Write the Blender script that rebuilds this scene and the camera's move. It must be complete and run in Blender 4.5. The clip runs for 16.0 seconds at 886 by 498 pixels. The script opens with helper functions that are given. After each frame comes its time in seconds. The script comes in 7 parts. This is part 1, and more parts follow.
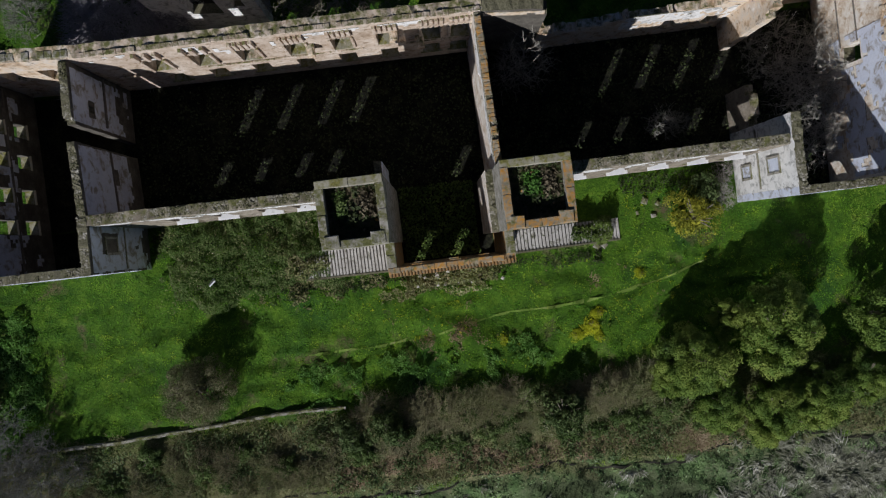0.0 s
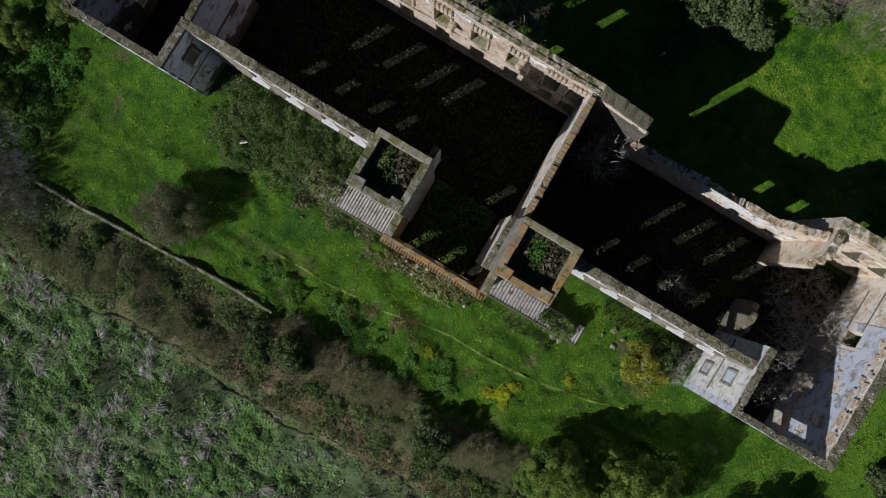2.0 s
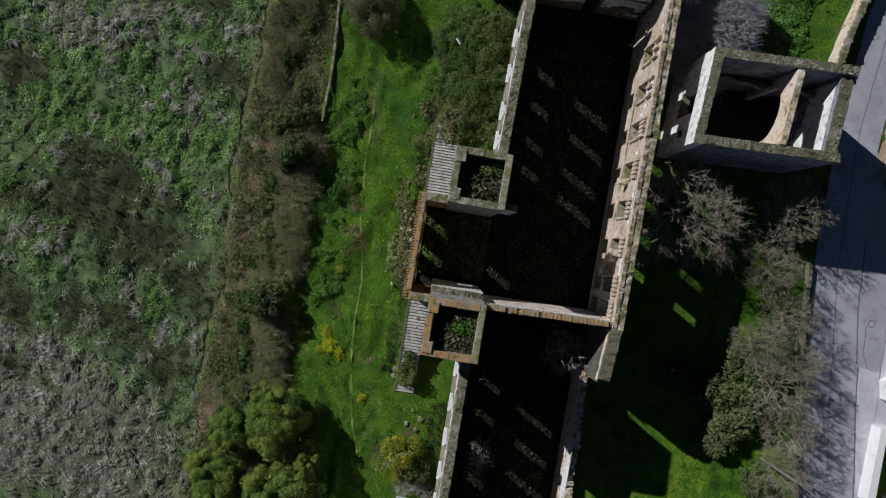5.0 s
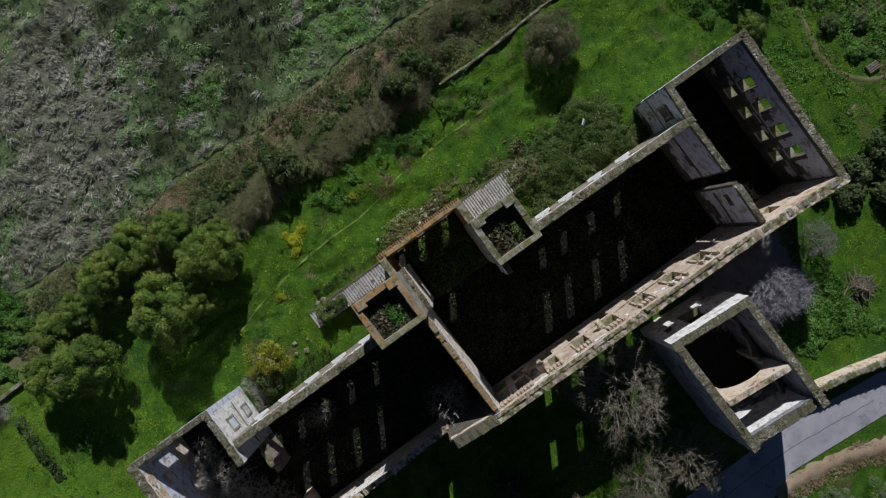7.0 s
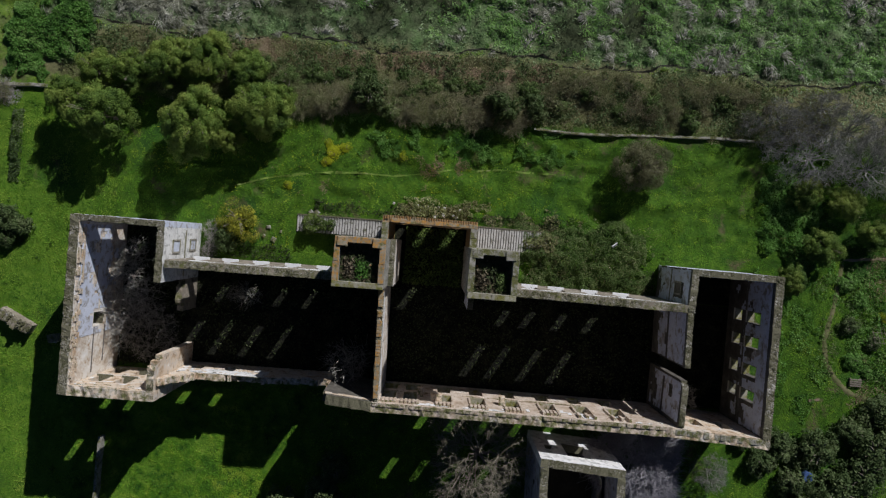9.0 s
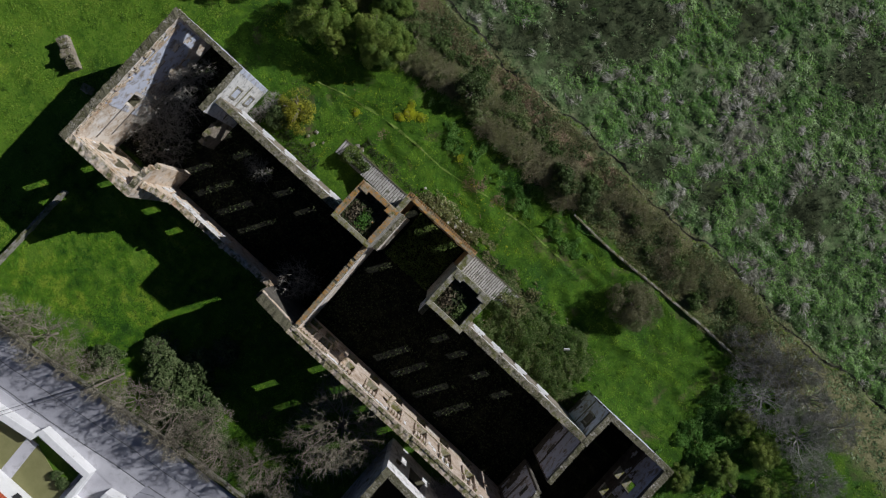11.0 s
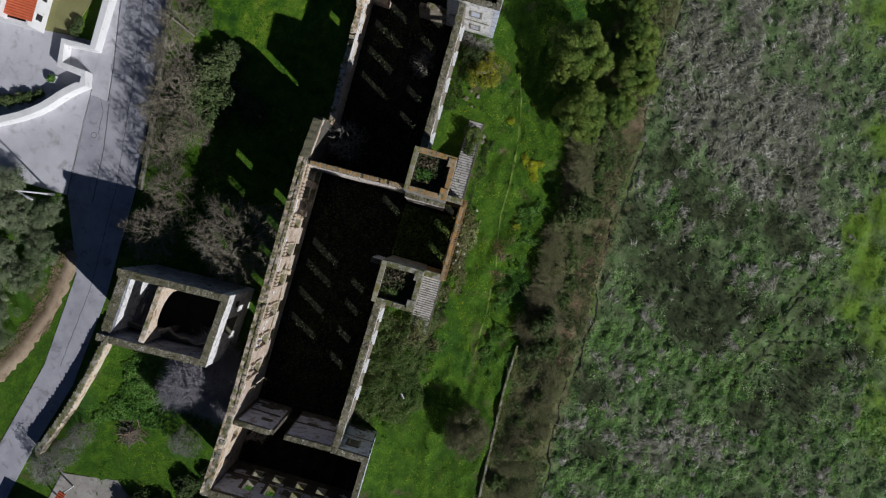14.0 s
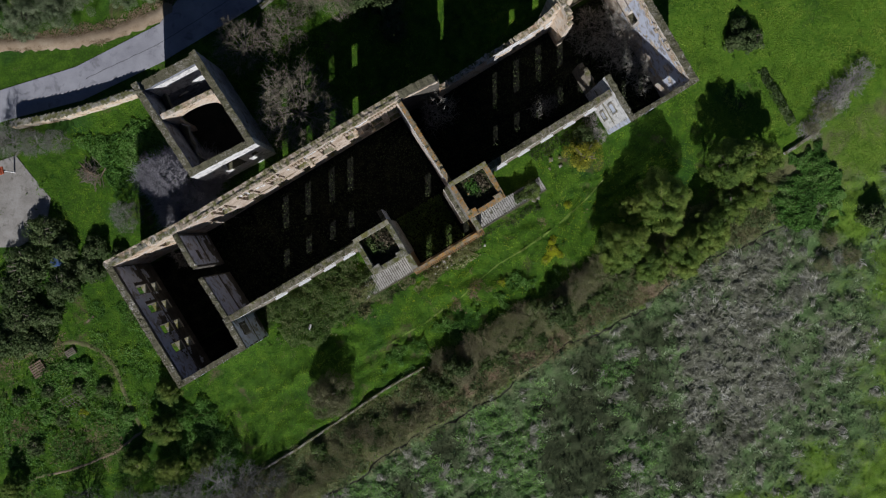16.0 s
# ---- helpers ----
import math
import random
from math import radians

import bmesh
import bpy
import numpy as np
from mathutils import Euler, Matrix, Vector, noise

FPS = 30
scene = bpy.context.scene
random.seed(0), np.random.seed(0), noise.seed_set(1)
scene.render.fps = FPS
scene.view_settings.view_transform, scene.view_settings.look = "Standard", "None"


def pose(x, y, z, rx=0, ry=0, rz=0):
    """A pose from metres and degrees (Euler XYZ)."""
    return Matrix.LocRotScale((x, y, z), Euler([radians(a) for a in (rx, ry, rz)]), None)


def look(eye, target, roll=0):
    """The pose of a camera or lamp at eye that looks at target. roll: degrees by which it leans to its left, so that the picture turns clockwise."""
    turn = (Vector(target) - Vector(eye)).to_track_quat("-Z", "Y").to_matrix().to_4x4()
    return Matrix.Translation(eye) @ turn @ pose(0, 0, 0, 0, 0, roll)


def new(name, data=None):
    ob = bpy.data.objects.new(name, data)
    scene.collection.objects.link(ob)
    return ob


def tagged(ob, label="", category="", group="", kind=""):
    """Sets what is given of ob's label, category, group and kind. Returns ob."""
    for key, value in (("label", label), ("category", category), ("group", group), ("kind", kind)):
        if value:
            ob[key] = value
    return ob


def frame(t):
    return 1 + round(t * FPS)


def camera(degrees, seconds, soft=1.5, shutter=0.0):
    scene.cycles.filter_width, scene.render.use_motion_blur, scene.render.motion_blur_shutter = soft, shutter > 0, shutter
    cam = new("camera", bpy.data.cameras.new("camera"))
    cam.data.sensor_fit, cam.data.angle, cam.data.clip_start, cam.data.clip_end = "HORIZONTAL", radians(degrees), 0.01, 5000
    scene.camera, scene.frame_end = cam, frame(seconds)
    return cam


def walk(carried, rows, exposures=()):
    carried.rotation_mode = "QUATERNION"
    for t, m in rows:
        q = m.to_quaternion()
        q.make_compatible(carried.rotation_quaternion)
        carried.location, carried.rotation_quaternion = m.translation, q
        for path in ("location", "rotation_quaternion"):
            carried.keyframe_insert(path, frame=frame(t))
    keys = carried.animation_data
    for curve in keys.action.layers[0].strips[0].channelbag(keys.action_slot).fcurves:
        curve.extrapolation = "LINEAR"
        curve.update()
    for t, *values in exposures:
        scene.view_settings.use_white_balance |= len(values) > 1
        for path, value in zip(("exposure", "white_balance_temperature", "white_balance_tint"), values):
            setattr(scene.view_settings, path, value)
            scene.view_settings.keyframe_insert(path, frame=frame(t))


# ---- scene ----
cam = camera(66, 16.0, 1.25)
walk(cam, [
    (0, pose(0.000, 0.000, 55.152, -0.674, -0.334, -6.997)),
    (0.5, pose(0.081, -0.008, 55.958, -0.644, -0.291, 2.758)),
    (1, pose(0.152, -0.015, 56.761, -0.560, -0.258, 12.057)),
    (1.5, pose(0.200, -0.020, 57.554, -0.523, -0.240, 21.543)),
    (2, pose(0.209, -0.009, 58.343, -0.489, -0.260, 30.704)),
    (2.5, pose(0.193, 0.022, 59.141, -0.466, -0.298, 40.368)),
    (3, pose(0.149, 0.058, 59.981, -0.514, -0.330, 50.434)),
    (3.5, pose(0.084, 0.097, 60.867, -0.582, -0.368, 61.429)),
    (6, pose(-0.324, 0.095, 65.707, -1.005, -0.154, 123.475)),
    (6.5, pose(-0.401, 0.040, 66.626, -0.978, -0.145, 133.617)),
    (7, pose(-0.451, -0.031, 67.504, -0.909, -0.133, 144.239)),
    (7.5, pose(-0.449, -0.104, 68.348, -0.905, -0.108, 155.321)),
    (8, pose(-0.391, -0.167, 69.184, -0.873, -0.187, 166.074)),
    (8.5, pose(-0.291, -0.222, 70.033, -0.815, -0.303, 175.643)),
    (9, pose(-0.164, -0.258, 70.913, -0.832, -0.380, 184.721)),
    (11.5, pose(0.396, -0.492, 75.025, -1.063, -0.565, 232.791)),
    (12, pose(0.468, -0.509, 75.927, -1.118, -0.489, 243.143)),
    (12.5, pose(0.518, -0.525, 76.783, -1.102, -0.422, 253.628)),
    (13, pose(0.661, -0.485, 77.694, -1.106, -0.280, 264.533)),
    (13.5, pose(0.778, -0.427, 78.558, -1.101, -0.225, 275.181)),
    (14, pose(0.858, -0.329, 79.392, -1.168, -0.171, 285.862)),
    (14.5, pose(0.872, -0.210, 80.139, -1.219, -0.192, 296.400)),
    (15, pose(0.884, -0.004, 80.885, -1.194, -0.231, 307.348)),
    (15.5, pose(0.885, 0.243, 81.635, -1.253, -0.258, 318.444)),
    (16, pose(0.875, 0.498, 82.383, -1.350, -0.254, 328.997)),
])

# ---- light ----
SUN_EL, SUN_DIR = radians(31.5), Vector((0.50, 0.866, 0)).normalized()
world = bpy.data.worlds.new("sky")
scene.world = world
world.use_nodes = True
wn = world.node_tree.nodes
sky = wn.new("ShaderNodeTexSky")
sky.sky_type = "NISHITA"
sky.sun_disc = False
sky.air_density, sky.dust_density, sky.ozone_density = 0.36, 0.0, 3.5
sky.sun_elevation = SUN_EL
sky.sun_rotation = math.atan2(-SUN_DIR.x, -SUN_DIR.y)
world.node_tree.links.new(sky.outputs[0], wn["Background"].inputs[0])
wn["Background"].inputs[1].default_value = 0.05
sun = new("sun", bpy.data.lights.new("sun", "SUN"))
sun.data.energy, sun.data.angle, sun.data.color = 5.0, radians(0.5), (0.985, 0.985, 1.01)
ray = Vector((SUN_DIR.x * math.cos(SUN_EL), SUN_DIR.y * math.cos(SUN_EL), -math.sin(SUN_EL)))
sun.matrix_world = look((-60, -100, 80), Vector((-60, -100, 80)) + ray)
scene.view_settings.exposure = -0.4

# ---- materials ----


def ramp_node(nt, fac, stops):
    r = nt.nodes.new("ShaderNodeValToRGB")
    while len(r.color_ramp.elements) < len(stops):
        r.color_ramp.elements.new(0.5)
    for e, (p, c) in zip(r.color_ramp.elements, stops):
        e.position, e.color = p, (*c, 1)
    nt.links.new(fac, r.inputs[0])
    return r.outputs[0]


def noise_node(nt, vec, scale, detail=4, rough=0.55, distortion=0.0):
    n = nt.nodes.new("ShaderNodeTexNoise")
    n.inputs["Scale"].default_value, n.inputs["Detail"].default_value = scale, detail
    n.inputs["Roughness"].default_value, n.inputs["Distortion"].default_value = rough, distortion
    nt.links.new(vec, n.inputs["Vector"])
    return n.outputs["Fac"]


def mix_node(nt, fac, a, b, mode="MIX"):
    m = nt.nodes.new("ShaderNodeMix")
    m.data_type, m.blend_type = "RGBA", mode
    for s, v in ((m.inputs[0], fac), (m.inputs[6], a), (m.inputs[7], b)):
        if isinstance(v, (int, float)):
            s.default_value = v
        elif isinstance(v, tuple):
            s.default_value = (*v, 1)
        else:
            nt.links.new(v, s)
    return m.outputs[2]


def math_node(nt, op, a, b=0.0, c=0.0):
    m = nt.nodes.new("ShaderNodeMath")
    m.operation = op
    for s, v in zip(m.inputs, (a, b, c)):
        if isinstance(v, (int, float)):
            s.default_value = v
        else:
            nt.links.new(v, s)
    return m.outputs[0]


def band(nt, v, lo, hi):
    """0 below lo, 1 above hi."""
    m = nt.nodes.new("ShaderNodeMapRange")
    m.inputs[1].default_value, m.inputs[2].default_value = lo, hi
    nt.links.new(v, m.inputs[0])
    return m.outputs[0]


def base_mat(name, rough=0.9):
    m = bpy.data.materials.new(name)
    m.use_nodes = True
    nt = m.node_tree
    b = nt.nodes["Principled BSDF"]
    b.inputs["Roughness"].default_value = rough
    b.inputs["Specular IOR Level"].default_value = 0.25
    geo = nt.nodes.new("ShaderNodeNewGeometry")
    return m, nt, b, geo


def bump_to(nt, b, height, strength, dist):
    n = nt.nodes.new("ShaderNodeBump")
    n.inputs["Strength"].default_value, n.inputs["Distance"].default_value = strength, dist
    nt.links.new(height, n.inputs["Height"])
    nt.links.new(n.outputs[0], b.inputs["Normal"])


def surface(name, stops, fine=6.0, coarse=0.6, stain=None, stain_at=(0.5, 0.65), rough=0.9, bump=0.6, dist=0.03, top=None, top_at=(0.42, 0.6), grain=0.35):
    """A worn surface: a ramp over coarse and fine noise, stains of another colour, and a growth on what faces up."""
    m, nt, b, geo = base_mat(name, rough)
    pos = geo.outputs["Position"]
    n1, n2 = noise_node(nt, pos, coarse, 5, 0.6), noise_node(nt, pos, fine, 6, 0.7)
    both = math_node(nt, "ADD", math_node(nt, "MULTIPLY", n1, 1 - grain), math_node(nt, "MULTIPLY", n2, grain))
    col = ramp_node(nt, both, stops)
    if stain:
        n3 = noise_node(nt, pos, coarse * 2.3, 6, 0.65, 0.6)
        col = mix_node(nt, band(nt, n3, *stain_at), col, stain)
    if top:
        sep = nt.nodes.new("ShaderNodeSeparateXYZ")
        nt.links.new(geo.outputs["Normal"], sep.inputs[0])
        n4 = noise_node(nt, pos, 1.7, 6, 0.7)
        f = math_node(nt, "MULTIPLY", band(nt, sep.outputs[2], 0.3, 0.7), band(nt, n4, *top_at))
        n5 = noise_node(nt, pos, 9, 4, 0.7)
        col = mix_node(nt, f, col, ramp_node(nt, n5, [(0.3, top[0]), (0.7, top[1])]))
    nt.links.new(col, b.inputs["Base Color"])
    bump_to(nt, b, n2, bump, dist)
    return m


def leafy(name, stops, rough=0.7, through_light=0.35, patch=0.5, scale=0.5, coarse=0.45):
    """Leaves, blades and twigs: each island takes its own shade; leaves let some light through."""
    m, nt, b, geo = base_mat(name, rough)
    pos = geo.outputs["Position"]
    n1 = band(nt, math_node(nt, "ADD", math_node(nt, "MULTIPLY", noise_node(nt, pos, scale, 5, 0.64), 1 - coarse), math_node(nt, "MULTIPLY", noise_node(nt, pos, scale * 0.22, 4, 0.65), coarse)), 0.38, 0.62)
    f = math_node(nt, "ADD", math_node(nt, "MULTIPLY", geo.outputs["Random Per Island"], 1 - patch), math_node(nt, "MULTIPLY", n1, patch))
    col = ramp_node(nt, f, stops)
    nt.links.new(col, b.inputs["Base Color"])
    if through_light:
        t, x = nt.nodes.new("ShaderNodeBsdfTranslucent"), nt.nodes.new("ShaderNodeMixShader")
        nt.links.new(col, t.inputs[0])
        x.inputs[0].default_value = through_light
        nt.links.new(b.outputs[0], x.inputs[1])
        nt.links.new(t.outputs[0], x.inputs[2])
        nt.links.new(x.outputs[0], nt.nodes["Material Output"].inputs[0])
    return m


CAP = ((0.06, 0.058, 0.028), (0.21, 0.195, 0.135))
MOSS = ((0.065, 0.07, 0.02), (0.18, 0.18, 0.07))
M_RUBBLE = surface("rubble_masonry", [(0.25, (0.10, 0.085, 0.065)), (0.5, (0.28, 0.24, 0.19)), (0.75, (0.48, 0.43, 0.36))], 5, 0.9, (0.05, 0.045, 0.035), (0.55, 0.7), bump=0.9, dist=0.06, top=MOSS)
# Old plaster, tinted with the blue that skylight gives shaded walls.
M_PLASTER = surface("weathered_shade_plaster", [(0.25, (0.32, 0.35, 0.43)), (0.42, (0.58, 0.62, 0.74)), (0.7, (0.70, 0.75, 0.86))], 4, 0.5, (0.30, 0.275, 0.25), (0.5, 0.62), bump=0.5, dist=0.02, top=CAP, top_at=(0.18, 0.3))
M_WARM = surface("bare_warm_stone", [(0.30, (0.20, 0.13, 0.08)), (0.42, (0.50, 0.36, 0.24)), (0.50, (0.68, 0.56, 0.43)), (0.58, (0.62, 0.55, 0.48)), (0.70, (0.82, 0.79, 0.75))], 3.5, 0.9, (0.17, 0.12, 0.075), (0.56, 0.68), bump=0.9, dist=0.05, top=MOSS, top_at=(0.44, 0.6), grain=0.42)
M_CREAM = surface("cream_plastered_stone", [(0.30, (0.24, 0.17, 0.115)), (0.42, (0.46, 0.36, 0.275)), (0.54, (0.59, 0.495, 0.41)), (0.70, (0.74, 0.69, 0.64))], 4, 0.9, (0.25, 0.175, 0.11), (0.54, 0.66), bump=0.7, dist=0.03, top=MOSS, top_at=(0.42, 0.58), grain=0.4)
M_GABLE = surface("stained_gable_plaster", [(0.30, (0.28, 0.20, 0.14)), (0.42, (0.56, 0.46, 0.36)), (0.52, (0.74, 0.69, 0.62)), (0.70, (0.84, 0.83, 0.83))], 3.2, 0.7, (0.42, 0.29, 0.17), (0.53, 0.66), bump=0.8, dist=0.04, top=CAP, top_at=(0.18, 0.3), grain=0.4)
# Darker, bluer copy of the plaster; the chapel's shade is in its colour.
M_SHADEPLASTER = surface("shaded_grey_plaster", [(0.25, (0.11, 0.12, 0.14)), (0.5, (0.25, 0.265, 0.31)), (0.75, (0.45, 0.475, 0.54))], 4, 0.5, (0.09, 0.08, 0.07), (0.5, 0.64), bump=0.5, dist=0.02, top=CAP, top_at=(0.18, 0.3))
# Rubble darkened to carry the shade low on the inner walls.
M_SHADESTONE = surface("shade_dark_rubble", [(0.25, (0.035, 0.032, 0.028)), (0.5, (0.11, 0.10, 0.085)), (0.75, (0.24, 0.22, 0.19))], 5, 0.9, bump=0.9, dist=0.06, top=CAP, top_at=(0.2, 0.4))
M_RENDER = surface("white_render", [(0.25, (0.62, 0.61, 0.6)), (0.5, (0.78, 0.78, 0.78)), (0.75, (0.86, 0.86, 0.86))], 5, 0.6, (0.5, 0.49, 0.47), (0.6, 0.75), bump=0.2, dist=0.01)
M_WHITE = surface("white_plaster", [(0.25, (0.55, 0.53, 0.50)), (0.5, (0.78, 0.77, 0.76)), (0.75, (0.86, 0.86, 0.86))], 5, 0.8, (0.33, 0.33, 0.32), (0.5, 0.66), bump=0.3, dist=0.01, top=CAP, top_at=(0.2, 0.34))
M_LICHEN = surface("lichened_stone", [(0.25, (0.12, 0.105, 0.075)), (0.5, (0.27, 0.24, 0.175)), (0.75, (0.43, 0.40, 0.33))], 6, 1.3, (0.46, 0.225, 0.045), (0.42, 0.62), bump=0.7, dist=0.03, top=MOSS, top_at=(0.54, 0.66))
M_GREYSTONE = surface("grey_stone", [(0.25, (0.15, 0.14, 0.12)), (0.5, (0.34, 0.32, 0.28)), (0.75, (0.5, 0.48, 0.44))], 6, 1.0, (0.09, 0.09, 0.05), (0.5, 0.66), bump=0.7, dist=0.03, top=MOSS, top_at=(0.42, 0.56))
M_MOSSY = surface("mossed_stone", [(0.25, (0.15, 0.14, 0.10)), (0.5, (0.31, 0.29, 0.22)), (0.75, (0.48, 0.46, 0.38))], 6, 1.2, bump=0.7, dist=0.03, top=((0.09, 0.09, 0.022), (0.27, 0.25, 0.08)), top_at=(0.44, 0.58))
M_SILL = surface("pale_sill_stone", [(0.25, (0.42, 0.37, 0.26)), (0.5, (0.66, 0.60, 0.46)), (0.75, (0.80, 0.76, 0.66))], 6, 1.0, bump=0.3, dist=0.01)
M_STEP = surface("worn_step_stone", [(0.25, (0.26, 0.24, 0.21)), (0.5, (0.50, 0.48, 0.45)), (0.75, (0.68, 0.66, 0.63))], 7, 1.3, (0.12, 0.12, 0.07), (0.52, 0.66), bump=0.6, dist=0.02)
M_ROAD = surface("asphalt", [(0.3, (0.25, 0.25, 0.285)), (0.5, (0.36, 0.36, 0.40)), (0.7, (0.47, 0.47, 0.51))], 30, 0.35, (0.19, 0.19, 0.205), (0.55, 0.72), bump=0.3, dist=0.01)
M_CONC = surface("pale_concrete", [(0.3, (0.40, 0.395, 0.43)), (0.5, (0.51, 0.505, 0.54)), (0.7, (0.60, 0.59, 0.625))], 12, 0.3, (0.34, 0.335, 0.35), (0.54, 0.7), bump=0.2, dist=0.01)
M_EARTH = surface("pale_earth", [(0.25, (0.20, 0.14, 0.09)), (0.5, (0.34, 0.26, 0.18)), (0.75, (0.48, 0.40, 0.30))], 6, 0.6, bump=0.6, dist=0.05)
M_BARK = surface("grey_bark", [(0.3, (0.13, 0.11, 0.085)), (0.7, (0.30, 0.26, 0.21))], 12, 2)
M_TWIG = leafy("bare_twigs", [(0.1, (0.10, 0.092, 0.06)), (0.5, (0.235, 0.21, 0.155)), (0.9, (0.50, 0.455, 0.35))], 0.85, 0.0)
M_TWIG_GREY = leafy("pale_grey_twigs", [(0.1, (0.22, 0.212, 0.232)), (0.5, (0.37, 0.355, 0.385)), (0.9, (0.54, 0.52, 0.55))], 0.85, 0.0)
M_LEAF = leafy("evergreen_leaves", [(0.1, (0.05, 0.10, 0.02)), (0.5, (0.135, 0.215, 0.036)), (0.9, (0.28, 0.345, 0.075))], 0.7, 0.15, 0.8, 0.5)
M_LEAF_OLIVE = leafy("olive_leaves", [(0.1, (0.08, 0.115, 0.055)), (0.5, (0.17, 0.215, 0.115)), (0.9, (0.33, 0.37, 0.235))], 0.7, 0.25, 0.85, 0.6)
M_LEAF_IVY = leafy("bramble_leaves", [(0.1, (0.055, 0.095, 0.03)), (0.5, (0.12, 0.175, 0.062)), (0.9, (0.23, 0.275, 0.13))])
M_LEAF_GREEN = leafy("fresh_green_leaves", [(0.1, (0.06, 0.155, 0.03)), (0.5, (0.145, 0.31, 0.06)), (0.9, (0.29, 0.46, 0.14))], 0.7, 0.35, 0.75)
M_LEAF_YELLOW = leafy("yellow_blossom", [(0.1, (0.12, 0.20, 0.02)), (0.45, (0.36, 0.43, 0.025)), (0.9, (0.72, 0.72, 0.04))])
M_SCRUB = leafy("brown_scrub_twigs", [(0.05, (0.10, 0.10, 0.05)), (0.4, (0.27, 0.255, 0.13)), (0.7, (0.21, 0.26, 0.085)), (0.95, (0.54, 0.49, 0.32))], 0.85, 0.25, 0.65, 0.6)
M_BRAMBLE = leafy("bramble_and_briar", [(0.1, (0.055, 0.10, 0.025)), (0.45, (0.115, 0.185, 0.05)), (0.75, (0.21, 0.26, 0.10)), (0.95, (0.36, 0.34, 0.21))], 0.75, 0.3, 0.6, 0.45)
M_PASTURE = leafy("short_pasture", [(0.1, (0.10, 0.20, 0.022)), (0.5, (0.20, 0.36, 0.036)), (0.9, (0.38, 0.49, 0.08))], 0.7, 0.35, 0.88, 0.5)
M_TANGRASS = leafy("dry_tan_grass", [(0.1, (0.14, 0.10, 0.06)), (0.5, (0.28, 0.205, 0.125)), (0.9, (0.48, 0.39, 0.26))], 0.85, 0.2, 0.5, 0.8)
M_WEED_GREEN = leafy("porch_weeds", [(0.1, (0.03, 0.055, 0.01)), (0.5, (0.08, 0.13, 0.024)), (0.9, (0.19, 0.25, 0.06))], 0.7, 0.1)
M_CREST = leafy("loose_crest_stones", [(0.05, (0.035, 0.036, 0.016)), (0.3, (0.09, 0.09, 0.042)), (0.55, (0.20, 0.185, 0.13)), (0.78, (0.33, 0.31, 0.26)), (0.95, (0.60, 0.57, 0.52))], 0.9, 0.0, 0.6, 1.4, 0.5)
M_GRASS = leafy("grass_blades", [(0.06, (0.025, 0.095, 0.010)), (0.35, (0.075, 0.205, 0.014)), (0.62, (0.145, 0.31, 0.020)), (0.95, (0.32, 0.43, 0.045))], 0.7, 0.3, 0.94, 0.8, 0.45)
M_DRYGRASS = leafy("field_blades", [(0.08, (0.045, 0.08, 0.032)), (0.35, (0.12, 0.195, 0.08)), (0.65, (0.245, 0.355, 0.15)), (0.95, (0.53, 0.61, 0.42))], 0.7, 0.3, 0.9, 0.9)
# Leaf tones lowered so the weeds sink into the shade of the floors.
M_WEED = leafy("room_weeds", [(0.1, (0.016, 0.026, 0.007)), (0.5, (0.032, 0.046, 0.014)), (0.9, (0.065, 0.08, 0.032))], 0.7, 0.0)


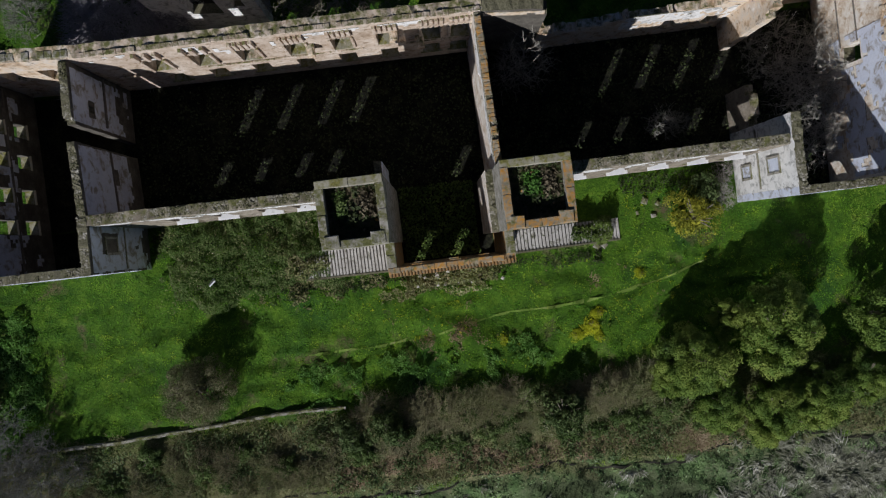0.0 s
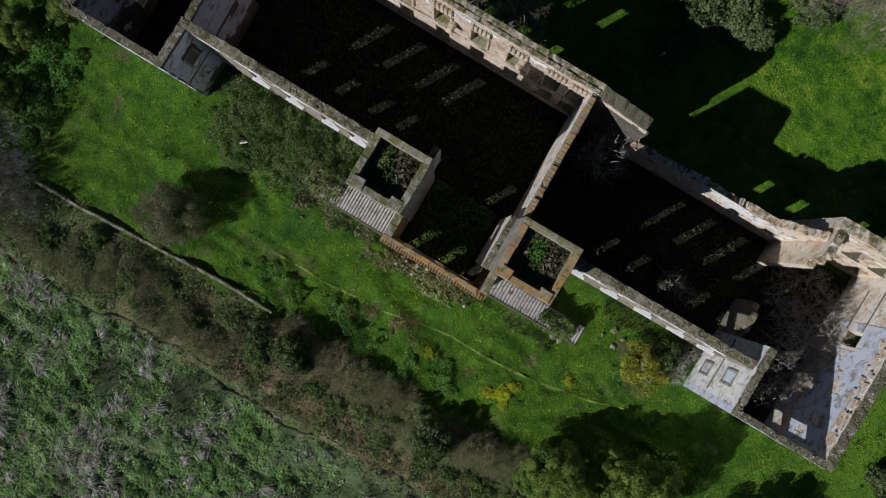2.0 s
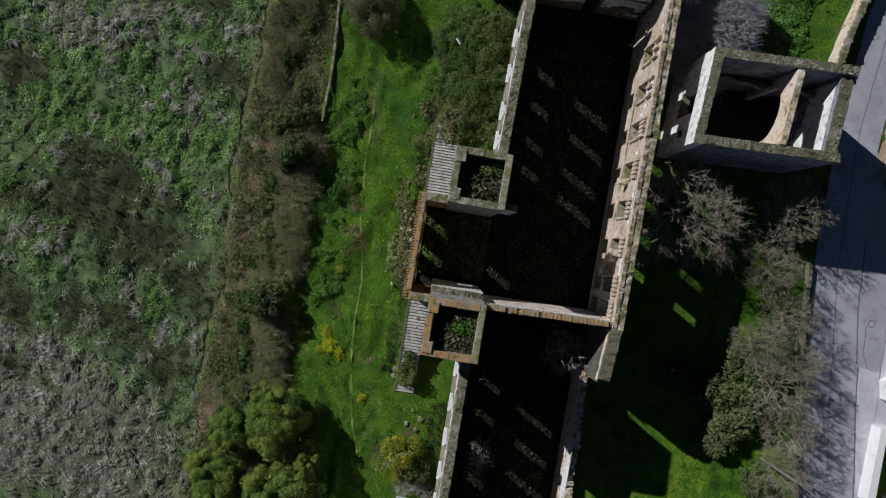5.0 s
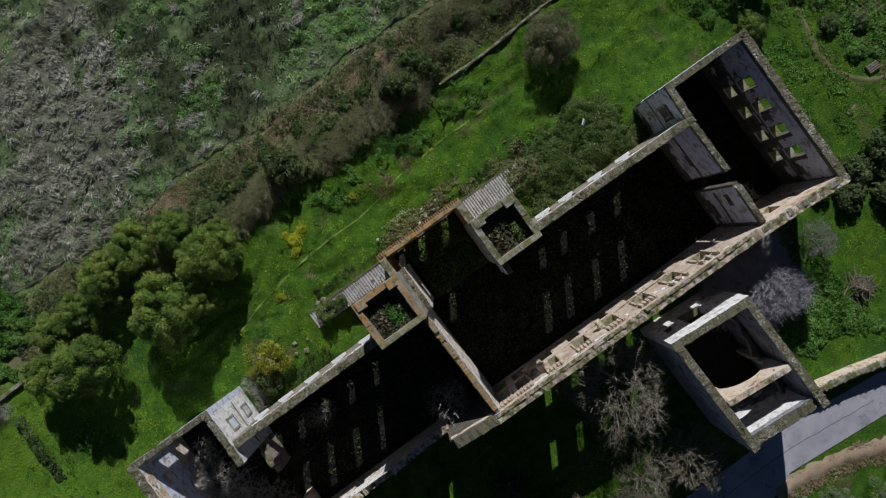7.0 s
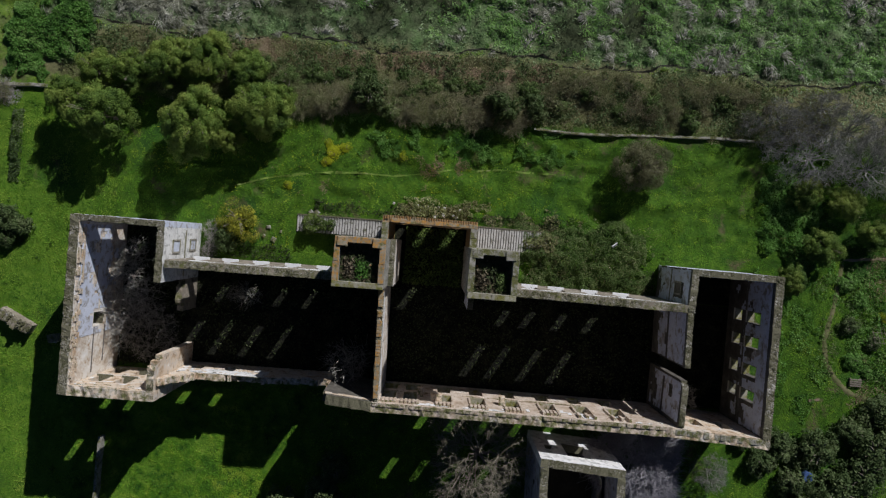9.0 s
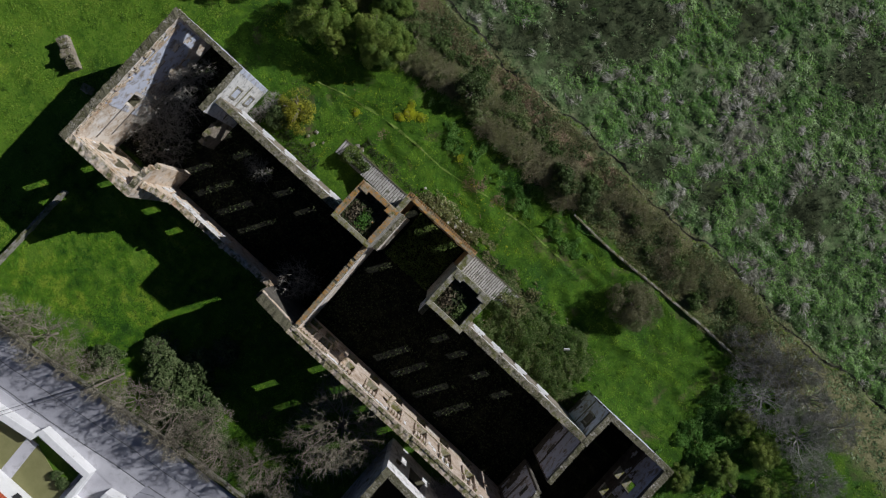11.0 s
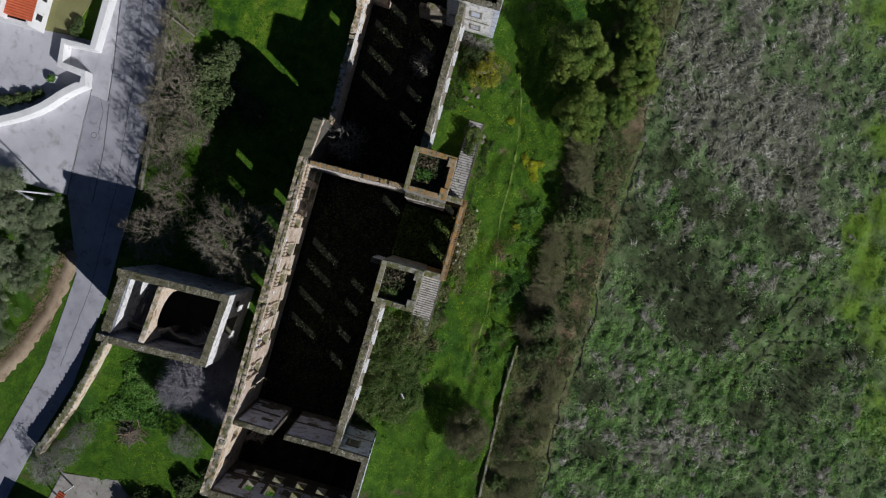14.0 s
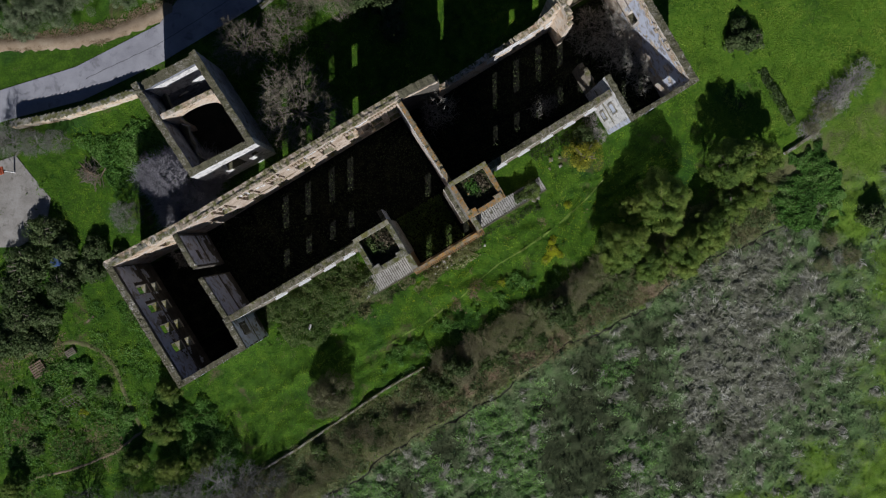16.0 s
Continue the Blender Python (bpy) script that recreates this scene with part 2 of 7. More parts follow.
def ground_mat():
    m, nt, b, geo = base_mat("ground_cover", 0.95)
    pos = geo.outputs["Position"]
    sep = nt.nodes.new("ShaderNodeSeparateXYZ")
    nt.links.new(pos, sep.inputs[0])
    big, mid, fine = noise_node(nt, pos, 0.12, 4), noise_node(nt, pos, 0.7, 6, 0.65), noise_node(nt, pos, 5, 6, 0.75)
    wob = math_node(nt, "MULTIPLY", math_node(nt, "SUBTRACT", mid, 0.5), 5.0)
    y = math_node(nt, "ADD", sep.outputs[1], wob)
    tone = math_node(nt, "ADD", math_node(nt, "MULTIPLY", mid, 0.5), math_node(nt, "MULTIPLY", fine, 0.5))
    lawn = ramp_node(nt, tone, [(0.3, (0.014, 0.042, 0.004)), (0.48, (0.045, 0.11, 0.007)), (0.58, (0.085, 0.175, 0.012)), (0.72, (0.18, 0.28, 0.03))])
    dry = ramp_node(nt, tone, [(0.3, (0.07, 0.055, 0.03)), (0.7, (0.2, 0.16, 0.09))])
    lawn = mix_node(nt, band(nt, big, 0.46, 0.34), lawn, ramp_node(nt, tone, [(0.3, (0.006, 0.03, 0.006)), (0.7, (0.05, 0.15, 0.02))]))
    lawn = mix_node(nt, band(nt, noise_node(nt, pos, 0.3, 6, 0.65, 0.5), 0.58, 0.72), lawn, dry)
    scrub = ramp_node(nt, tone, [(0.32, (0.06, 0.062, 0.028)), (0.5, (0.19, 0.185, 0.085)), (0.68, (0.34, 0.31, 0.17))])
    field = ramp_node(nt, tone, [(0.32, (0.045, 0.065, 0.026)), (0.5, (0.11, 0.145, 0.066)), (0.68, (0.23, 0.265, 0.15))])
    green = ramp_node(nt, tone, [(0.32, (0.045, 0.09, 0.03)), (0.5, (0.12, 0.20, 0.07)), (0.68, (0.25, 0.37, 0.15))])
    field = mix_node(nt, band(nt, noise_node(nt, pos, 0.45, 5, 0.6, 0.4), 0.45, 0.6), field, green)
    wild = math_node(nt, "MULTIPLY", math_node(nt, "SUBTRACT", noise_node(nt, pos, 0.35, 6, 0.7, 0.5), 0.5), 2.4)

    def zone_mask(zone):
        at = nt.nodes.new("ShaderNodeAttribute")
        at.attribute_name = zone
        return band(nt, math_node(nt, "ADD", at.outputs["Fac"], wild), 0.25, 0.85)

    for zone, stops in (("bleached", [(0.32, (0.05, 0.056, 0.035)), (0.5, (0.15, 0.155, 0.11)), (0.68, (0.32, 0.32, 0.25))]), ("withered", [(0.32, (0.016, 0.023, 0.010)), (0.5, (0.042, 0.056, 0.024)), (0.68, (0.095, 0.108, 0.052))])):
        field = mix_node(nt, zone_mask(zone), field, ramp_node(nt, tone, stops))
    bright = ramp_node(nt, tone, [(0.3, (0.05, 0.12, 0.010)), (0.5, (0.11, 0.22, 0.018)), (0.7, (0.22, 0.33, 0.04))])
    behind = math_node(nt, "MULTIPLY", band(nt, sep.outputs[0], 10, 14), band(nt, sep.outputs[1], 16.5, 18))
    east = math_node(nt, "MULTIPLY", math_node(nt, "MAXIMUM", behind, band(nt, sep.outputs[0], 33.5, 36.5)), band(nt, big, 0.3, 0.5))
    lawn = mix_node(nt, east, lawn, bright)
    col = mix_node(nt, band(nt, y, -14.5, -12.5), scrub, lawn)
    col = mix_node(nt, band(nt, y, -20.5, -18.5), field, col)
    col = mix_node(nt, zone_mask("pasture"), col, ramp_node(nt, tone, [(0.32, (0.06, 0.125, 0.012)), (0.5, (0.13, 0.235, 0.025)), (0.68, (0.23, 0.31, 0.05))]))
    # the floors inside the walls: dark growth, with the halls' deep shade coloured in
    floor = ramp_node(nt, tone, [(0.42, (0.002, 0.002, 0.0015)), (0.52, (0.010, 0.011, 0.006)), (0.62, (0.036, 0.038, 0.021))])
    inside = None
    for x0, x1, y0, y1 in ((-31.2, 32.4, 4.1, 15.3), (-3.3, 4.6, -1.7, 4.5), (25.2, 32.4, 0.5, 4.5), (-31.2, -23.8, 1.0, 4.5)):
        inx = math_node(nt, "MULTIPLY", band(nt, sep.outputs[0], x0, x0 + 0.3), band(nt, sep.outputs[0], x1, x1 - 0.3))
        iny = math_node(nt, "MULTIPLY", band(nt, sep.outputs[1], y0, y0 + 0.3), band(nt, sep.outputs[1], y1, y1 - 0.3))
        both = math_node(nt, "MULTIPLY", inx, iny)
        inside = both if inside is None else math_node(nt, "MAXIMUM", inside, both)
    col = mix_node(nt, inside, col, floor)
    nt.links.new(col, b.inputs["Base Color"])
    bump_to(nt, b, fine, 0.9, 0.12)
    return m


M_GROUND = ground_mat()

# ---- building helpers ----


def mesh_of(name, verts, faces, material):
    me = bpy.data.meshes.new(name)
    me.from_pydata([tuple(v) for v in verts], [], faces)
    me.materials.append(material)
    me.update()
    return me


def put(name, me, parent=None, label="", category="", group="", kind=""):
    ob = new(name, me)
    if parent:
        ob.parent = parent
    return tagged(ob, label, category, group, kind)


def empty(name, at, label, category, group="", kind=""):
    ob = new(name)
    ob.location = at
    ob.empty_display_size = 0.3
    return tagged(ob, label, category, group, kind)


def cuboid(x0, x1, y0, y1, z0, z1, bevel=0.0, jitter=0.0):
    """Vertices and faces of a box, its upper edges chamfered by bevel."""
    c = bevel
    v = [(x0, y0, z0), (x1, y0, z0), (x1, y1, z0), (x0, y1, z0)]
    v += [(x0, y0, z1 - c), (x1, y0, z1 - c), (x1, y1, z1 - c), (x0, y1, z1 - c)]
    f = [(3, 2, 1, 0)] + [(k, (k + 1) % 4, 4 + (k + 1) % 4, 4 + k) for k in range(4)]
    if c:
        v += [(x0 + c, y0 + c, z1), (x1 - c, y0 + c, z1), (x1 - c, y1 - c, z1), (x0 + c, y1 - c, z1)]
        f += [(4 + k, 4 + (k + 1) % 4, 8 + (k + 1) % 4, 8 + k) for k in range(4)] + [(8, 9, 10, 11)]
    else:
        f += [(4, 5, 6, 7)]
    if jitter:
        v = [tuple(a + random.uniform(-jitter, jitter) for a in p) for p in v]
    return v, f


class Pile:
    """Gathers pieces into one mesh."""

    def __init__(self):
        self.v, self.f = [], []

    def add(self, v, f):
        n = len(self.v)
        self.v += v
        self.f += [tuple(i + n for i in q) for q in f]
        return self

    def mesh(self, name, material):
        return mesh_of(name, self.v, self.f, material)


def wall_mesh(name, a, b, thick, top, openings, material, step=0.4, rough=0.03, crest=0.1, bottom=-0.3):
    """A wall from a to b, thick metres to the left of that way; top: a height or a function of the distance from a;
    openings: (from, to, sill, head). One closed mesh with an uneven crest."""
    a, b = Vector((*a, 0)), Vector((*b, 0))
    long = (b - a).length
    u = (b - a) / long
    n = Vector((-u.y, u.x, 0))
    high = top if callable(top) else (lambda s: top)
    us = {0.0, long} | {round(s, 3) for o in openings for s in o[:2]}
    hmax = max(high(s * long / 60) for s in range(61))
    zs = {bottom, hmax} | {round(z, 3) for o in openings for z in o[2:]}

    def filled(vals, st):
        vals = sorted(vals)
        out = []
        for p, q in zip(vals, vals[1:]):
            k = max(1, round((q - p) / st))
            out += [p + (q - p) * j / k for j in range(k)]
        return out + [vals[-1]]

    us, zs = filled(us, step), filled(zs, 0.55)
    nu, nz = len(us) - 1, len(zs) - 1
    solid = [[False] * nz for _ in range(nu)]
    for i in range(nu):
        um = (us[i] + us[i + 1]) / 2
        for j in range(nz):
            zm = (zs[j] + zs[j + 1]) / 2
            solid[i][j] = zm < high(um) and not any(o[0] < um < o[1] and o[2] < zm < o[3] for o in openings)
    cache, v, f = {}, [], []

    def vert(i, j, k):
        key = (i, j, k)
        if key not in cache:
            at = a + u * us[i] + n * (thick * k) + Vector((0, 0, zs[j]))
            d = noise.noise_vector(at * 1.3) * rough + noise.noise_vector(at * 4.1 + Vector((7, 0, 0))) * rough
            near = solid[min(i, nu - 1)][j - 1] if j else True
            if j == nz or (j and not solid[min(i, nu - 1)][min(j, nz - 1)] and near):
                d.z += noise.noise(at * 2.3) * crest * 2
            if j == 0:
                d = Vector()
            cache[key] = len(v)
            v.append(tuple(at + d))
        return cache[key]

    def is_solid(i, j):
        return 0 <= i < nu and 0 <= j < nz and solid[i][j]

    for i in range(nu):
        for j in range(nz):
            if not solid[i][j]:
                continue
            f.append((vert(i, j, 0), vert(i + 1, j, 0), vert(i + 1, j + 1, 0), vert(i, j + 1, 0)))
            f.append((vert(i + 1, j, 1), vert(i, j, 1), vert(i, j + 1, 1), vert(i + 1, j + 1, 1)))
            if not is_solid(i - 1, j):
                f.append((vert(i, j, 1), vert(i, j, 0), vert(i, j + 1, 0), vert(i, j + 1, 1)))
            if not is_solid(i + 1, j):
                f.append((vert(i + 1, j, 0), vert(i + 1, j, 1), vert(i + 1, j + 1, 1), vert(i + 1, j + 1, 0)))
            if not is_solid(i, j + 1):
                f.append((vert(i, j + 1, 0), vert(i + 1, j + 1, 0), vert(i + 1, j + 1, 1), vert(i, j + 1, 1)))
    return mesh_of(name, v, f, material)


def stone(x, y, z, r):
    """A rough eight-cornered stone."""
    v, f = cuboid(-r, r, -r * random.uniform(0.6, 1), r * random.uniform(0.6, 1), -r * 0.6, r * random.uniform(0.35, 0.7), r * 0.3, r * 0.12)
    t = random.uniform(0, 6.28)
    c, s = math.cos(t), math.sin(t)
    return [(x + p * c - q * s, y + p * s + q * c, z + w) for p, q, w in v], f


def crest_mesh(name, a, b, thick, top, material, per=95, size=(0.03, 0.085)):
    """Loose rubble bedded along the top of a wall."""
    a, b = Vector((*a, 0)), Vector((*b, 0))
    long = (b - a).length
    u = (b - a) / long
    n = Vector((-u.y, u.x, 0))
    high = top if callable(top) else (lambda s: top)
    pile = Pile()
    for _ in range(int(long * per * thick)):
        s, k = random.uniform(0.1, long - 0.1), random.uniform(0.06, 0.94) * thick
        p = a + u * s + n * k
        pile.add(*stone(p.x, p.y, high(s) - 0.01, random.uniform(*size)))
    return pile.mesh(name, material)


HW = 9.5


def wall(name, a, b, thick, top=HW, openings=(), material=None, label="", crest=True, sills=None, sill_mat=None, low_sills=False, **kw):
    """A piece of the setting: the wall, its crest of rubble, and a sill in each opening."""
    material = material or M_RUBBLE
    ob = put(name, wall_mesh(name, a, b, thick, top, list(openings), material, **kw), None, label, "wall", "", "structure")
    if crest:
        tagged(put("crest_rubble", crest_mesh("crest_rubble", a, b, thick, top, M_CREST), ob), kind="stuff")
    if sills:
        va, vb = Vector(a), Vector(b)
        u = (vb - va).normalized()
        n = Vector((-u.y, u.x))
        for o in openings:
            if o[2] < 3 and sills[0] > -0.5 and not low_sills:
                continue
            k0, k1 = sills
            w = o[1] - o[0] + 0.4
            v, f = cuboid(-w / 2, w / 2, k0, k1, -0.05, 0.06, 0.02)
            me = mesh_of("window_sill", v, f, sill_mat or M_WHITE)
            s = put("window_sill", me, ob)
            at = va + u * ((o[0] + o[1]) / 2)
            s.matrix_basis = Matrix(((u.x, n.x, 0, at.x), (u.y, n.y, 0, at.y), (0, 0, 1, o[2] + 0.01), (0, 0, 0, 1)))
    return ob


# ---- ground ----


def swell(x, y):
    """Height of the ground."""
    z = noise.noise(Vector((x * 0.08, y * 0.08, 3))) * 0.25 + noise.noise(Vector((x * 0.35, y * 0.35, 5))) * 0.10
    if -33 < x < 30 and -12.5 < y < -2.5:
        w = noise.noise(Vector((x * 0.2, y * 0.2, 30))) * 2.5
        z += 0.34 * noise.noise(Vector((x * 0.16, (y + w) * 0.6, 8))) + 0.30 * noise.noise(Vector((x * 0.45, (y + w) * 1.1, 14))) + 0.12 * noise.noise(Vector((x * 1.5, y * 1.9, 15)))
    if y < -19.4 and abs(x) < 70:
        z += 0.34 * noise.noise(Vector((x * 0.5, y * 0.75, 16))) + 0.26 * noise.noise(Vector((x * 1.2, y * 1.5, 18)))
    flat = 1.0
    if -36 < x < 38 and -2 < y < 33:
        flat = 0.15
    if y > 33:
        flat = 0.0
    return z * flat - 0.05


def patches(x, y, spots):
    """How strongly the round spots (x, y, radius) cover each place."""
    return np.max([np.exp(-(((x - a) ** 2 + (y - b) ** 2) / r**2)) for a, b, r in spots], axis=0)


GREY_AT = [(28, -28, 5), (23, -26, 4), (24.7, -32.4, 5), (21.2, -36.8, 4), (20, -30, 4), (17, -39.4, 3), (16.4, -34.2, 2.6), (29.5, -23.5, 3.5), (33, -22.8, 3), (14.6, -42.2, 2), (-15, -32.4, 3.4), (-17.5, -30.4, 2.8),
           (-13.8, -36.8, 2.6), (35.5, -36, 3), (35, -28, 2.5), (26, -36.5, 3.5), (-8.5, -24.4, 1.6), (-28, -21.5, 2), (-34, -42, 7), (-44, -30, 5), (-25, -33, 2.5)]
DARK_AT = [(8.2, -22.4, 3.4), (4.6, -26.6, 4.4), (0.6, -24.4, 2.4), (2.4, -30.7, 3.6), (12.2, -32.5, 2.6), (12.6, -37.4, 2.4), (11, -40.6, 2.4), (3.2, -36.4, 2.8), (1.9, -39.6, 2.0), (3.4, -44.6, 2.0), (-2.8, -45.8, 3.0), (-6, -44.9, 3.6), (-9.2, -41, 2.9), (-1.9, -47.2, 2.9), (1.3, -51, 2.6), (-0.8, -29.6, 3.4),
           (12.6, -27.2, 3.9), (6.5, -28.5, 3.9), (1.7, -34, 4.4), (-2, -34.6, 3.4), (-12, -22, 2.9), (-18.8, -24.4, 2.9), (16, -23.4, 2.6), (18.5, -38.6, 2.3), (-28, -30, 3.9), (-22, -45, 5.2)]
GREEN_AT = [(8.4, -28.9, 1.7), (5.3, -33.6, 1.5), (11.9, -24.7, 2), (3.4, -41.2, 1.4), (6.3, -45, 1.8), (-5.9, -26, 2.2), (-0.4, -23, 2), (0.5, -43, 1.4),(-4.3, -24.6, 2.4), (-4, -27.8, 2.2), (7.2, -35.6, 2.6), (-1.8, -38, 2.2), (-6, -31.6, 2.4), (-7, -37, 2), (5.4, -43.6, 2.6), (4.8, -48.4, 2.6), (14.4, -31.4, 1.6), (9.5, -24.6, 1.4), (-9.6, -28.8, 2.2), (-28.4, -25, 3),
            (-36, -24, 4), (-22, -27, 3), (-21, -37, 4), (1.6, -42, 2), (-26, -39, 4), (-42, -22, 4)]
PASTURE_AT = [(18, -51, 5), (11, -49.6, 3.8), (25.6, -47.5, 3), (5, -53.6, 4), (46, -23, 5), (37, -48, 2.5), (50, -17, 5), (6, -49, 2.5), (15, -47, 2.6), (14, -56, 6), (50, -34, 9), (44, -46, 9), (33, -56, 9), (-5, -58, 6)]


def ground_axis(near, far, st):
    inner = np.arange(-near, near + 0.01, st)
    outer = near + np.geomspace(2, far - near, 16)
    return np.concatenate([-outer[::-1], inner, outer])


def build_ground():
    xs, ys = ground_axis(72, 2500, 0.45), ground_axis(72, 2500, 0.45)
    v = [(x, y, swell(x, y) if max(abs(x), abs(y)) < 75 else -0.05) for y in ys for x in xs]
    w = len(xs)
    f = [(j * w + i, j * w + i + 1, (j + 1) * w + i + 1, (j + 1) * w + i) for j in range(len(ys) - 1) for i in range(w - 1)]
    me = mesh_of("ground", v, f, M_GROUND)
    p = np.array(v)
    for zone, spots in (("bleached", GREY_AT), ("withered", DARK_AT), ("pasture", PASTURE_AT)):
        me.attributes.new(zone, "FLOAT", "POINT").data.foreach_set("value", patches(p[:, 0], p[:, 1], spots).astype(np.float32))
    me.shade_smooth()
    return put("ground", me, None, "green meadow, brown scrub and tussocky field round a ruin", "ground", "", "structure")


build_ground()


def strip(name, left, right, z, material, label, category):
    """A paved strip between two polylines of the same length."""
    v = [(x, y, z) for x, y in left] + [(x, y, z) for x, y in right]
    n = len(left)
    f = [(k, k + 1, n + k + 1, n + k) for k in range(n - 1)]
    v += [(x, y, z - 0.3) for x, y, _ in v]
    m = 2 * n
    rim = list(range(n)) + list(range(2 * n - 1, n - 1, -1))
    f += [(rim[k], rim[k - 1], rim[k - 1] + m, rim[k] + m) for k in range(len(rim))]
    me = mesh_of(name, v, f, material)
    bm = bmesh.new()
    bm.from_mesh(me)
    bmesh.ops.recalc_face_normals(bm, faces=bm.faces)
    bm.to_mesh(me)
    bm.free()
    return put(name, me, None, label, category, "", "structure")


strip("road", [(-120, 52), (-60, 44), (-36.5, 38.8), (-27.7, 36.2), (-17, 35.2), (-3.6, 35.2), (12, 36.6), (24.5, 38.5), (60, 42), (120, 48)],
      [(-120, 58), (-60, 48.5), (-35.2, 42.2), (-26.3, 40), (-15, 39.2), (-6.5, 42.6), (11.5, 43.3), (24, 44.6), (60, 48.5), (120, 54)], 0.03, M_ROAD, "grey asphalt village road passing a ruined chapel", "road")
strip("forecourt", [(-6.5, 42.7), (0, 42.95), (6.5, 43.1), (11.4, 43.4)], [(-6.5, 70), (0, 70), (6, 70), (11, 70)], 0.04, M_CONC, "pale concrete forecourt opening off the road", "pavement")

# ---- the ruin ----
UP, LOW = (4.2, 7.1), (1.5, 3.2)


def rows_at(centres, origin, half=0.6, up=UP, low=LOW, sign=1):
    out = []
    for c in centres:
        d = abs(c - origin)
        out += [(d - half, d + half, *up), (d - half, d + half, *low)]
    return out


# south front, both wings
SILL = (-0.24, 0.70)
wall("wall_south_west_wing", (-23.2, 3.85), (-6.95, 3.64), 0.7, HW, rows_at((-18.4, -15.3, -12.0, -9.4), -23.2), M_RUBBLE, "long roofless rubble wall with two rows of window holes", sills=SILL, sill_mat=M_RENDER)
wall("wall_south_east_wing", (8.4, 3.5), (24.2, 3.6), 0.7, HW, rows_at((10.7, 13.8, 16.9, 19.9, 22.7), 8.4), M_RUBBLE, "long roofless wall with flaking white plaster and window sills", sills=SILL, sill_mat=M_RENDER)
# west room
wall("wall_west", (-31.7, 16.3), (-31.7, 0.6), 0.75, HW, rows_at((4.8, 7.2, 9.9, 12.3), 16.3, 0.55), M_SHADESTONE, "end wall with two rows of four windows, grey crest", sills=(0.02, 0.70), sill_mat=M_MOSSY, low_sills=True)
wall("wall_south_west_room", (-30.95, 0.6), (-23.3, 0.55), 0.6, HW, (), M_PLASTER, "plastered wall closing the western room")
wall("wall_west_return", (-23.3, 0.55), (-23.2, 4.55), 0.65, HW, (), M_SHADESTONE, "grey plastered return wall with a blind stone-framed window")
wall("wall_west_partition_south", (-23.2, 4.55), (-23.3, 9.55), 0.55, HW, (), M_SHADESTONE, "tall plastered partition wall, broken off at a breach")
wall("wall_west_partition_north", (-23.3, 10.75), (-23.2, 15.0), 0.55, lambda s: HW - max(0, 0.5 - s) * 1.5, [(1.2, 1.7, 6.3, 7.0)], M_SHADESTONE, "tall plastered partition wall with a small hole")
# north front
wall("wall_north_west", (4.7, 14.9), (-22.7, 15.0), -0.9, HW, rows_at((3.35, 1.25, -1.95, -5.15, -8.4, -11.8, -15.1, -18.3), 4.7, 0.65, (4.9, 7.2), (1.4, 3.3)), M_CREAM, "long sunlit north wall of pale stone with window niches", sills=(-0.92, 0.12), sill_mat=M_MOSSY)
wall("wall_north_west_room", (-22.7, 15.02), (-31.6, 15.45), -0.9, HW, [(2.6, 3.8, 4.9, 7.2), (5.4, 6.6, 4.9, 7.2)], M_WARM, "north wall of the western room")
wall("wall_north_stub", (9.2, 14.5), (4.7, 14.88), -0.9, lambda s: HW - (0.9 if s < 0.4 else 0), (), M_SHADESTONE, "broken end of the tall north wall")


def ruin_top(s):
    base = float(np.interp(s, (0, 1.2, 2.6, 8.8, 9.4, 14.2, 14.8, 15.1), (8.6, 7.4, 5.4, 5.0, 4.5, 4.2, 4.6, 7.0)))
    return base + 0.7 * noise.noise(Vector((s * 0.9, 1.5, 0))) + 0.7 * noise.noise(Vector((s * 2.1, 4, 0)))


wall("wall_north_broken", (24.3, 14.5), (9.2, 14.45), -0.62, ruin_top, [(0.8, 2.0, 1.4, 3.2), (4.1, 5.3, 1.4, 3.2)], M_WARM, "broken low remnant of the north wall with ragged crest", step=0.3, rough=0.08, crest=0.3)
wall("wall_cross", (4.86, 4.35), (4.6, 14.9), 0.5, HW, (), M_GABLE, "tall cross wall dividing the two halls")
# east room
wall("wall_east", (32.9, 0.15), (32.95, 16.5), 0.85, HW, [(9.3, 10.6, 3.6, 5.6)], M_GABLE, "tall plastered end wall with one window")
wall("wall_south_east_room", (24.4, 0.15), (32.05, 0.15), 0.55, HW, [(c - 0.45, c + 0.45, *h) for c in (2.3, 4.6, 6.8) for h in (UP, LOW)], M_PLASTER, "south wall of the eastern room")
wall("wall_east_return", (25.05, 0.7), (25.05, 5.7), 0.65, HW, (), M_WHITE, "white plastered return wall with a blind stone-framed window")
wall("wall_east_partition_low", (25.05, 5.7), (25.05, 8.9), 0.65, lambda s: 3.9 + 0.9 * noise.noise(Vector((s * 1.1, 9, 2))) - max(0, s - 2.2), (), M_RUBBLE, "low broken remnant of a partition wall", crest=True)
wall("wall_east_partition_north", (25.0, 12.5), (25.0, 15.6), 0.65, lambda s: HW - max(0, 0.9 - s) * 2.2, (), M_WARM, "stub of a partition wall of pale stone")
wall("wall_north_east_room", (32.05, 15.6), (24.3, 15.6), -0.9, HW, [(0.6, 1.8, 4.9, 7.2), (3.0, 4.2, 4.9, 7.2), (0.6, 1.8, 1.4, 3.2), (3.0, 4.2, 1.4, 3.2)], M_WARM, "sunlit north wall of the eastern room with windows", sills=(-0.95, 0.2))
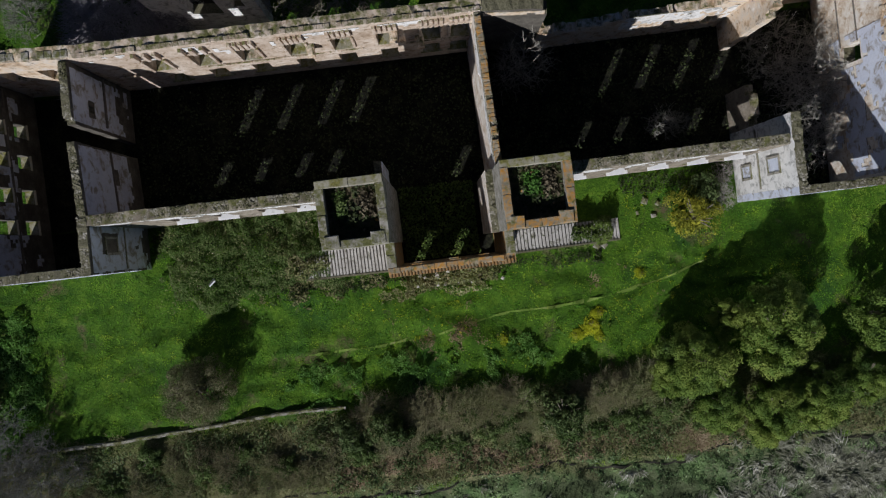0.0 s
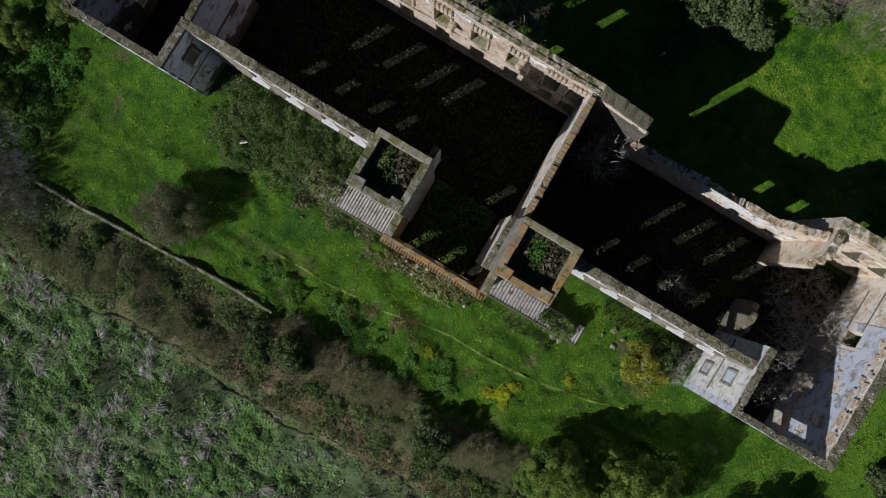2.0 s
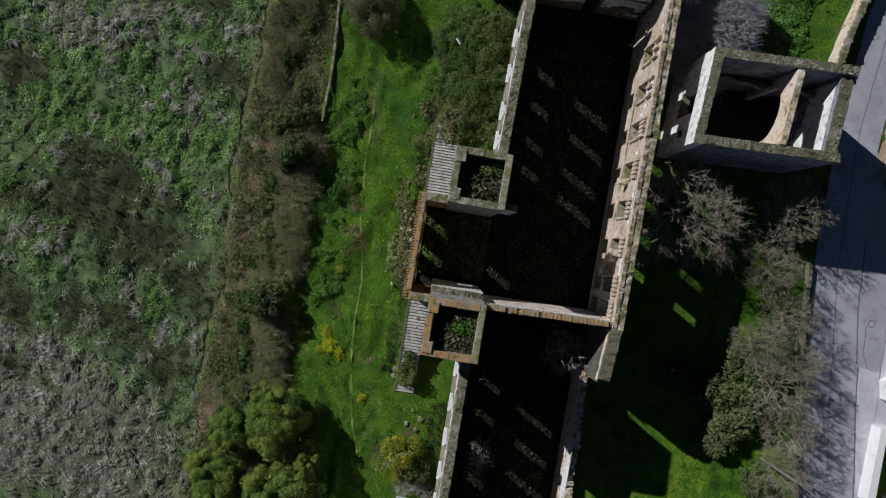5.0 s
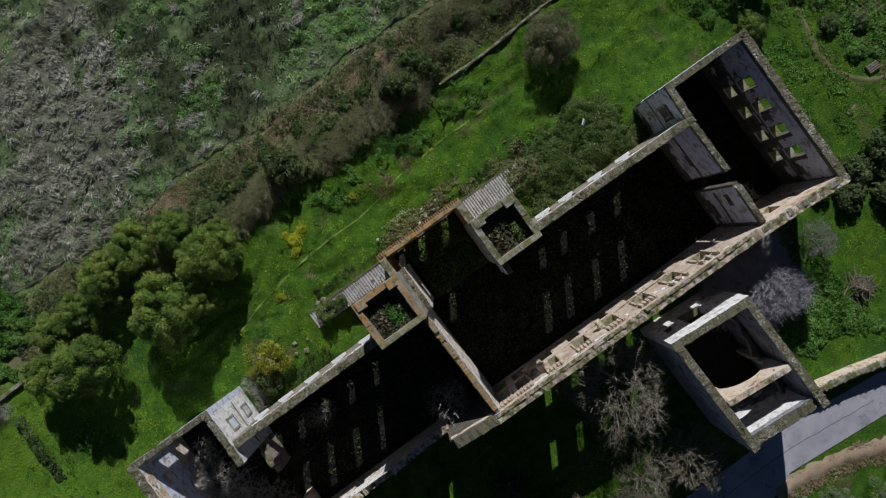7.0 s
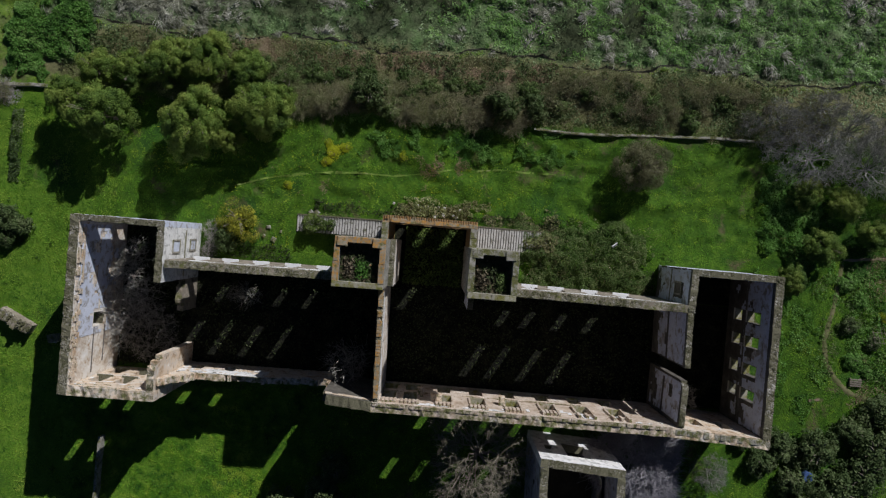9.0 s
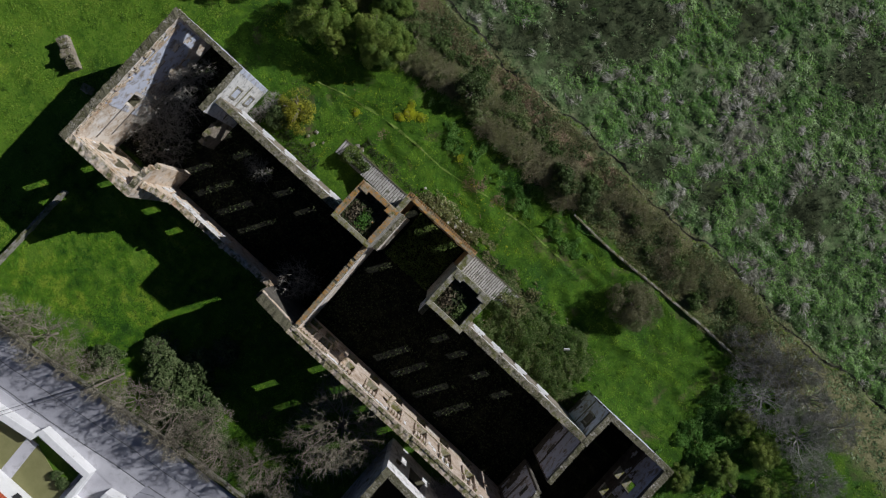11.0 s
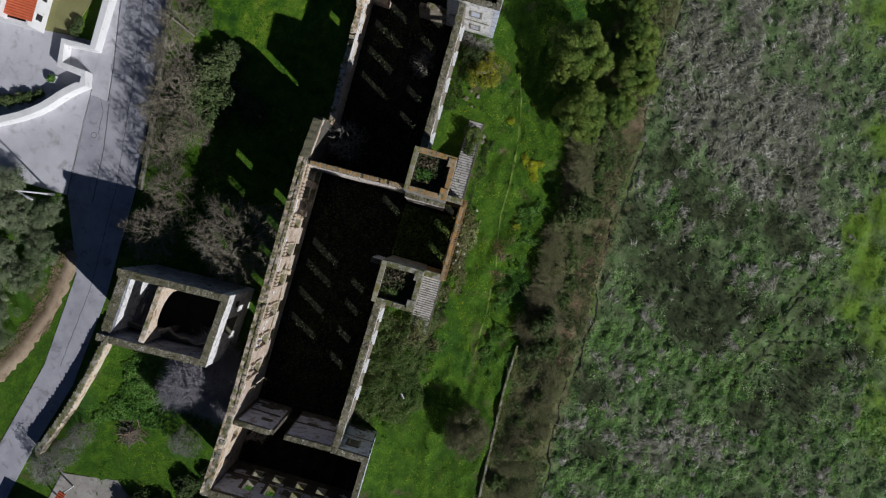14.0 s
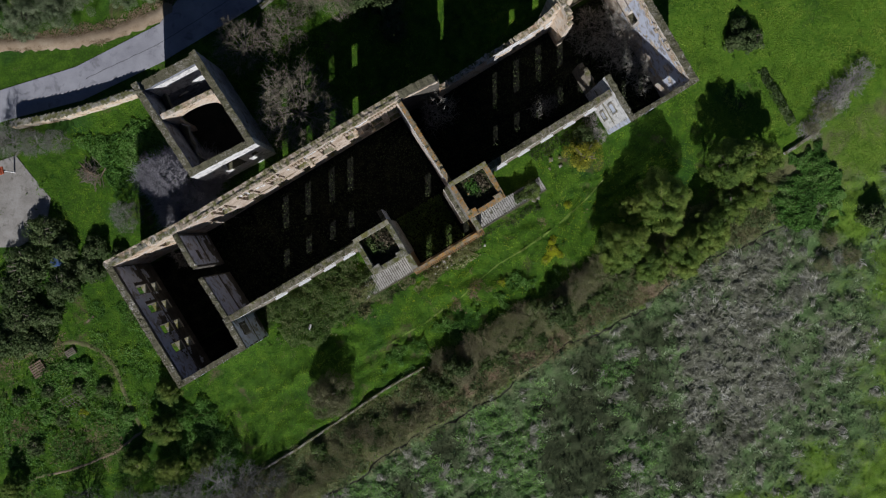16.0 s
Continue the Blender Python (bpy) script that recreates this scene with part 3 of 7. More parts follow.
wall("wall_gallery_stub", (-3.4, 4.5), (-3.35, 6.1), 0.55, 7.2, (), M_PLASTER, "short plastered stub beside a tower")
wall("wall_cross_south", (4.09, 0.12), (4.09, 4.34), 0.48, HW, (), M_GABLE, "pale wall continuing the cross wall along the tower")
# tall front between the towers
wall("wall_porch_south", (-3.6, -2.0), (5.0, -2.0), 0.55, HW, [(1.1, 2.2, 0.3, 2.1), (3.9, 5.0, 0.3, 2.1), (6.3, 7.4, 0.3, 2.1), (1.1, 2.2, 4.6, 6.6), (3.9, 5.0, 4.6, 6.6)], M_LICHEN, "tall front wall with orange-lichened coping", crest=False)
wall("wall_porch_west", (-3.0, -1.45), (-3.0, 0.25), 0.6, HW, (), M_LICHEN, "tall side wall meeting the tower", crest=False)
wall("wall_porch_east", (5.0, -1.45), (5.0, 0.13), 0.6, HW, (), M_LICHEN, "tall side wall meeting the tower", crest=False)

# ---- stones and fittings of the ruin ----


def slab_mesh(name, lx, ly, lz, material, bevel=0.03, jitter=0.015):
    """A slab resting on z = 0, centred in x and y."""
    return mesh_of(name, *cuboid(-lx / 2, lx / 2, -ly / 2, ly / 2, 0, lz, bevel, jitter), material)


def place(name, me, parent, at, turn=0.0, lean=0.0, scale=(1, 1, 1)):
    ob = put(name, me, parent)
    ob.matrix_basis = Matrix.LocRotScale(Vector(at), Euler((lean, 0, turn)), Vector(scale))
    return ob


COPINGS = {}


def coping(parent, a, b, width, z, material, long=0.8, skip=0.0, high=0.16, origin=(0, 0, 0), sway=0.03):
    """Coping stones laid end to end from a to b, centred on that line."""
    a, b = Vector(a), Vector(b)
    n = max(1, round((b - a).length / long))
    key = (material.name, round((b - a).length / n, 2), width)
    if key not in COPINGS:
        COPINGS[key] = [slab_mesh("coping_stone", (b - a).length / n - 0.012, width * random.uniform(0.92, 1.05), high * random.uniform(0.8, 1.2), material) for _ in range(4)]
    turn = math.atan2(b.y - a.y, b.x - a.x)
    for k in range(n):
        if random.random() < skip:
            continue
        p = a + (b - a) * ((k + 0.5) / n)
        place("coping_stone", random.choice(COPINGS[key]), parent, (p.x - origin[0], p.y - origin[1], z - 0.03 + random.uniform(-0.02, 0.03)), turn + random.uniform(-sway, sway))


def weed_mesh(name, n, rx, ry, height, material, z=0.0):
    """A low cushion of leaves."""
    g = np.random.default_rng(n)
    p = g.uniform(-1, 1, (n, 2))
    q = np.c_[p[:, 0] * rx, p[:, 1] * ry, z + height * g.uniform(0.05, 1, n) * np.clip(1.15 - (p**2).sum(1), 0.1, 1)]
    return leaf_cloud(name, q, np.tile((0, 0, 1.0), (n, 1)), (0.10, 0.22), material, g)


def polys(name, V, material):
    """Loose polygons from an array of n by k corners."""
    n, k = V.shape[:2]
    me = bpy.data.meshes.new(name)
    me.from_pydata(V.reshape(-1, 3).tolist(), [], np.arange(n * k).reshape(n, k).tolist())
    me.materials.append(material)
    return me


def leaf_cloud(name, pts, outward, size, material, g, spread=0.9):
    """Small folded leaves at the points, facing roughly outward."""
    n = len(pts)
    d = outward + g.normal(0, spread, (n, 3))
    d /= np.linalg.norm(d, axis=1)[:, None]
    t = np.cross(d, g.normal(0, 1, (n, 3)))
    t /= np.linalg.norm(t, axis=1)[:, None] + 1e-9
    b = np.cross(d, t)
    s = g.uniform(*size, n)[:, None]
    V = np.stack([pts - t * s, pts - b * s * 0.55 + d * s * 0.1, pts + t * s, pts + b * s * 0.55 + d * s * 0.1], 1)
    return polys(name, V, material)


TH = 14.65
M_STALKS = leafy("dry_tower_stalks", [(0.1, (0.04, 0.035, 0.022)), (0.5, (0.12, 0.10, 0.065)), (0.9, (0.26, 0.22, 0.15))], 0.85, 0.0)
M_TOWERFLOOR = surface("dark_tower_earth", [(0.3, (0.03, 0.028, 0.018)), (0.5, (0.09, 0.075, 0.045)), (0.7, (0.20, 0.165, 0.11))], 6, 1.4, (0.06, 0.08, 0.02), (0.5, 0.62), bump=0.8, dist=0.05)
TOWERS = ((-6.95, -2.88, 0.26, 4.38), (4.1, 8.34, 0.14, 4.31))


def tower(x0, x1, y0, y1, floor, material, plain, label):
    """A roofless square tower: four walls, coping, corner blocks and an overgrown floor below the parapet."""
    t, cx, cy = 0.46, (x0 + x1) / 2, (y0 + y1) / 2
    ob = empty("square_tower", (cx, cy, 0), label, "tower", "flanking towers")
    lo = Matrix.Translation((-cx, -cy, 0))
    for a, b, o in (((x0, y0), (x1, y0), [(1.7, 2.8, 4.4, 6.4)]), ((x1, y0 + t), (x1, y1), []), ((x1 - t, y1), (x0, y1), []), ((x0, y1 - t), (x0, y0 + t), [])):
        me = wall_mesh("tower_wall", a, b, t, TH, o, plain, crest=0.03)
        me.transform(lo)
        put("tower_wall", me, ob)
    h = t / 2
    for k, (a, b) in enumerate((((x0, y0 + h), (x1, y0 + h)), ((x1 - h, y0 + t), (x1 - h, y1 - t)), ((x1, y1 - h), (x0, y1 - h)), ((x0 + h, y1 - t), (x0 + h, y0 + t)))):
        coping(ob, a, b, t + 0.06, TH, M_MOSSY if k == 2 else material, 1.9, 0.0, origin=(cx, cy), sway=0.008)
    block = slab_mesh("parapet_block", 0.85, 0.75, 0.35, material, 0.05, 0.03)
    for sx in (-1, 1):
        place("parapet_block", block, ob, (sx * ((x1 - x0) / 2 - t - 0.2), -((y1 - y0) / 2 - t + 0.05), TH - 0.1), random.uniform(-0.05, 0.05))
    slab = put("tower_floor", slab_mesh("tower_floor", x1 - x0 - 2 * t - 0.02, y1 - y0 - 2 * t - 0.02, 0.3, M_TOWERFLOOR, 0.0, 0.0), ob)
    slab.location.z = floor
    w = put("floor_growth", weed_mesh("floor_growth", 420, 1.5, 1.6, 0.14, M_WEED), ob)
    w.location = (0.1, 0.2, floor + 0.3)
    w2 = put("floor_growth", weed_mesh("floor_growth", 260, 0.55 if x0 > 0 else 0.4, 0.8, 0.22, M_LEAF_GREEN if x0 > 0 else M_BRAMBLE), ob)
    w2.location = (-0.2 if x0 > 0 else -0.75, 0.5, floor + 0.32)
    w3 = put("dead_growth", weed_mesh("dead_growth", 220, 0.45, 0.8, 0.25, M_STALKS), ob, "dry grey-brown stalks")
    w3.location = (0.85, 0.45, floor + 0.32)
    heap = Pile()
    for _ in range(9):
        heap.add(*stone(random.gauss(0, 0.8), random.gauss(0, 0.9), 0.02, random.uniform(0.04, 0.13)))
    h2 = tagged(put("rubble", heap.mesh("rubble", M_LICHEN), ob, "loose rubble on the tower floor"), kind="stuff")
    h2.location = (0.1, 0.1, floor + 0.3)
    return ob


# the towers rise well above the walls; their plan on the ground
tower(TOWERS[0][0], TOWERS[0][1], TOWERS[0][2], TOWERS[0][3], TH - 1.0, M_GREYSTONE, M_GREYSTONE, "tall roofless square tower of grey stone with weeds inside")
tower(TOWERS[1][0], TOWERS[1][1], TOWERS[1][2], TOWERS[1][3], TH - 1.0, M_LICHEN, M_GREYSTONE, "tall roofless square tower with orange lichen on its coping")

# coping of the front between the towers: ridge tiles over a stone course
def barrel(name, length, radius, material):
    v, f = [], []
    for k in range(6):
        a = math.pi * k / 5
        for e, r in ((0, radius), (length, radius * 0.85)):
            v.append((math.cos(a) * r, e, math.sin(a) * r))
    for k in range(5):
        f.append((2 * k, 2 * k + 2, 2 * k + 3, 2 * k + 1))
    f += [(0, 2, 4, 6, 8, 10), (11, 9, 7, 5, 3, 1)]
    return mesh_of(name, v, f, material)


M_TILE = surface("lichened_roof_tile", [(0.25, (0.18, 0.10, 0.05)), (0.5, (0.36, 0.205, 0.08)), (0.75, (0.46, 0.33, 0.18))], 8, 1.5, (0.20, 0.18, 0.12), (0.48, 0.62), bump=0.4, dist=0.02)
front = bpy.data.objects["wall_porch_south"]
tile = barrel("ridge_tile", 0.34, 0.115, M_TILE)
for k in range(38):
    place("ridge_tile", tile, front, (-3.45 + k * 0.222, -2.06, HW + 0.0 + random.uniform(-0.01, 0.02)), random.uniform(-0.04, 0.04), -0.12)
coping(front, (-3.6, -1.62), (5.0, -1.62), 0.4, HW, M_LICHEN, 0.75, 0.1, 0.1)
for nm, x in (("wall_porch_west", -3.3), ("wall_porch_east", 4.7)):
    coping(bpy.data.objects[nm], (x, -1.4), (x, 0.3), 0.62, HW, M_GREYSTONE, 0.8)

coping(bpy.data.objects["wall_cross"], (4.6, 4.5), (4.35, 14.6), 0.42, HW + 0.04, M_LICHEN, 0.3, 0.1, 0.12, sway=0.08)

# eaves stones on the north wall, broken plaster courses on its face
north = bpy.data.objects["wall_north_west"]
coping(north, (4.6, 15.08), (-22.3, 15.16), 0.36, HW, M_CREAM, 0.42, 0.08, 0.1, sway=0.06)
coping(bpy.data.objects["wall_north_west_room"], (-23.0, 15.4), (-31.2, 15.8), 0.5, HW, M_GREYSTONE, 0.5, 0.3, 0.08)
corbel = slab_mesh("corbel", 0.55, 0.9, 0.6, M_WARM, 0.08, 0.04)
for x, z in ((-0.9, 6.6), (-7.4, 6.2), (-1.4, 7.4), (0.4, 5.2)):
    place("corbel", corbel, north, (x, 14.55, z), random.uniform(-0.1, 0.1))
ledge = slab_mesh("string_course", 1.6, 0.14, 0.12, M_CREAM, 0.03, 0.02)
for k in range(16):
    if random.random() < 0.9:
        place("string_course", ledge, north, (3.7 - k * 1.66, 14.87, 4.3 + random.uniform(-0.04, 0.04)))
rib = [slab_mesh("joist_stone", 0.24, 0.3, 1.25, M_CREAM, 0.03, 0.02) for _ in range(3)]
jamb = slab_mesh("window_jamb", 0.2, 0.16, 2.35, M_CREAM, 0.03, 0.02)
for k, c in enumerate((3.35, 1.25, -1.95, -5.15, -8.4, -11.8, -15.1, -18.3)):
    for m in range(5):
        if k < 6 or m % 2 == 0:
            place("joist_stone", rib[m % 3], north, (c - 0.72 + m * 0.36, 14.86, 7.75), random.uniform(-0.04, 0.04))
    for e in (-0.78, 0.78):
        place("window_jamb", jamb, north, (c + e, 14.86, 4.95))

# pale inner edges of the western sills
west = bpy.data.objects["wall_west"]
sill_edge = slab_mesh("sill_edge", 0.12, 1.15, 0.14, M_SILL, 0.02, 0.01)
for y in (4.8, 7.2, 9.9, 12.3):
    for z in (UP[0], LOW[0]):
        place("sill_edge", sill_edge, west, (-30.91, y, z - 0.02))

# floor scars on the tall plaster faces
M_SCAR = surface("dark_mortar_scar", [(0.3, (0.08, 0.07, 0.06)), (0.7, (0.2, 0.18, 0.16))], 8, 2)


def scar(owner, a, b, z, out, high=0.18, material=None):
    """A shallow ledge along a wall face, from a to b, standing out by the vector out."""
    a, b, o = Vector(a), Vector(b), Vector(out)
    v, f = cuboid(-(b - a).length / 2, (b - a).length / 2, -o.length / 2 - 0.02, o.length / 2, 0, high, 0.02, 0.01)
    c = (a + b) / 2 + o / 2
    place("floor_ledge", mesh_of("floor_ledge", v, f, material or M_SCAR), bpy.data.objects[owner], (c.x, c.y, z), math.atan2(b.y - a.y, b.x - a.x) + (0 if (b - a).cross(o) > 0 else math.pi))


scar("wall_west_partition_south", (-23.22, 4.7), (-23.3, 9.4), 4.6, (0.14, 0))
scar("wall_west_partition_north", (-23.28, 11.2), (-23.2, 14.8), 4.6, (0.14, 0))
scar("wall_west", (-30.95, 1.4), (-30.95, 15.2), 4.1, (0.12, 0))
scar("wall_east", (32.05, 10.8), (32.05, 15.2), 5.4, (-0.05, 0), 0.1)
scar("wall_east", (32.05, 10.8), (32.05, 14.4), 3.3, (-0.05, 0), 0.1)
scar("wall_east_return", (24.4, 0.9), (24.4, 5.4), 4.2, (-0.1, 0), 0.14, M_GREYSTONE)
scar("wall_west_return", (-23.28, 0.8), (-23.2, 4.2), 4.2, (0.1, 0), 0.14, M_GREYSTONE)


def blind_window(owner, x, y, z, w, h, side):
    """A stone frame round a walled-up window in a face that looks along x; side: +1 or -1."""
    root = bpy.data.objects[owner]
    bars = ((0, z, w + 0.3, 0.16), (0, z + h, w + 0.3, 0.16))
    for dy, zz, ln, hg in bars:
        place("frame_bar", mesh_of("frame_bar", *cuboid(-0.05, 0.05, -ln / 2, ln / 2, 0, hg, 0.01, 0.005), M_GREYSTONE), root, (x + side * 0.045, y, zz))
    for dy in (-w / 2 - 0.07, w / 2 + 0.07):
        place("frame_bar", mesh_of("frame_bar", *cuboid(-0.05, 0.05, -0.08, 0.08, 0, h, 0.01, 0.005), M_GREYSTONE), root, (x + side * 0.045, y + dy, z + 0.16 - 0.16 + 0.0))
    place("window_infill", mesh_of("window_infill", *cuboid(-0.03, 0.03, -w / 2, w / 2, 0, h - 0.18, 0.01, 0.005), M_SCAR if side > 0 else M_PLASTER), root, (x + side * 0.01, y, z + 0.17))


blind_window("wall_east_return", 24.4, 2.45, 5.6, 1.0, 1.7, -1)
blind_window("wall_east_return", 24.4, 2.35, 1.4, 0.9, 1.5, -1)
blind_window("wall_west_return", -23.27, 2.5, 5.4, 1.0, 1.7, 1)



def plaster(owner, a, b, z0, z1, out, material, seed, bare=0.0, ragged=1.6, holes=()):
    """A coat of plaster on a wall face from a to b, 3 cm thick, its lower edge broken off and holes fallen out; bare: how much is lost."""
    a, b, o = Vector((*a, 0)), Vector((*b, 0)), Vector((*out, 0)).normalized()
    long, st = (b - a).length, 0.3
    u, nu, nz = (b - a).normalized(), int(long / st), int((z1 - z0) / st)
    v, f, seen = [], [], {}

    def kept(i, j):
        if not (0 <= i < nu and 0 <= j < nz):
            return False
        s, z = (i + 0.5) * st, z0 + (j + 0.5) * st
        if any(h[0] - 0.15 < s < h[1] + 0.15 and h[2] - 0.15 < z < h[3] + 0.15 for h in holes):
            return False
        n = noise.noise(Vector((s * 0.5, z * 0.6, seed))) + 0.5 * noise.noise(Vector((s * 1.6, z * 1.6, seed + 4)))
        return n + (z - z0) / ragged > 0.45 + bare

    def vert(i, j, k):
        if (i, j, k) not in seen:
            w = noise.noise_vector(Vector((i * 0.9, j * 0.9, seed))) * 0.1
            p = a + u * (i * st + w.x) + o * (0.03 + abs(w.y) * 0.1 if k else -0.04) + Vector((0, 0, z0 + j * st + (w.z if j < nz else 0)))
            seen[(i, j, k)] = len(v)
            v.append(tuple(p))
        return seen[(i, j, k)]

    flip = u.cross(Vector((0, 0, 1))).dot(o) < 0
    for i in range(nu):
        for j in range(nz):
            if not kept(i, j):
                continue
            quads = [(vert(i, j, 1), vert(i + 1, j, 1), vert(i + 1, j + 1, 1), vert(i, j + 1, 1))]
            for di, dj, c, d in ((-1, 0, (0, 1), (0, 0)), (1, 0, (1, 0), (1, 1)), (0, 1, (1, 1), (0, 1)), (0, -1, (0, 0), (1, 0))):
                if not kept(i + di, j + dj):
                    quads.append((vert(i + c[0], j + c[1], 1), vert(i + c[0], j + c[1], 0), vert(i + d[0], j + d[1], 0), vert(i + d[0], j + d[1], 1)))
            f += [tuple(reversed(q)) for q in quads] if flip else quads
    if f:
        put("plaster_coat", mesh_of("plaster_coat", v, f, material), bpy.data.objects[owner], "broken coat of old plaster")


plaster("wall_west_partition_south", (-23.2, 4.6), (-23.3, 9.5), 0.8, 9.3, (1, 0), M_PLASTER, 1, 0.05, 3.0)
plaster("wall_west_partition_north", (-23.3, 11.0), (-23.2, 14.8), 0.8, 9.3, (1, 0), M_PLASTER, 2, 0.05, 3.0, [(0.8, 1.6, 6.2, 7.1)])
plaster("wall_west_return", (-23.3, 0.7), (-23.2, 4.3), 0.5, 9.3, (1, 0), M_PLASTER, 3, 0.0, 2.0, [(1.2, 2.5, 5.3, 7.4)])
plaster("wall_west", (-30.95, 1.2), (-30.95, 15.3), 0.6, 9.2, (1, 0), M_PLASTER, 4, 0.35, 4.5, [(c - 0.6 - 1.2, c + 0.6 - 1.2, z, h) for c in (4.8, 7.2, 9.9, 12.3) for z, h in (UP, LOW)])
plaster("wall_south_west_wing", (-23.0, 3.84), (-7.9, 3.64), 5.6, 9.3, (0, -1), M_WHITE, 5, 0.55, 2.6, [(s - 0.6, s + 0.6, *UP) for s in (4.6, 7.7, 11.0, 13.6)])
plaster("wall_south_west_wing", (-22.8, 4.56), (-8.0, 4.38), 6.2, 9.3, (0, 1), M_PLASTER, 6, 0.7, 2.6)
plaster("wall_south_east_wing", (8.5, 3.5), (24.1, 3.6), 5.0, 9.3, (0, -1), M_WHITE, 12, 0.7, 3.0, [(c - 8.5 - 0.6, c - 8.5 + 0.6, *UP) for c in (10.7, 13.8, 16.9, 19.9, 22.7)])
plaster("wall_north_west", (4.2, 14.9), (-22.4, 15.0), 4.6, 9.2, (0, -1), M_WHITE, 13, 0.6, 5.0, [(4.2 - c - 0.65, 4.2 - c + 0.65, 4.9, 7.2) for c in (3.35, 1.25, -1.95, -5.15, -8.4, -11.8, -15.1, -18.3)])
plaster("wall_north_east_room", (31.8, 15.6), (25.8, 15.6), 3.0, 9.0, (0, -1), M_WHITE, 14, 0.5, 5.0, [(0.35, 1.55, 4.9, 7.2), (2.75, 3.95, 4.9, 7.2)])
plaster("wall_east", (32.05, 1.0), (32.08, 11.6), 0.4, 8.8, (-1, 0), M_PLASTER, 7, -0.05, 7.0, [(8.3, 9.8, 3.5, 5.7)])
plaster("wall_north_broken", (24.0, 14.5), (15.6, 14.48), 1.0, 5.2, (0, -1), M_WHITE, 9, 0.3, 2.5, [(0.5, 1.7, 1.4, 3.2), (3.8, 5.0, 1.4, 3.2)])
plaster("wall_north_stub", (9.0, 14.52), (4.8, 14.87), 8.2, 9.3, (0, -1), M_WARM, 10, 0.1, 1.0)
plaster("wall_cross", (4.34, 5.0), (4.1, 14.6), 5.6, 9.3, (-1, 0), M_WHITE, 11, 0.4, 2.6)
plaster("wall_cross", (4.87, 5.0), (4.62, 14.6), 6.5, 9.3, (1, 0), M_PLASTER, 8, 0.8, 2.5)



def ashlar(owner, a, b, z0, z1, out, material, wide, tall, lost, holes=()):
    """Courses of squared blocks on a wall face, standing a little proud of it, some lost."""
    a, b, o = Vector((*a, 0)), Vector((*b, 0)), Vector((*out, 0)).normalized()
    u, long = (b - a).normalized(), (b - a).length
    turn = math.atan2(u.y, u.x)
    kinds = [mesh_of("stone_block", *cuboid(-wide * k / 2 + 0.012, wide * k / 2 - 0.012, -0.09, 0.09, 0, tall - 0.025, 0.02, 0.014), material) for k in (0.8, 1.0, 1.25)]
    root = bpy.data.objects[owner]
    for j in range(int((z1 - z0) / tall)):
        s, z = random.uniform(0, 0.3), z0 + j * tall
        while s < long - wide:
            k = random.randrange(3)
            w = wide * (0.8, 1.0, 1.25)[k]
            c = s + w / 2
            s += w
            if random.random() < lost or any(h[0] - w / 2 < c < h[1] + w / 2 and h[2] - tall < z < h[3] for h in holes):
                continue
            p = a + u * c + o * random.uniform(-0.05, 0.03)
            place("stone_block", kinds[k], root, (p.x, p.y, z), turn + random.uniform(-0.02, 0.02))


ashlar("wall_north_east_room", (31.8, 15.6), (25.6, 15.6), 7.4, 9.4, (0, -1), M_WARM, 0.8, 0.5, 0.25)
ashlar("wall_east", (32.03, 1.2), (32.06, 15.2), 8.2, 9.4, (-1, 0), M_WARM, 0.45, 0.3, 0.45)

# ---- stairs up to the towers ----


def flight(x_low, x_high, y0, y1, top, n, label, overgrown):
    """A straight flight of stone steps rising from x_low to x_high, with a pale side wall."""
    ob = empty("stone_stair", ((x_low + x_high) / 2, (y0 + y1) / 2, 0), label, "stairs", "outer stairs")
    cx, cy = ob.location.x, ob.location.y
    run, rise = (x_high - x_low) / n, top / n
    sx = 1 if run > 0 else -1
    tread = slab_mesh("step", abs(run) - 0.085, y1 - y0, 0.13, M_STEP, 0.02, 0.012)
    for k in range(n):
        x = x_low + run * (k + 0.5)
        place("step", tread, ob, (x - cx, -0.0 + random.uniform(-0.02, 0.02), rise * (k + 1) - 0.13), random.uniform(-0.015, 0.015), random.uniform(-0.01, 0.01))
        put("riser", mesh_of("riser", *cuboid(min(x_low + run * k, x_low + run * (k + 1)) - cx, max(x_low + run * k, x_low + run * (k + 1)) - cx, -(y1 - y0) / 2 + 0.04, (y1 - y0) / 2 - 0.04, -0.3, rise * (k + 1) - 0.13), M_SCAR), ob)
    for k in range(n):
        xa, xb = x_low + run * k - cx, x_low + run * (k + 1) - cx
        put("side_stone", mesh_of("side_stone", *cuboid(min(xa, xb), max(xa, xb), -(y1 - y0) / 2 - 0.16, -(y1 - y0) / 2 - 0.02, -0.3, rise * (k + 1) + 0.04), M_WHITE), ob)
    return ob


flight(-11.6, -3.75, -1.75, 0.35, 2.9, 29, "weathered stone stair half hidden by brambles", True)
flight(14.6, 5.1, -1.55, 0.1, 2.9, 33, "weathered grey stone stair beside the tower", False)

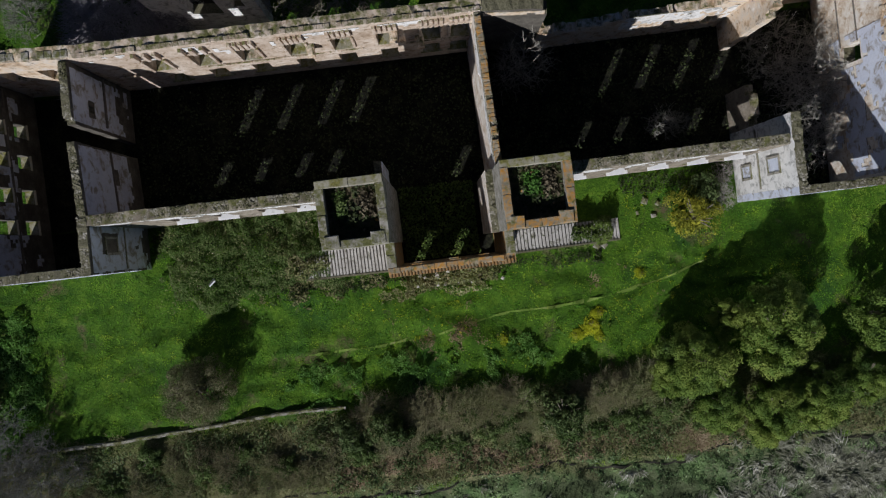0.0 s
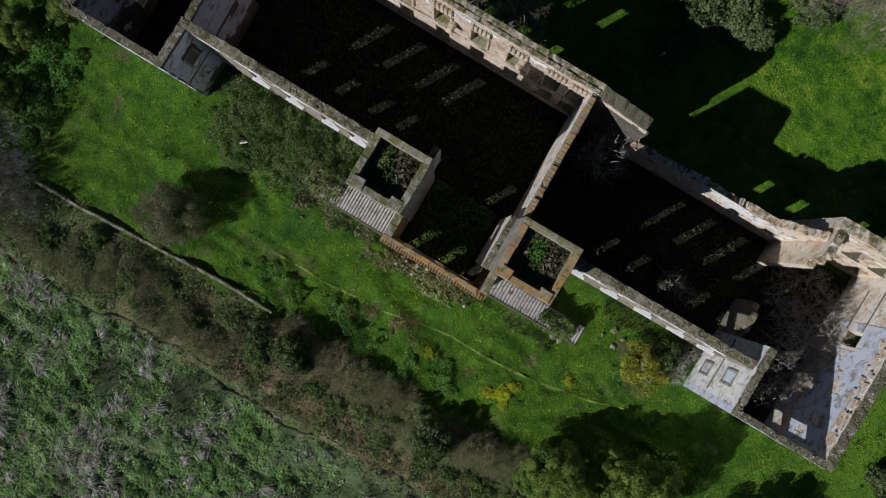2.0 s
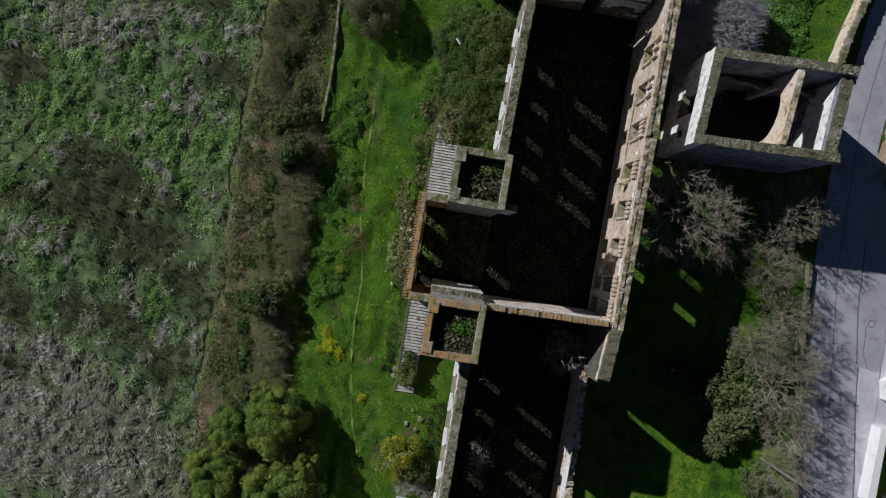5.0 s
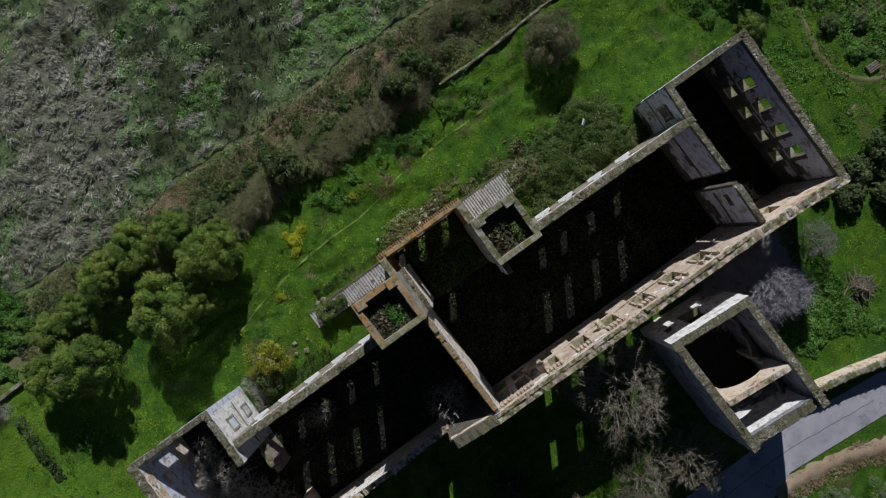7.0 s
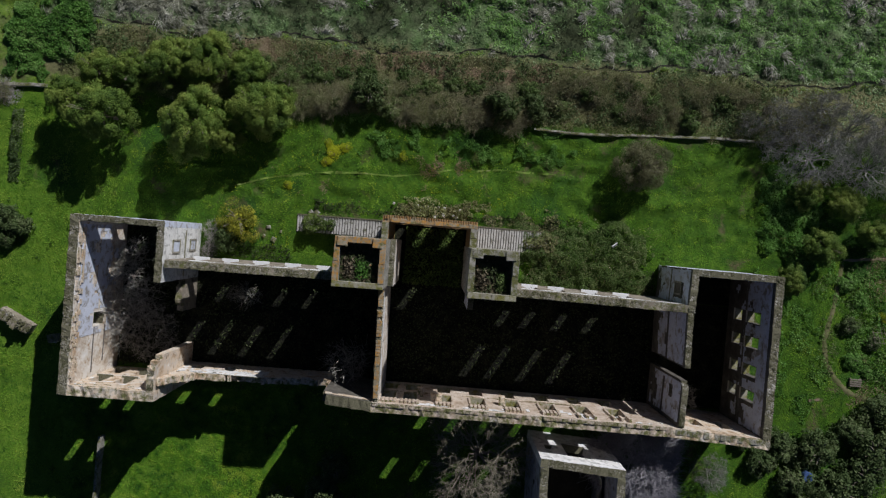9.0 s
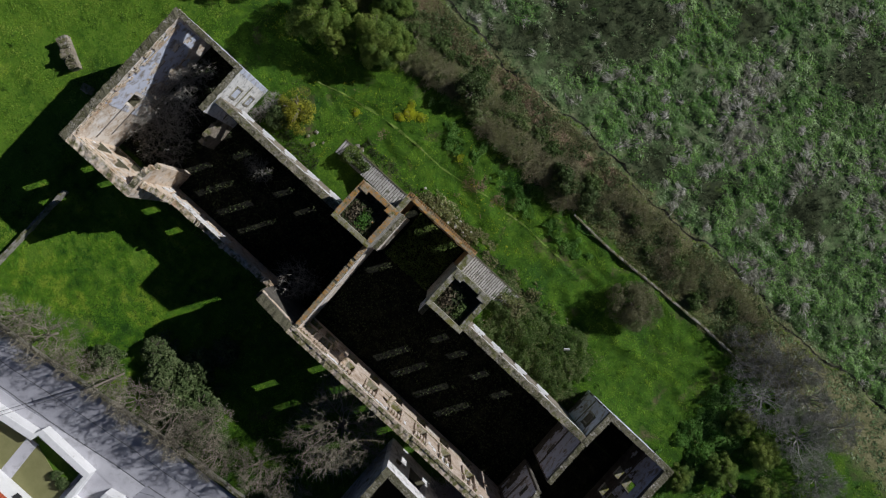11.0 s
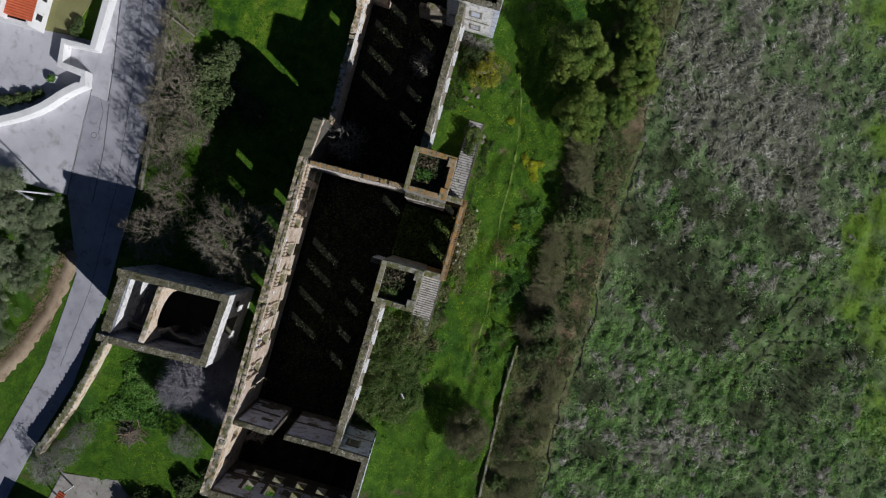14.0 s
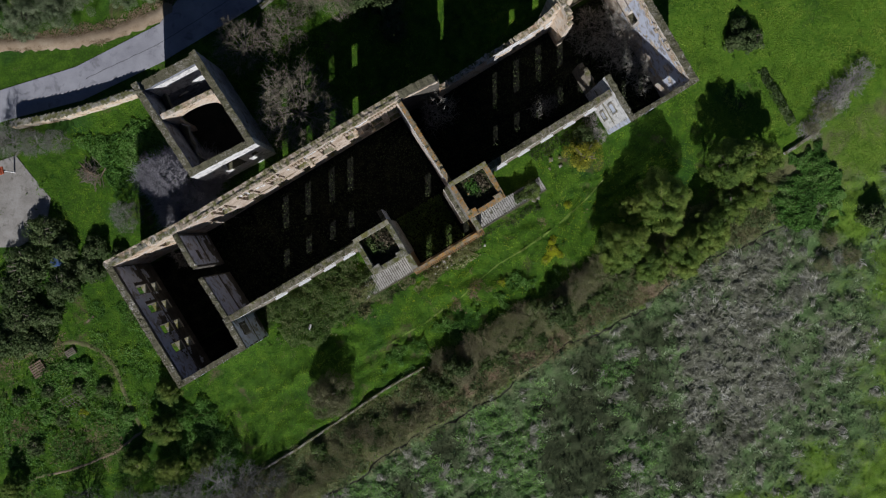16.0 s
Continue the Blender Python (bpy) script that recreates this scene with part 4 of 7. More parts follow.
# ---- chapel ----
CHH = 9.4
wall("wall_chapel_south", (-18.9, 19.3), (-11.1, 18.8), 0.75, CHH, [(2.7, 5.0, 3.6, 7.3), (6.1, 6.9, 4.7, 6.0)], M_WHITE, "white plastered chapel wall with a big ragged hole")
wall("wall_chapel_east", (-11.1, 19.6), (-11.45, 30.6), 0.75, CHH, [(2.4, 2.9, 5.5, 6.1)], M_SHADEPLASTER, "chapel side wall of grey plaster with mossy crest")
wall("wall_chapel_north", (-12.2, 30.5), (-18.5, 30.85), 1.05, CHH - 0.4, (), M_SHADEPLASTER, "chapel end wall by the road with sunlit inner face")
wall("wall_chapel_west", (-19.25, 30.9), (-18.9, 20.0), 0.75, CHH, (), M_SHADEPLASTER, "chapel side wall of grey plaster")

plaster("wall_chapel_north", (-12.4, 29.46), (-18.2, 29.79), 2.5, 8.6, (0, -1), M_WHITE, 15, -0.1, 3.0)


def arch_wall():
    """The arch between nave and chancel."""
    x0, x1, y, t = -18.2, -12.1, 26.1, 0.52
    n, mid, r, spring = 24, (-18.2 - 12.1) / 2, 2.45, 5.3
    v, f = [], []
    for k in range(n + 1):
        x = x0 + (x1 - x0) * k / n
        d = abs(x - mid)
        under = spring + math.sqrt(max(0, r * r - d * d)) if d < r else -0.3
        over = 9.5 + 0.12 * noise.noise(Vector((x * 2, 3, 1)))
        for yy in (y - t / 2, y + t / 2):
            v += [(x, yy + 0.08 * (x - mid) * -1.0, under), (x, yy + 0.08 * (x - mid) * -1.0, over)]
    for k in range(n):
        a, b = 4 * k, 4 * k + 4
        f += [(a, b, b + 1, a + 1), (b + 2, a + 2, a + 3, b + 3), (a + 1, b + 1, b + 3, a + 3), (a, a + 2, b + 2, b)]
    f += [(0, 1, 3, 2), (4 * n, 4 * n + 2, 4 * n + 3, 4 * n + 1)]
    return put("wall_chapel_arch", mesh_of("wall_chapel_arch", v, f, M_WARM), None, "round arch of warm stone across the chapel", "arch", "", "structure")


arch_wall()


def vault_remnant():
    """The springing of a fallen vault along the west side of the nave and chancel."""
    v, f = [], []
    n, m = 14, 7
    for i in range(n + 1):
        y = 20.3 + 9.6 * i / n
        edge = 0.65 + 0.35 * noise.noise(Vector((y * 0.7, 2, 2)))
        for j in range(m + 1):
            a = j / m * edge * 1.2
            x, z = -18.42 + 2.9 * (1 - math.cos(a)), 3.6 + 2.9 * math.sin(a)
            for k in (0, 1):
                v.append((x + 0.18 * k, y, z - 0.22 * k))
    w = 2 * (m + 1)
    for i in range(n):
        for j in range(m):
            a = i * w + 2 * j
            f += [(a, a + 2, a + w + 2, a + w), (a + 1, a + w + 1, a + w + 3, a + 3)]
        a = i * w + 2 * m
        f.append((a, a + 1, a + w + 1, a + w))
    return put("vault_remnant", mesh_of("vault_remnant", v, f, M_SHADEPLASTER), None, "broken springing of a fallen plaster vault", "vault", "", "structure")


vault_remnant()
# Near-black earth: the gloom inside the chapel is put into its colour.
M_SHADE_EARTH = surface("shade_dark_earth", [(0.3, (0.012, 0.012, 0.008)), (0.7, (0.045, 0.042, 0.03))], 6, 0.8)
tagged(put("chapel_floor", mesh_of("chapel_floor", *cuboid(-18.2, -12.1, 20.0, 30.2, -0.2, 0.04), M_SHADE_EARTH)), "earth floor of the chapel, coloured dark for its shade", "floor", "", "structure")

# ---- low walls ----


def poly_wall(name, pts, thick, high, material, label, category="wall", closed=False, top=None):
    """A low wall along a line of points, mitred at the corners."""
    v, f = [], []
    n = len(pts)
    for k, (x, y) in enumerate(pts):
        a, b = Vector(pts[max(k - 1, 0)]), Vector(pts[min(k + 1, n - 1)])
        d = (b - a).normalized()
        o = Vector((-d.y, d.x)) * thick / 2
        z = high + (0.06 * noise.noise(Vector((x, y, 1))))
        c = 0.04
        v += [(x - o.x, y - o.y, -0.3), (x - o.x, y - o.y, z - c), (x - o.x * 0.85, y - o.y * 0.85, z), (x + o.x * 0.85, y + o.y * 0.85, z), (x + o.x, y + o.y, z - c), (x + o.x, y + o.y, -0.3)]
    for k in range(n - 1):
        a, b = 6 * k, 6 * k + 6
        f += [(a + j, b + j, b + j + 1, a + j + 1) for j in range(5)]
    f += [tuple(range(5, -1, -1)), tuple(range(6 * n - 6, 6 * n))]
    me = mesh_of(name, v, f, material)
    bm = bmesh.new()
    bm.from_mesh(me)
    bmesh.ops.recalc_face_normals(bm, faces=bm.faces)
    bm.to_mesh(me)
    bm.free()
    return put(name, me, None, label, category, "", "structure")


def dense(pts, st=0.8):
    out = []
    for a, b in zip(pts, pts[1:]):
        k = max(1, round(math.dist(a, b) / st))
        out += [(a[0] + (b[0] - a[0]) * j / k + random.uniform(-0.04, 0.04), a[1] + (b[1] - a[1]) * j / k + random.uniform(-0.04, 0.04)) for j in range(k)]
    return out + [pts[-1]]


garden = poly_wall("garden_wall", dense([(-9.4, -12.4), (-14.7, -12.3), (-21.1, -12.7), (-27.6, -13.0), (-34.6, -13.1)]), 0.24, 0.28, M_GREYSTONE, "low mossy garden wall along the scrub")
poly_wall("garden_wall", dense([(41.3, -12.7), (43.6, -12.6), (46.2, -12.5)]), 0.35, 0.4, M_GREYSTONE, "low mossy garden wall end")
road_wall = poly_wall("roadside_wall", dense([(-19.4, 32.0), (-21.3, 33.3), (-26, 34.3), (-30.1, 35.4), (-36, 37.6)]), 0.75, 1.5, M_WARM, "pale rubble wall between road and garden")
poly_wall("lawn_wall", dense([(32.9, 22.9), (33.0, 30), (33.1, 38)]), 0.32, 0.9, M_GREYSTONE, "thin straight wall crossing the lawn")
poly_wall("kerb_wall", dense([(-3.6, 34.6), (6, 35.4), (12, 36.2), (24.5, 38.0), (40, 39.6)]), 0.35, 0.6, M_GREYSTONE, "low stone kerb wall along the road")
for k in range(34):
    x = -19.7 - k * 0.48
    y = float(np.interp(-x, (19.4, 21.3, 26, 30.1, 36), (32.0, 33.3, 34.3, 35.4, 37.6)))
    place("coping_stone", COPINGS[next(iter(COPINGS))][k % 4], road_wall, (x, y, 1.46), random.uniform(-0.3, 0.3), 0, (0.55, 0.9, 0.8))
for k in range(40):
    x = -9.8 - k * 0.62
    y = float(np.interp(-x, (9.4, 14.7, 21.1, 27.6, 34.6), (-12.4, -12.3, -12.7, -13.0, -13.1)))
    if random.random() < 0.45:
        place("coping_stone", COPINGS[next(iter(COPINGS))][k % 4], garden, (x, y, 0.27), random.uniform(-0.1, 0.1), 0, (0.7, 0.36, 0.6))

def tube(p, q, r0, r1, sides=8):
    p, q = Vector(p), Vector(q)
    d = (q - p).normalized()
    s = d.orthogonal().normalized()
    t = d.cross(s)
    v = [tuple(c + (s * math.cos(6.2832 * k / sides) + t * math.sin(6.2832 * k / sides)) * r) for c, r in ((p, r0), (q, r1)) for k in range(sides)]
    f = [(k, (k + 1) % sides, sides + (k + 1) % sides, sides + k) for k in range(sides)] + [tuple(range(sides - 1, -1, -1)), tuple(range(sides, 2 * sides))]
    return v, f


# white wall round the plot across the road
plot = [(42, 47.5), (30.2, 46.2), (24.1, 45.3), (17.5, 44.3), (17.2, 43.4), (10.5, 43.5), (10.3, 46.9), (7.7, 46.6), (7.4, 43.7), (6.2, 43.5), (5.9, 44.05), (5.4, 44.65), (4.85, 45.25), (4.2, 45.85), (3.45, 46.5), (2.65, 47.25), (1.75, 48.3), (0.9, 49.5), (0.1, 50.9), (-0.7, 52.4), (-1.5, 54)]
poly_wall("plot_wall", plot, 0.85, 1.5, M_RENDER, "white rendered plot wall with flat coping")
M_PLOT = surface("dull_green_turf", [(0.3, (0.17, 0.17, 0.07)), (0.7, (0.27, 0.26, 0.12))], 9, 0.5)
strip("turf", [(11.3, 47.2), (17.5, 45.2), (24.1, 46.2), (42, 48.6)], [(11.1, 50.1), (17.5, 50.1), (24, 50.1), (42, 52)], 0.06, M_PLOT, "dull green turf behind the white wall", "lawn")
poly_wall("plot_path", [(17.5, 45.4), (16.6, 60)], 1.6, 0.09, M_CONC, "pale paved path through the plot", "path")
M_POST = surface("white_paint", [(0.3, (0.66, 0.66, 0.65)), (0.7, (0.8, 0.8, 0.79))], 20, 2, bump=0.1)
M_ROOF = surface("red_roof_tile", [(0.3, (0.42, 0.08, 0.035)), (0.7, (0.60, 0.15, 0.07))], 14, 1.2, bump=0.6)
M_PANE = surface("dark_window_glass", [(0.3, (0.02, 0.022, 0.026)), (0.7, (0.04, 0.042, 0.05))], 3, 1, rough=0.1, bump=0.0)


def villa():
    """A white house with a strip of tiled roof before a taller white storey."""
    ob = empty("villa", (10.7, 50.1, 0), "white rendered house with a red tiled roof", "house")
    put("front_wall", mesh_of("front_wall", *cuboid(0, 15, 0, 0.3, -0.2, 3.2, 0.02), M_RENDER), ob)
    put("side_wall", mesh_of("side_wall", *cuboid(0, 0.3, 0.3, 9, -0.2, 3.2, 0.02), M_RENDER), ob)
    put("side_wall", mesh_of("side_wall", *cuboid(14.7, 15, 0.3, 9, -0.2, 3.2, 0.02), M_RENDER), ob)
    put("back_wall", mesh_of("back_wall", *cuboid(0.3, 14.7, 8.7, 9, -0.2, 3.2, 0.02), M_RENDER), ob)
    put("upper_storey", mesh_of("upper_storey", *cuboid(0.02, 14.98, 2.4, 8.98, 3.2, 4.6, 0.05), M_RENDER), ob)
    v, f = [(0.5, -0.3, 3.2), (15.2, -0.3, 3.2), (15.2, 2.38, 3.95), (0.5, 2.38, 3.95), (0.5, -0.3, 3.1), (15.2, -0.3, 3.1), (15.2, 2.38, 3.1), (0.5, 2.38, 3.1)], [(0, 1, 2, 3), (0, 4, 5, 1), (1, 5, 6, 2), (2, 6, 7, 3), (3, 7, 4, 0), (7, 6, 5, 4)]
    roof = put("roof", mesh_of("roof", v, f, M_ROOF), ob, "red tiled lean-to roof")
    for k in range(50):
        ridge = Pile().add(*tube((0.65 + k * 0.295, -0.34, 3.19), (0.65 + k * 0.295, 2.36, 3.95), 0.075, 0.075, 6))
        put("tile_row", ridge.mesh("tile_row", M_ROOF), roof)
    for x in (0.9, 3.2, 6.4, 9.4, 12.4):
        w = put("window", mesh_of("window", *cuboid(x, x + 0.9, -0.05, 0.02, 1.0, 2.3, 0.01), M_POST), ob)
        put("pane", mesh_of("pane", *cuboid(x + 0.1, x + 0.8, -0.07, -0.04, 1.1, 2.2, 0.005), M_PANE), w)
    return ob


villa()
pot = empty("planter", (5.9, 47.6, 0.05), "square stone planter in the plot corner", "planter")
put("box", mesh_of("box", *cuboid(-0.45, 0.45, -0.45, 0.45, 0, 0.55, 0.05), M_CONC), pot)
pw = put("plant", weed_mesh("plant", 160, 0.4, 0.4, 0.5, M_LEAF_GREEN), pot)
pw.location.z = 0.5


# footway beside the white wall
strip("footway", [(5.2, 41.05), (7.7, 41.3), (15.5, 42.45), (20.1, 43.28), (25.3, 43.75), (32, 44.4)], [(5.4, 43.0), (7.7, 43.3), (15.5, 43.3), (20.1, 44.3), (25.3, 45.0), (32, 45.9)], 0.09, M_CONC, "pale footway along the white plot wall", "pavement")
def seam(pts, width, z, label):
    """A thin tarred joint in the paving."""
    v, f = [], []
    line = dense(pts, 0.7)
    for k, (x, y) in enumerate(line):
        a, b = line[max(k - 1, 0)], line[min(k + 1, len(line) - 1)]
        d = Vector((b[0] - a[0], b[1] - a[1])).normalized() * width / 2
        v += [(x + d.y, y - d.x, z), (x - d.y, y + d.x, z)]
    f = [(2 * k, 2 * k + 2, 2 * k + 3, 2 * k + 1) for k in range(len(line) - 1)]
    return put("tar_seam", mesh_of("tar_seam", v, f, M_ROADSEAM), None, label, "road joint", "", "structure")


M_ROADSEAM = surface("dark_tar", [(0.3, (0.09, 0.09, 0.095)), (0.7, (0.18, 0.18, 0.19))], 12, 1.5)
seam([(-6.5, 39.6), (0.0, 40.0), (5.0, 40.75)], 0.12, 0.036, "dark gutter line along the road")
seam([(5.2, 40.98), (9.7, 41.45), (15.5, 42.38), (22.4, 43.2), (32, 44.3)], 0.12, 0.036, "dark gutter line along the footway")
seam([(6.2, 42.3), (3.9, 41.2), (1.2, 41.0)], 0.06, 0.046, "tarred joint across the junction")
seam([(-6.5, 42.72), (0, 42.97), (6.4, 43.12)], 0.07, 0.047, "tarred joint at the mouth of the forecourt")
seam([(-26, 38.2), (-16, 37.2), (-4, 37.4), (10, 39.0), (30, 42.0)], 0.07, 0.036, "tarred joint along the middle of the road")
wood_pole = empty("utility_pole", (15.2, 33.4, 0), "grey wooden utility pole among bare trees", "pole")
put("pole", Pile().add(*tube((0, 0, -0.3), (0, 0, 6.6), 0.13, 0.09)).mesh("pole", M_BARK), wood_pole)
put("crossarm", Pile().add(*tube((-0.5, 0.2, 6.3), (0.5, -0.2, 6.3), 0.05, 0.05, 6)).mesh("crossarm", M_BARK), wood_pole)
far_pole = empty("utility_pole", (28.4, 56.2, 0), "grey wooden utility pole behind the plot", "pole")
put("pole", Pile().add(*tube((0, 0, -0.3), (0, 0, 6.6), 0.13, 0.09)).mesh("pole", M_BARK), far_pole)
M_CABLE = surface("black_cable", [(0.3, (0.02, 0.02, 0.02)), (0.7, (0.035, 0.035, 0.035))], 10, 2)
for dx in (0.0, 0.35):
    wire = Pile()
    for k in range(10):
        p, q = [(15.2 + 13.2 * t + dx, 33.4 + 22.8 * t - dx * 0.4, 6.35 - 2.4 * t * (1 - t)) for t in (k / 10, (k + 1) / 10)]
        wire.add(*tube(p, q, 0.022, 0.022, 5))
    put("overhead_cable", wire.mesh("overhead_cable", M_CABLE), None, "black overhead cable between two wooden poles", "cable", "overhead cables")

lamp = empty("street_lamp", (-6.9, 44.2, 0), "white street lamp on a tall pole by the verge", "street lamp")
put("pole", Pile().add(*tube((0, 0, -0.2), (0, 0, 7.0), 0.12, 0.07)).mesh("pole", M_POST), lamp)
put("base_collar", Pile().add(*tube((0, 0, -0.1), (0, 0, 0.45), 0.2, 0.17)).mesh("base_collar", M_CONC), lamp)
put("arm", Pile().add(*tube((0, 0, 6.9), (-0.3, -1.5, 7.25), 0.05, 0.045)).mesh("arm", M_POST), lamp)
head = put("lamp_head", Pile().add(*tube((-0.27, -1.35, 7.22), (-0.42, -2.1, 7.3), 0.14, 0.1)).mesh("lamp_head", M_POST), lamp)
put("lens", Pile().add(*tube((-0.33, -1.7, 7.08), (-0.33, -1.7, 7.14), 0.09, 0.11)).mesh("lens", M_CONC), head, "pale glass lens")

# ---- trees and bushes ----


def crown_points(g, n_clumps, per, rx, rz, base):
    """Points and outward ways on rounded clumps that cover an uneven dome."""
    P, O = [], []
    for k in range(n_clumps):
        a, u = g.uniform(0, 6.283), math.sqrt(g.uniform(0, 1))
        dome = math.sqrt(max(0.0, 1 - u * u))
        r = rx * u * (1 + 0.16 * math.sin(2 * a + 1.3) + 0.1 * math.sin(5 * a))
        rad = g.uniform(0.38, 0.85) * (rx / 3) ** 0.6
        c = np.array([r * math.cos(a), r * math.sin(a), base + rz * dome * g.uniform(0.66, 1.0) - rad * 0.4])
        d = g.normal(0, 1, (per, 3))
        d[:, 2] = d[:, 2] * 0.9 + 0.3
        d /= np.linalg.norm(d, axis=1)[:, None]
        P.append(c + d * rad * g.uniform(0.75, 1.08, (per, 1)))
        O.append(d)
    return np.concatenate(P), np.concatenate(O)


def trunk_mesh(g, h, r, limbs, reach):
    pile = Pile()
    q = (g.normal(0, 0.15), g.normal(0, 0.15), h * 0.55)
    pile.add(*tube((0, 0, -0.3), q, r, r * 0.7, 7))
    for _ in range(limbs):
        a = g.uniform(0, 6.283)
        k = g.uniform(0.5, 1.0)
        e = (reach * k * math.cos(a), reach * k * math.sin(a), h * g.uniform(0.6, 0.95))
        pile.add(*tube(q, e, r * 0.5, r * 0.12, 5))
    return pile.mesh("trunk", M_BARK)


def evergreen(seed, rx, rz, base, clumps, per, leaf, material):
    g = np.random.default_rng(seed)
    pts, out = crown_points(g, clumps, per, rx, rz, base)
    d = g.normal(0, 1, (clumps * 9, 3))
    d[:, 2] = np.abs(d[:, 2]) - 0.15
    d *= g.uniform(0.2, 0.8, (len(d), 1)) ** 0.5 / np.linalg.norm(d, axis=1)[:, None]
    core = leaf_cloud("inner_leaves", d * (rx * 0.86, rx * 0.86, rz * 0.82) + (0, 0, base), d, (leaf[1] * 1.8, leaf[1] * 3.2), material, g, 0.8)
    crown = leaf_cloud("crown", pts, out, leaf, material, g, 0.4)
    bm = bmesh.new()
    bm.from_mesh(crown)
    bm.from_mesh(core)
    bm.to_mesh(crown)
    bm.free()
    return trunk_mesh(g, base + rz, 0.16 + 0.03 * rx, 9, rx * 0.75), crown


EVER = [evergreen(s, 3.1, 4.4, 1.7, 66, 520, (0.045, 0.10), M_LEAF) for s in (11, 12, 13)]
OLIVE = [evergreen(s, 2.6, 2.4, 1.2, 54, 260, (0.045, 0.09), M_LEAF_OLIVE) for s in (21, 22)]
M_LEAF_BROWN = leafy("brownish_leaves", [(0.1, (0.09, 0.10, 0.05)), (0.5, (0.18, 0.18, 0.09)), (0.9, (0.32, 0.30, 0.18))])
ROUND = [evergreen(25, 2.4, 3.2, 0.9, 90, 300, (0.03, 0.065), M_LEAF_BROWN)]
GREENBUSH = [evergreen(s, 1.6, 1.3, 0.1, 34, 90, (0.07, 0.15), M_LEAF_GREEN) for s in (31, 32)]
DARKBUSH = [evergreen(s, 1.7, 1.6, 0.2, 36, 95, (0.07, 0.15), M_LEAF_IVY) for s in (41, 42)]


BRIAR = [evergreen(s, 1.9, 1.7, 0.2, 40, 110, (0.06, 0.13), M_BRAMBLE) for s in (45, 46)]


def grow(name, kinds, k, at, sx, sz, label, category, group=""):
    """A tree or bush of the given kind: trunk and crown, scaled and turned."""
    t, c = kinds[k % len(kinds)]
    ob = empty(name, (at[0], at[1], swell(*at) - 0.02), label, category, group)
    ob.rotation_euler.z = random.uniform(0, 6.28)
    ob.scale = (sx, sx * random.uniform(0.9, 1.1), sz)
    put("trunk", t, ob)
    put("crown", c, ob)
    return ob


for k, (x, y, sx, sz) in enumerate([(24.6, -9.7, 1.02, 1.08), (18.8, -11.6, 0.88, 0.9), (34.0, -10.0, 0.98, 1.0), (37.6, -11.4, 0.7, 0.8), (28.4, -15.6, 0.78, 0.72), (32.0, -14.6, 0.62, 0.6),
                                    (24.6, -16.4, 0.82, 0.66), (20.4, -15.4, 0.66, 0.6), (35.4, -14.6, 0.6, 0.55), (21.6, -8.4, 0.42, 0.7), (17.0, -12.8, 0.5, 0.6), (24.0, -18.4, 0.42, 0.4)]):
    grow("evergreen_tree", EVER, k, (x, y), sx, sz, "broad evergreen tree with dense dark olive-green crown", "tree", "evergreens by the field")
for k, (x, y, sx, sz) in enumerate([(-36.6, 0.8, 0.5, 0.42), (-39.4, -2.6, 0.6, 0.5), (-37.4, -8.0, 0.5, 0.4), (-41.2, -7.2, 0.6, 0.5), (-44.8, -4.2, 0.5, 0.4), (-58.8, 0.6, 0.45, 0.4)]):
    grow("dark_tree", EVER, k + 1, (x, y), sx, sz, "dark dense tree in the garden corner", "tree", "garden corner trees")
for k, (x, y, s) in enumerate([(-10.0, 46.8, 0.9), (-9.2, 43.8, 0.7), (-12.8, 43.2, 0.75), (-15.0, 47.8, 1.0), (-16.8, 44.6, 0.85), (-20.8, 46.8, 1.0), (-7.0, 48.6, 0.8), (-24.5, 46.2, 0.8),
                               (-28.0, 47.6, 0.9), (-32.0, 50.0, 1.0), (-18.5, 51.0, 1.1), (-12.0, 51.5, 1.1), (-26.0, 51.5, 1.1)]):
    grow("olive_tree", OLIVE, k, (x, y), s, s, "grey-green olive tree above the road bank", "tree", "olive grove")
for k, (x, y, s) in enumerate([(-20.2, -9.4, 1.0)]):
    grow("round_tree", ROUND, k, (x, y), s, 1.0, "lone rounded brownish-green tree on the meadow", "tree")
for k, (x, y, s) in enumerate([(14.2, 28.6, 1.0), (11.0, 30.2, 1.3), (8.0, 31.0, 1.4), (5.2, 32.2, 1.2), (12.6, 29.2, 1.1), (9.6, 29.0, 1.1), (17.6, 33.0, 0.9), (2.0, 31.8, 0.8), (6.4, 29.8, 1.2), (9.5, 26.6, 1.0), (8.6, 24.0, 0.9)]):
    grow("hedge_bush", DARKBUSH, k, (x, y), s, s * 1.1, "dark leafy hedge bush beside the shaded lawn", "bush", "hedge bushes")
for k, (x, y, s) in enumerate([(-39.6, 25.0, 1.2), (-39.1, 21.6, 1.1), (-43.2, 22.5, 1.4), (-37.3, 18.2, 0.9), (-46.9, 17.8, 1.3), (-47.0, 13.9, 1.0), (-46.1, 20.4, 1.3), (-35.5, 20.0, 0.9), (-41.0, 18.2, 1.2), (-50.0, 15.8, 1.3), (-33.6, 17.8, 0.7), (-44.5, 16.0, 1.0)]):
    grow("garden_bush", DARKBUSH, k, (x, y), s, s, "dark unkempt bush by the kitchen garden", "bush", "garden bushes")
for k, (x, y, s) in enumerate([(42.8, 2.0, 0.7), (44.4, 1.2, 0.85), (44.2, 3.4, 0.6), (46.5, -24.6, 0.9)]):
    grow("meadow_bush", DARKBUSH, k + 1, (x, y), s, s * 1.2, "dark green bush in the eastern meadow", "bush", "meadow bushes")

# bare trees


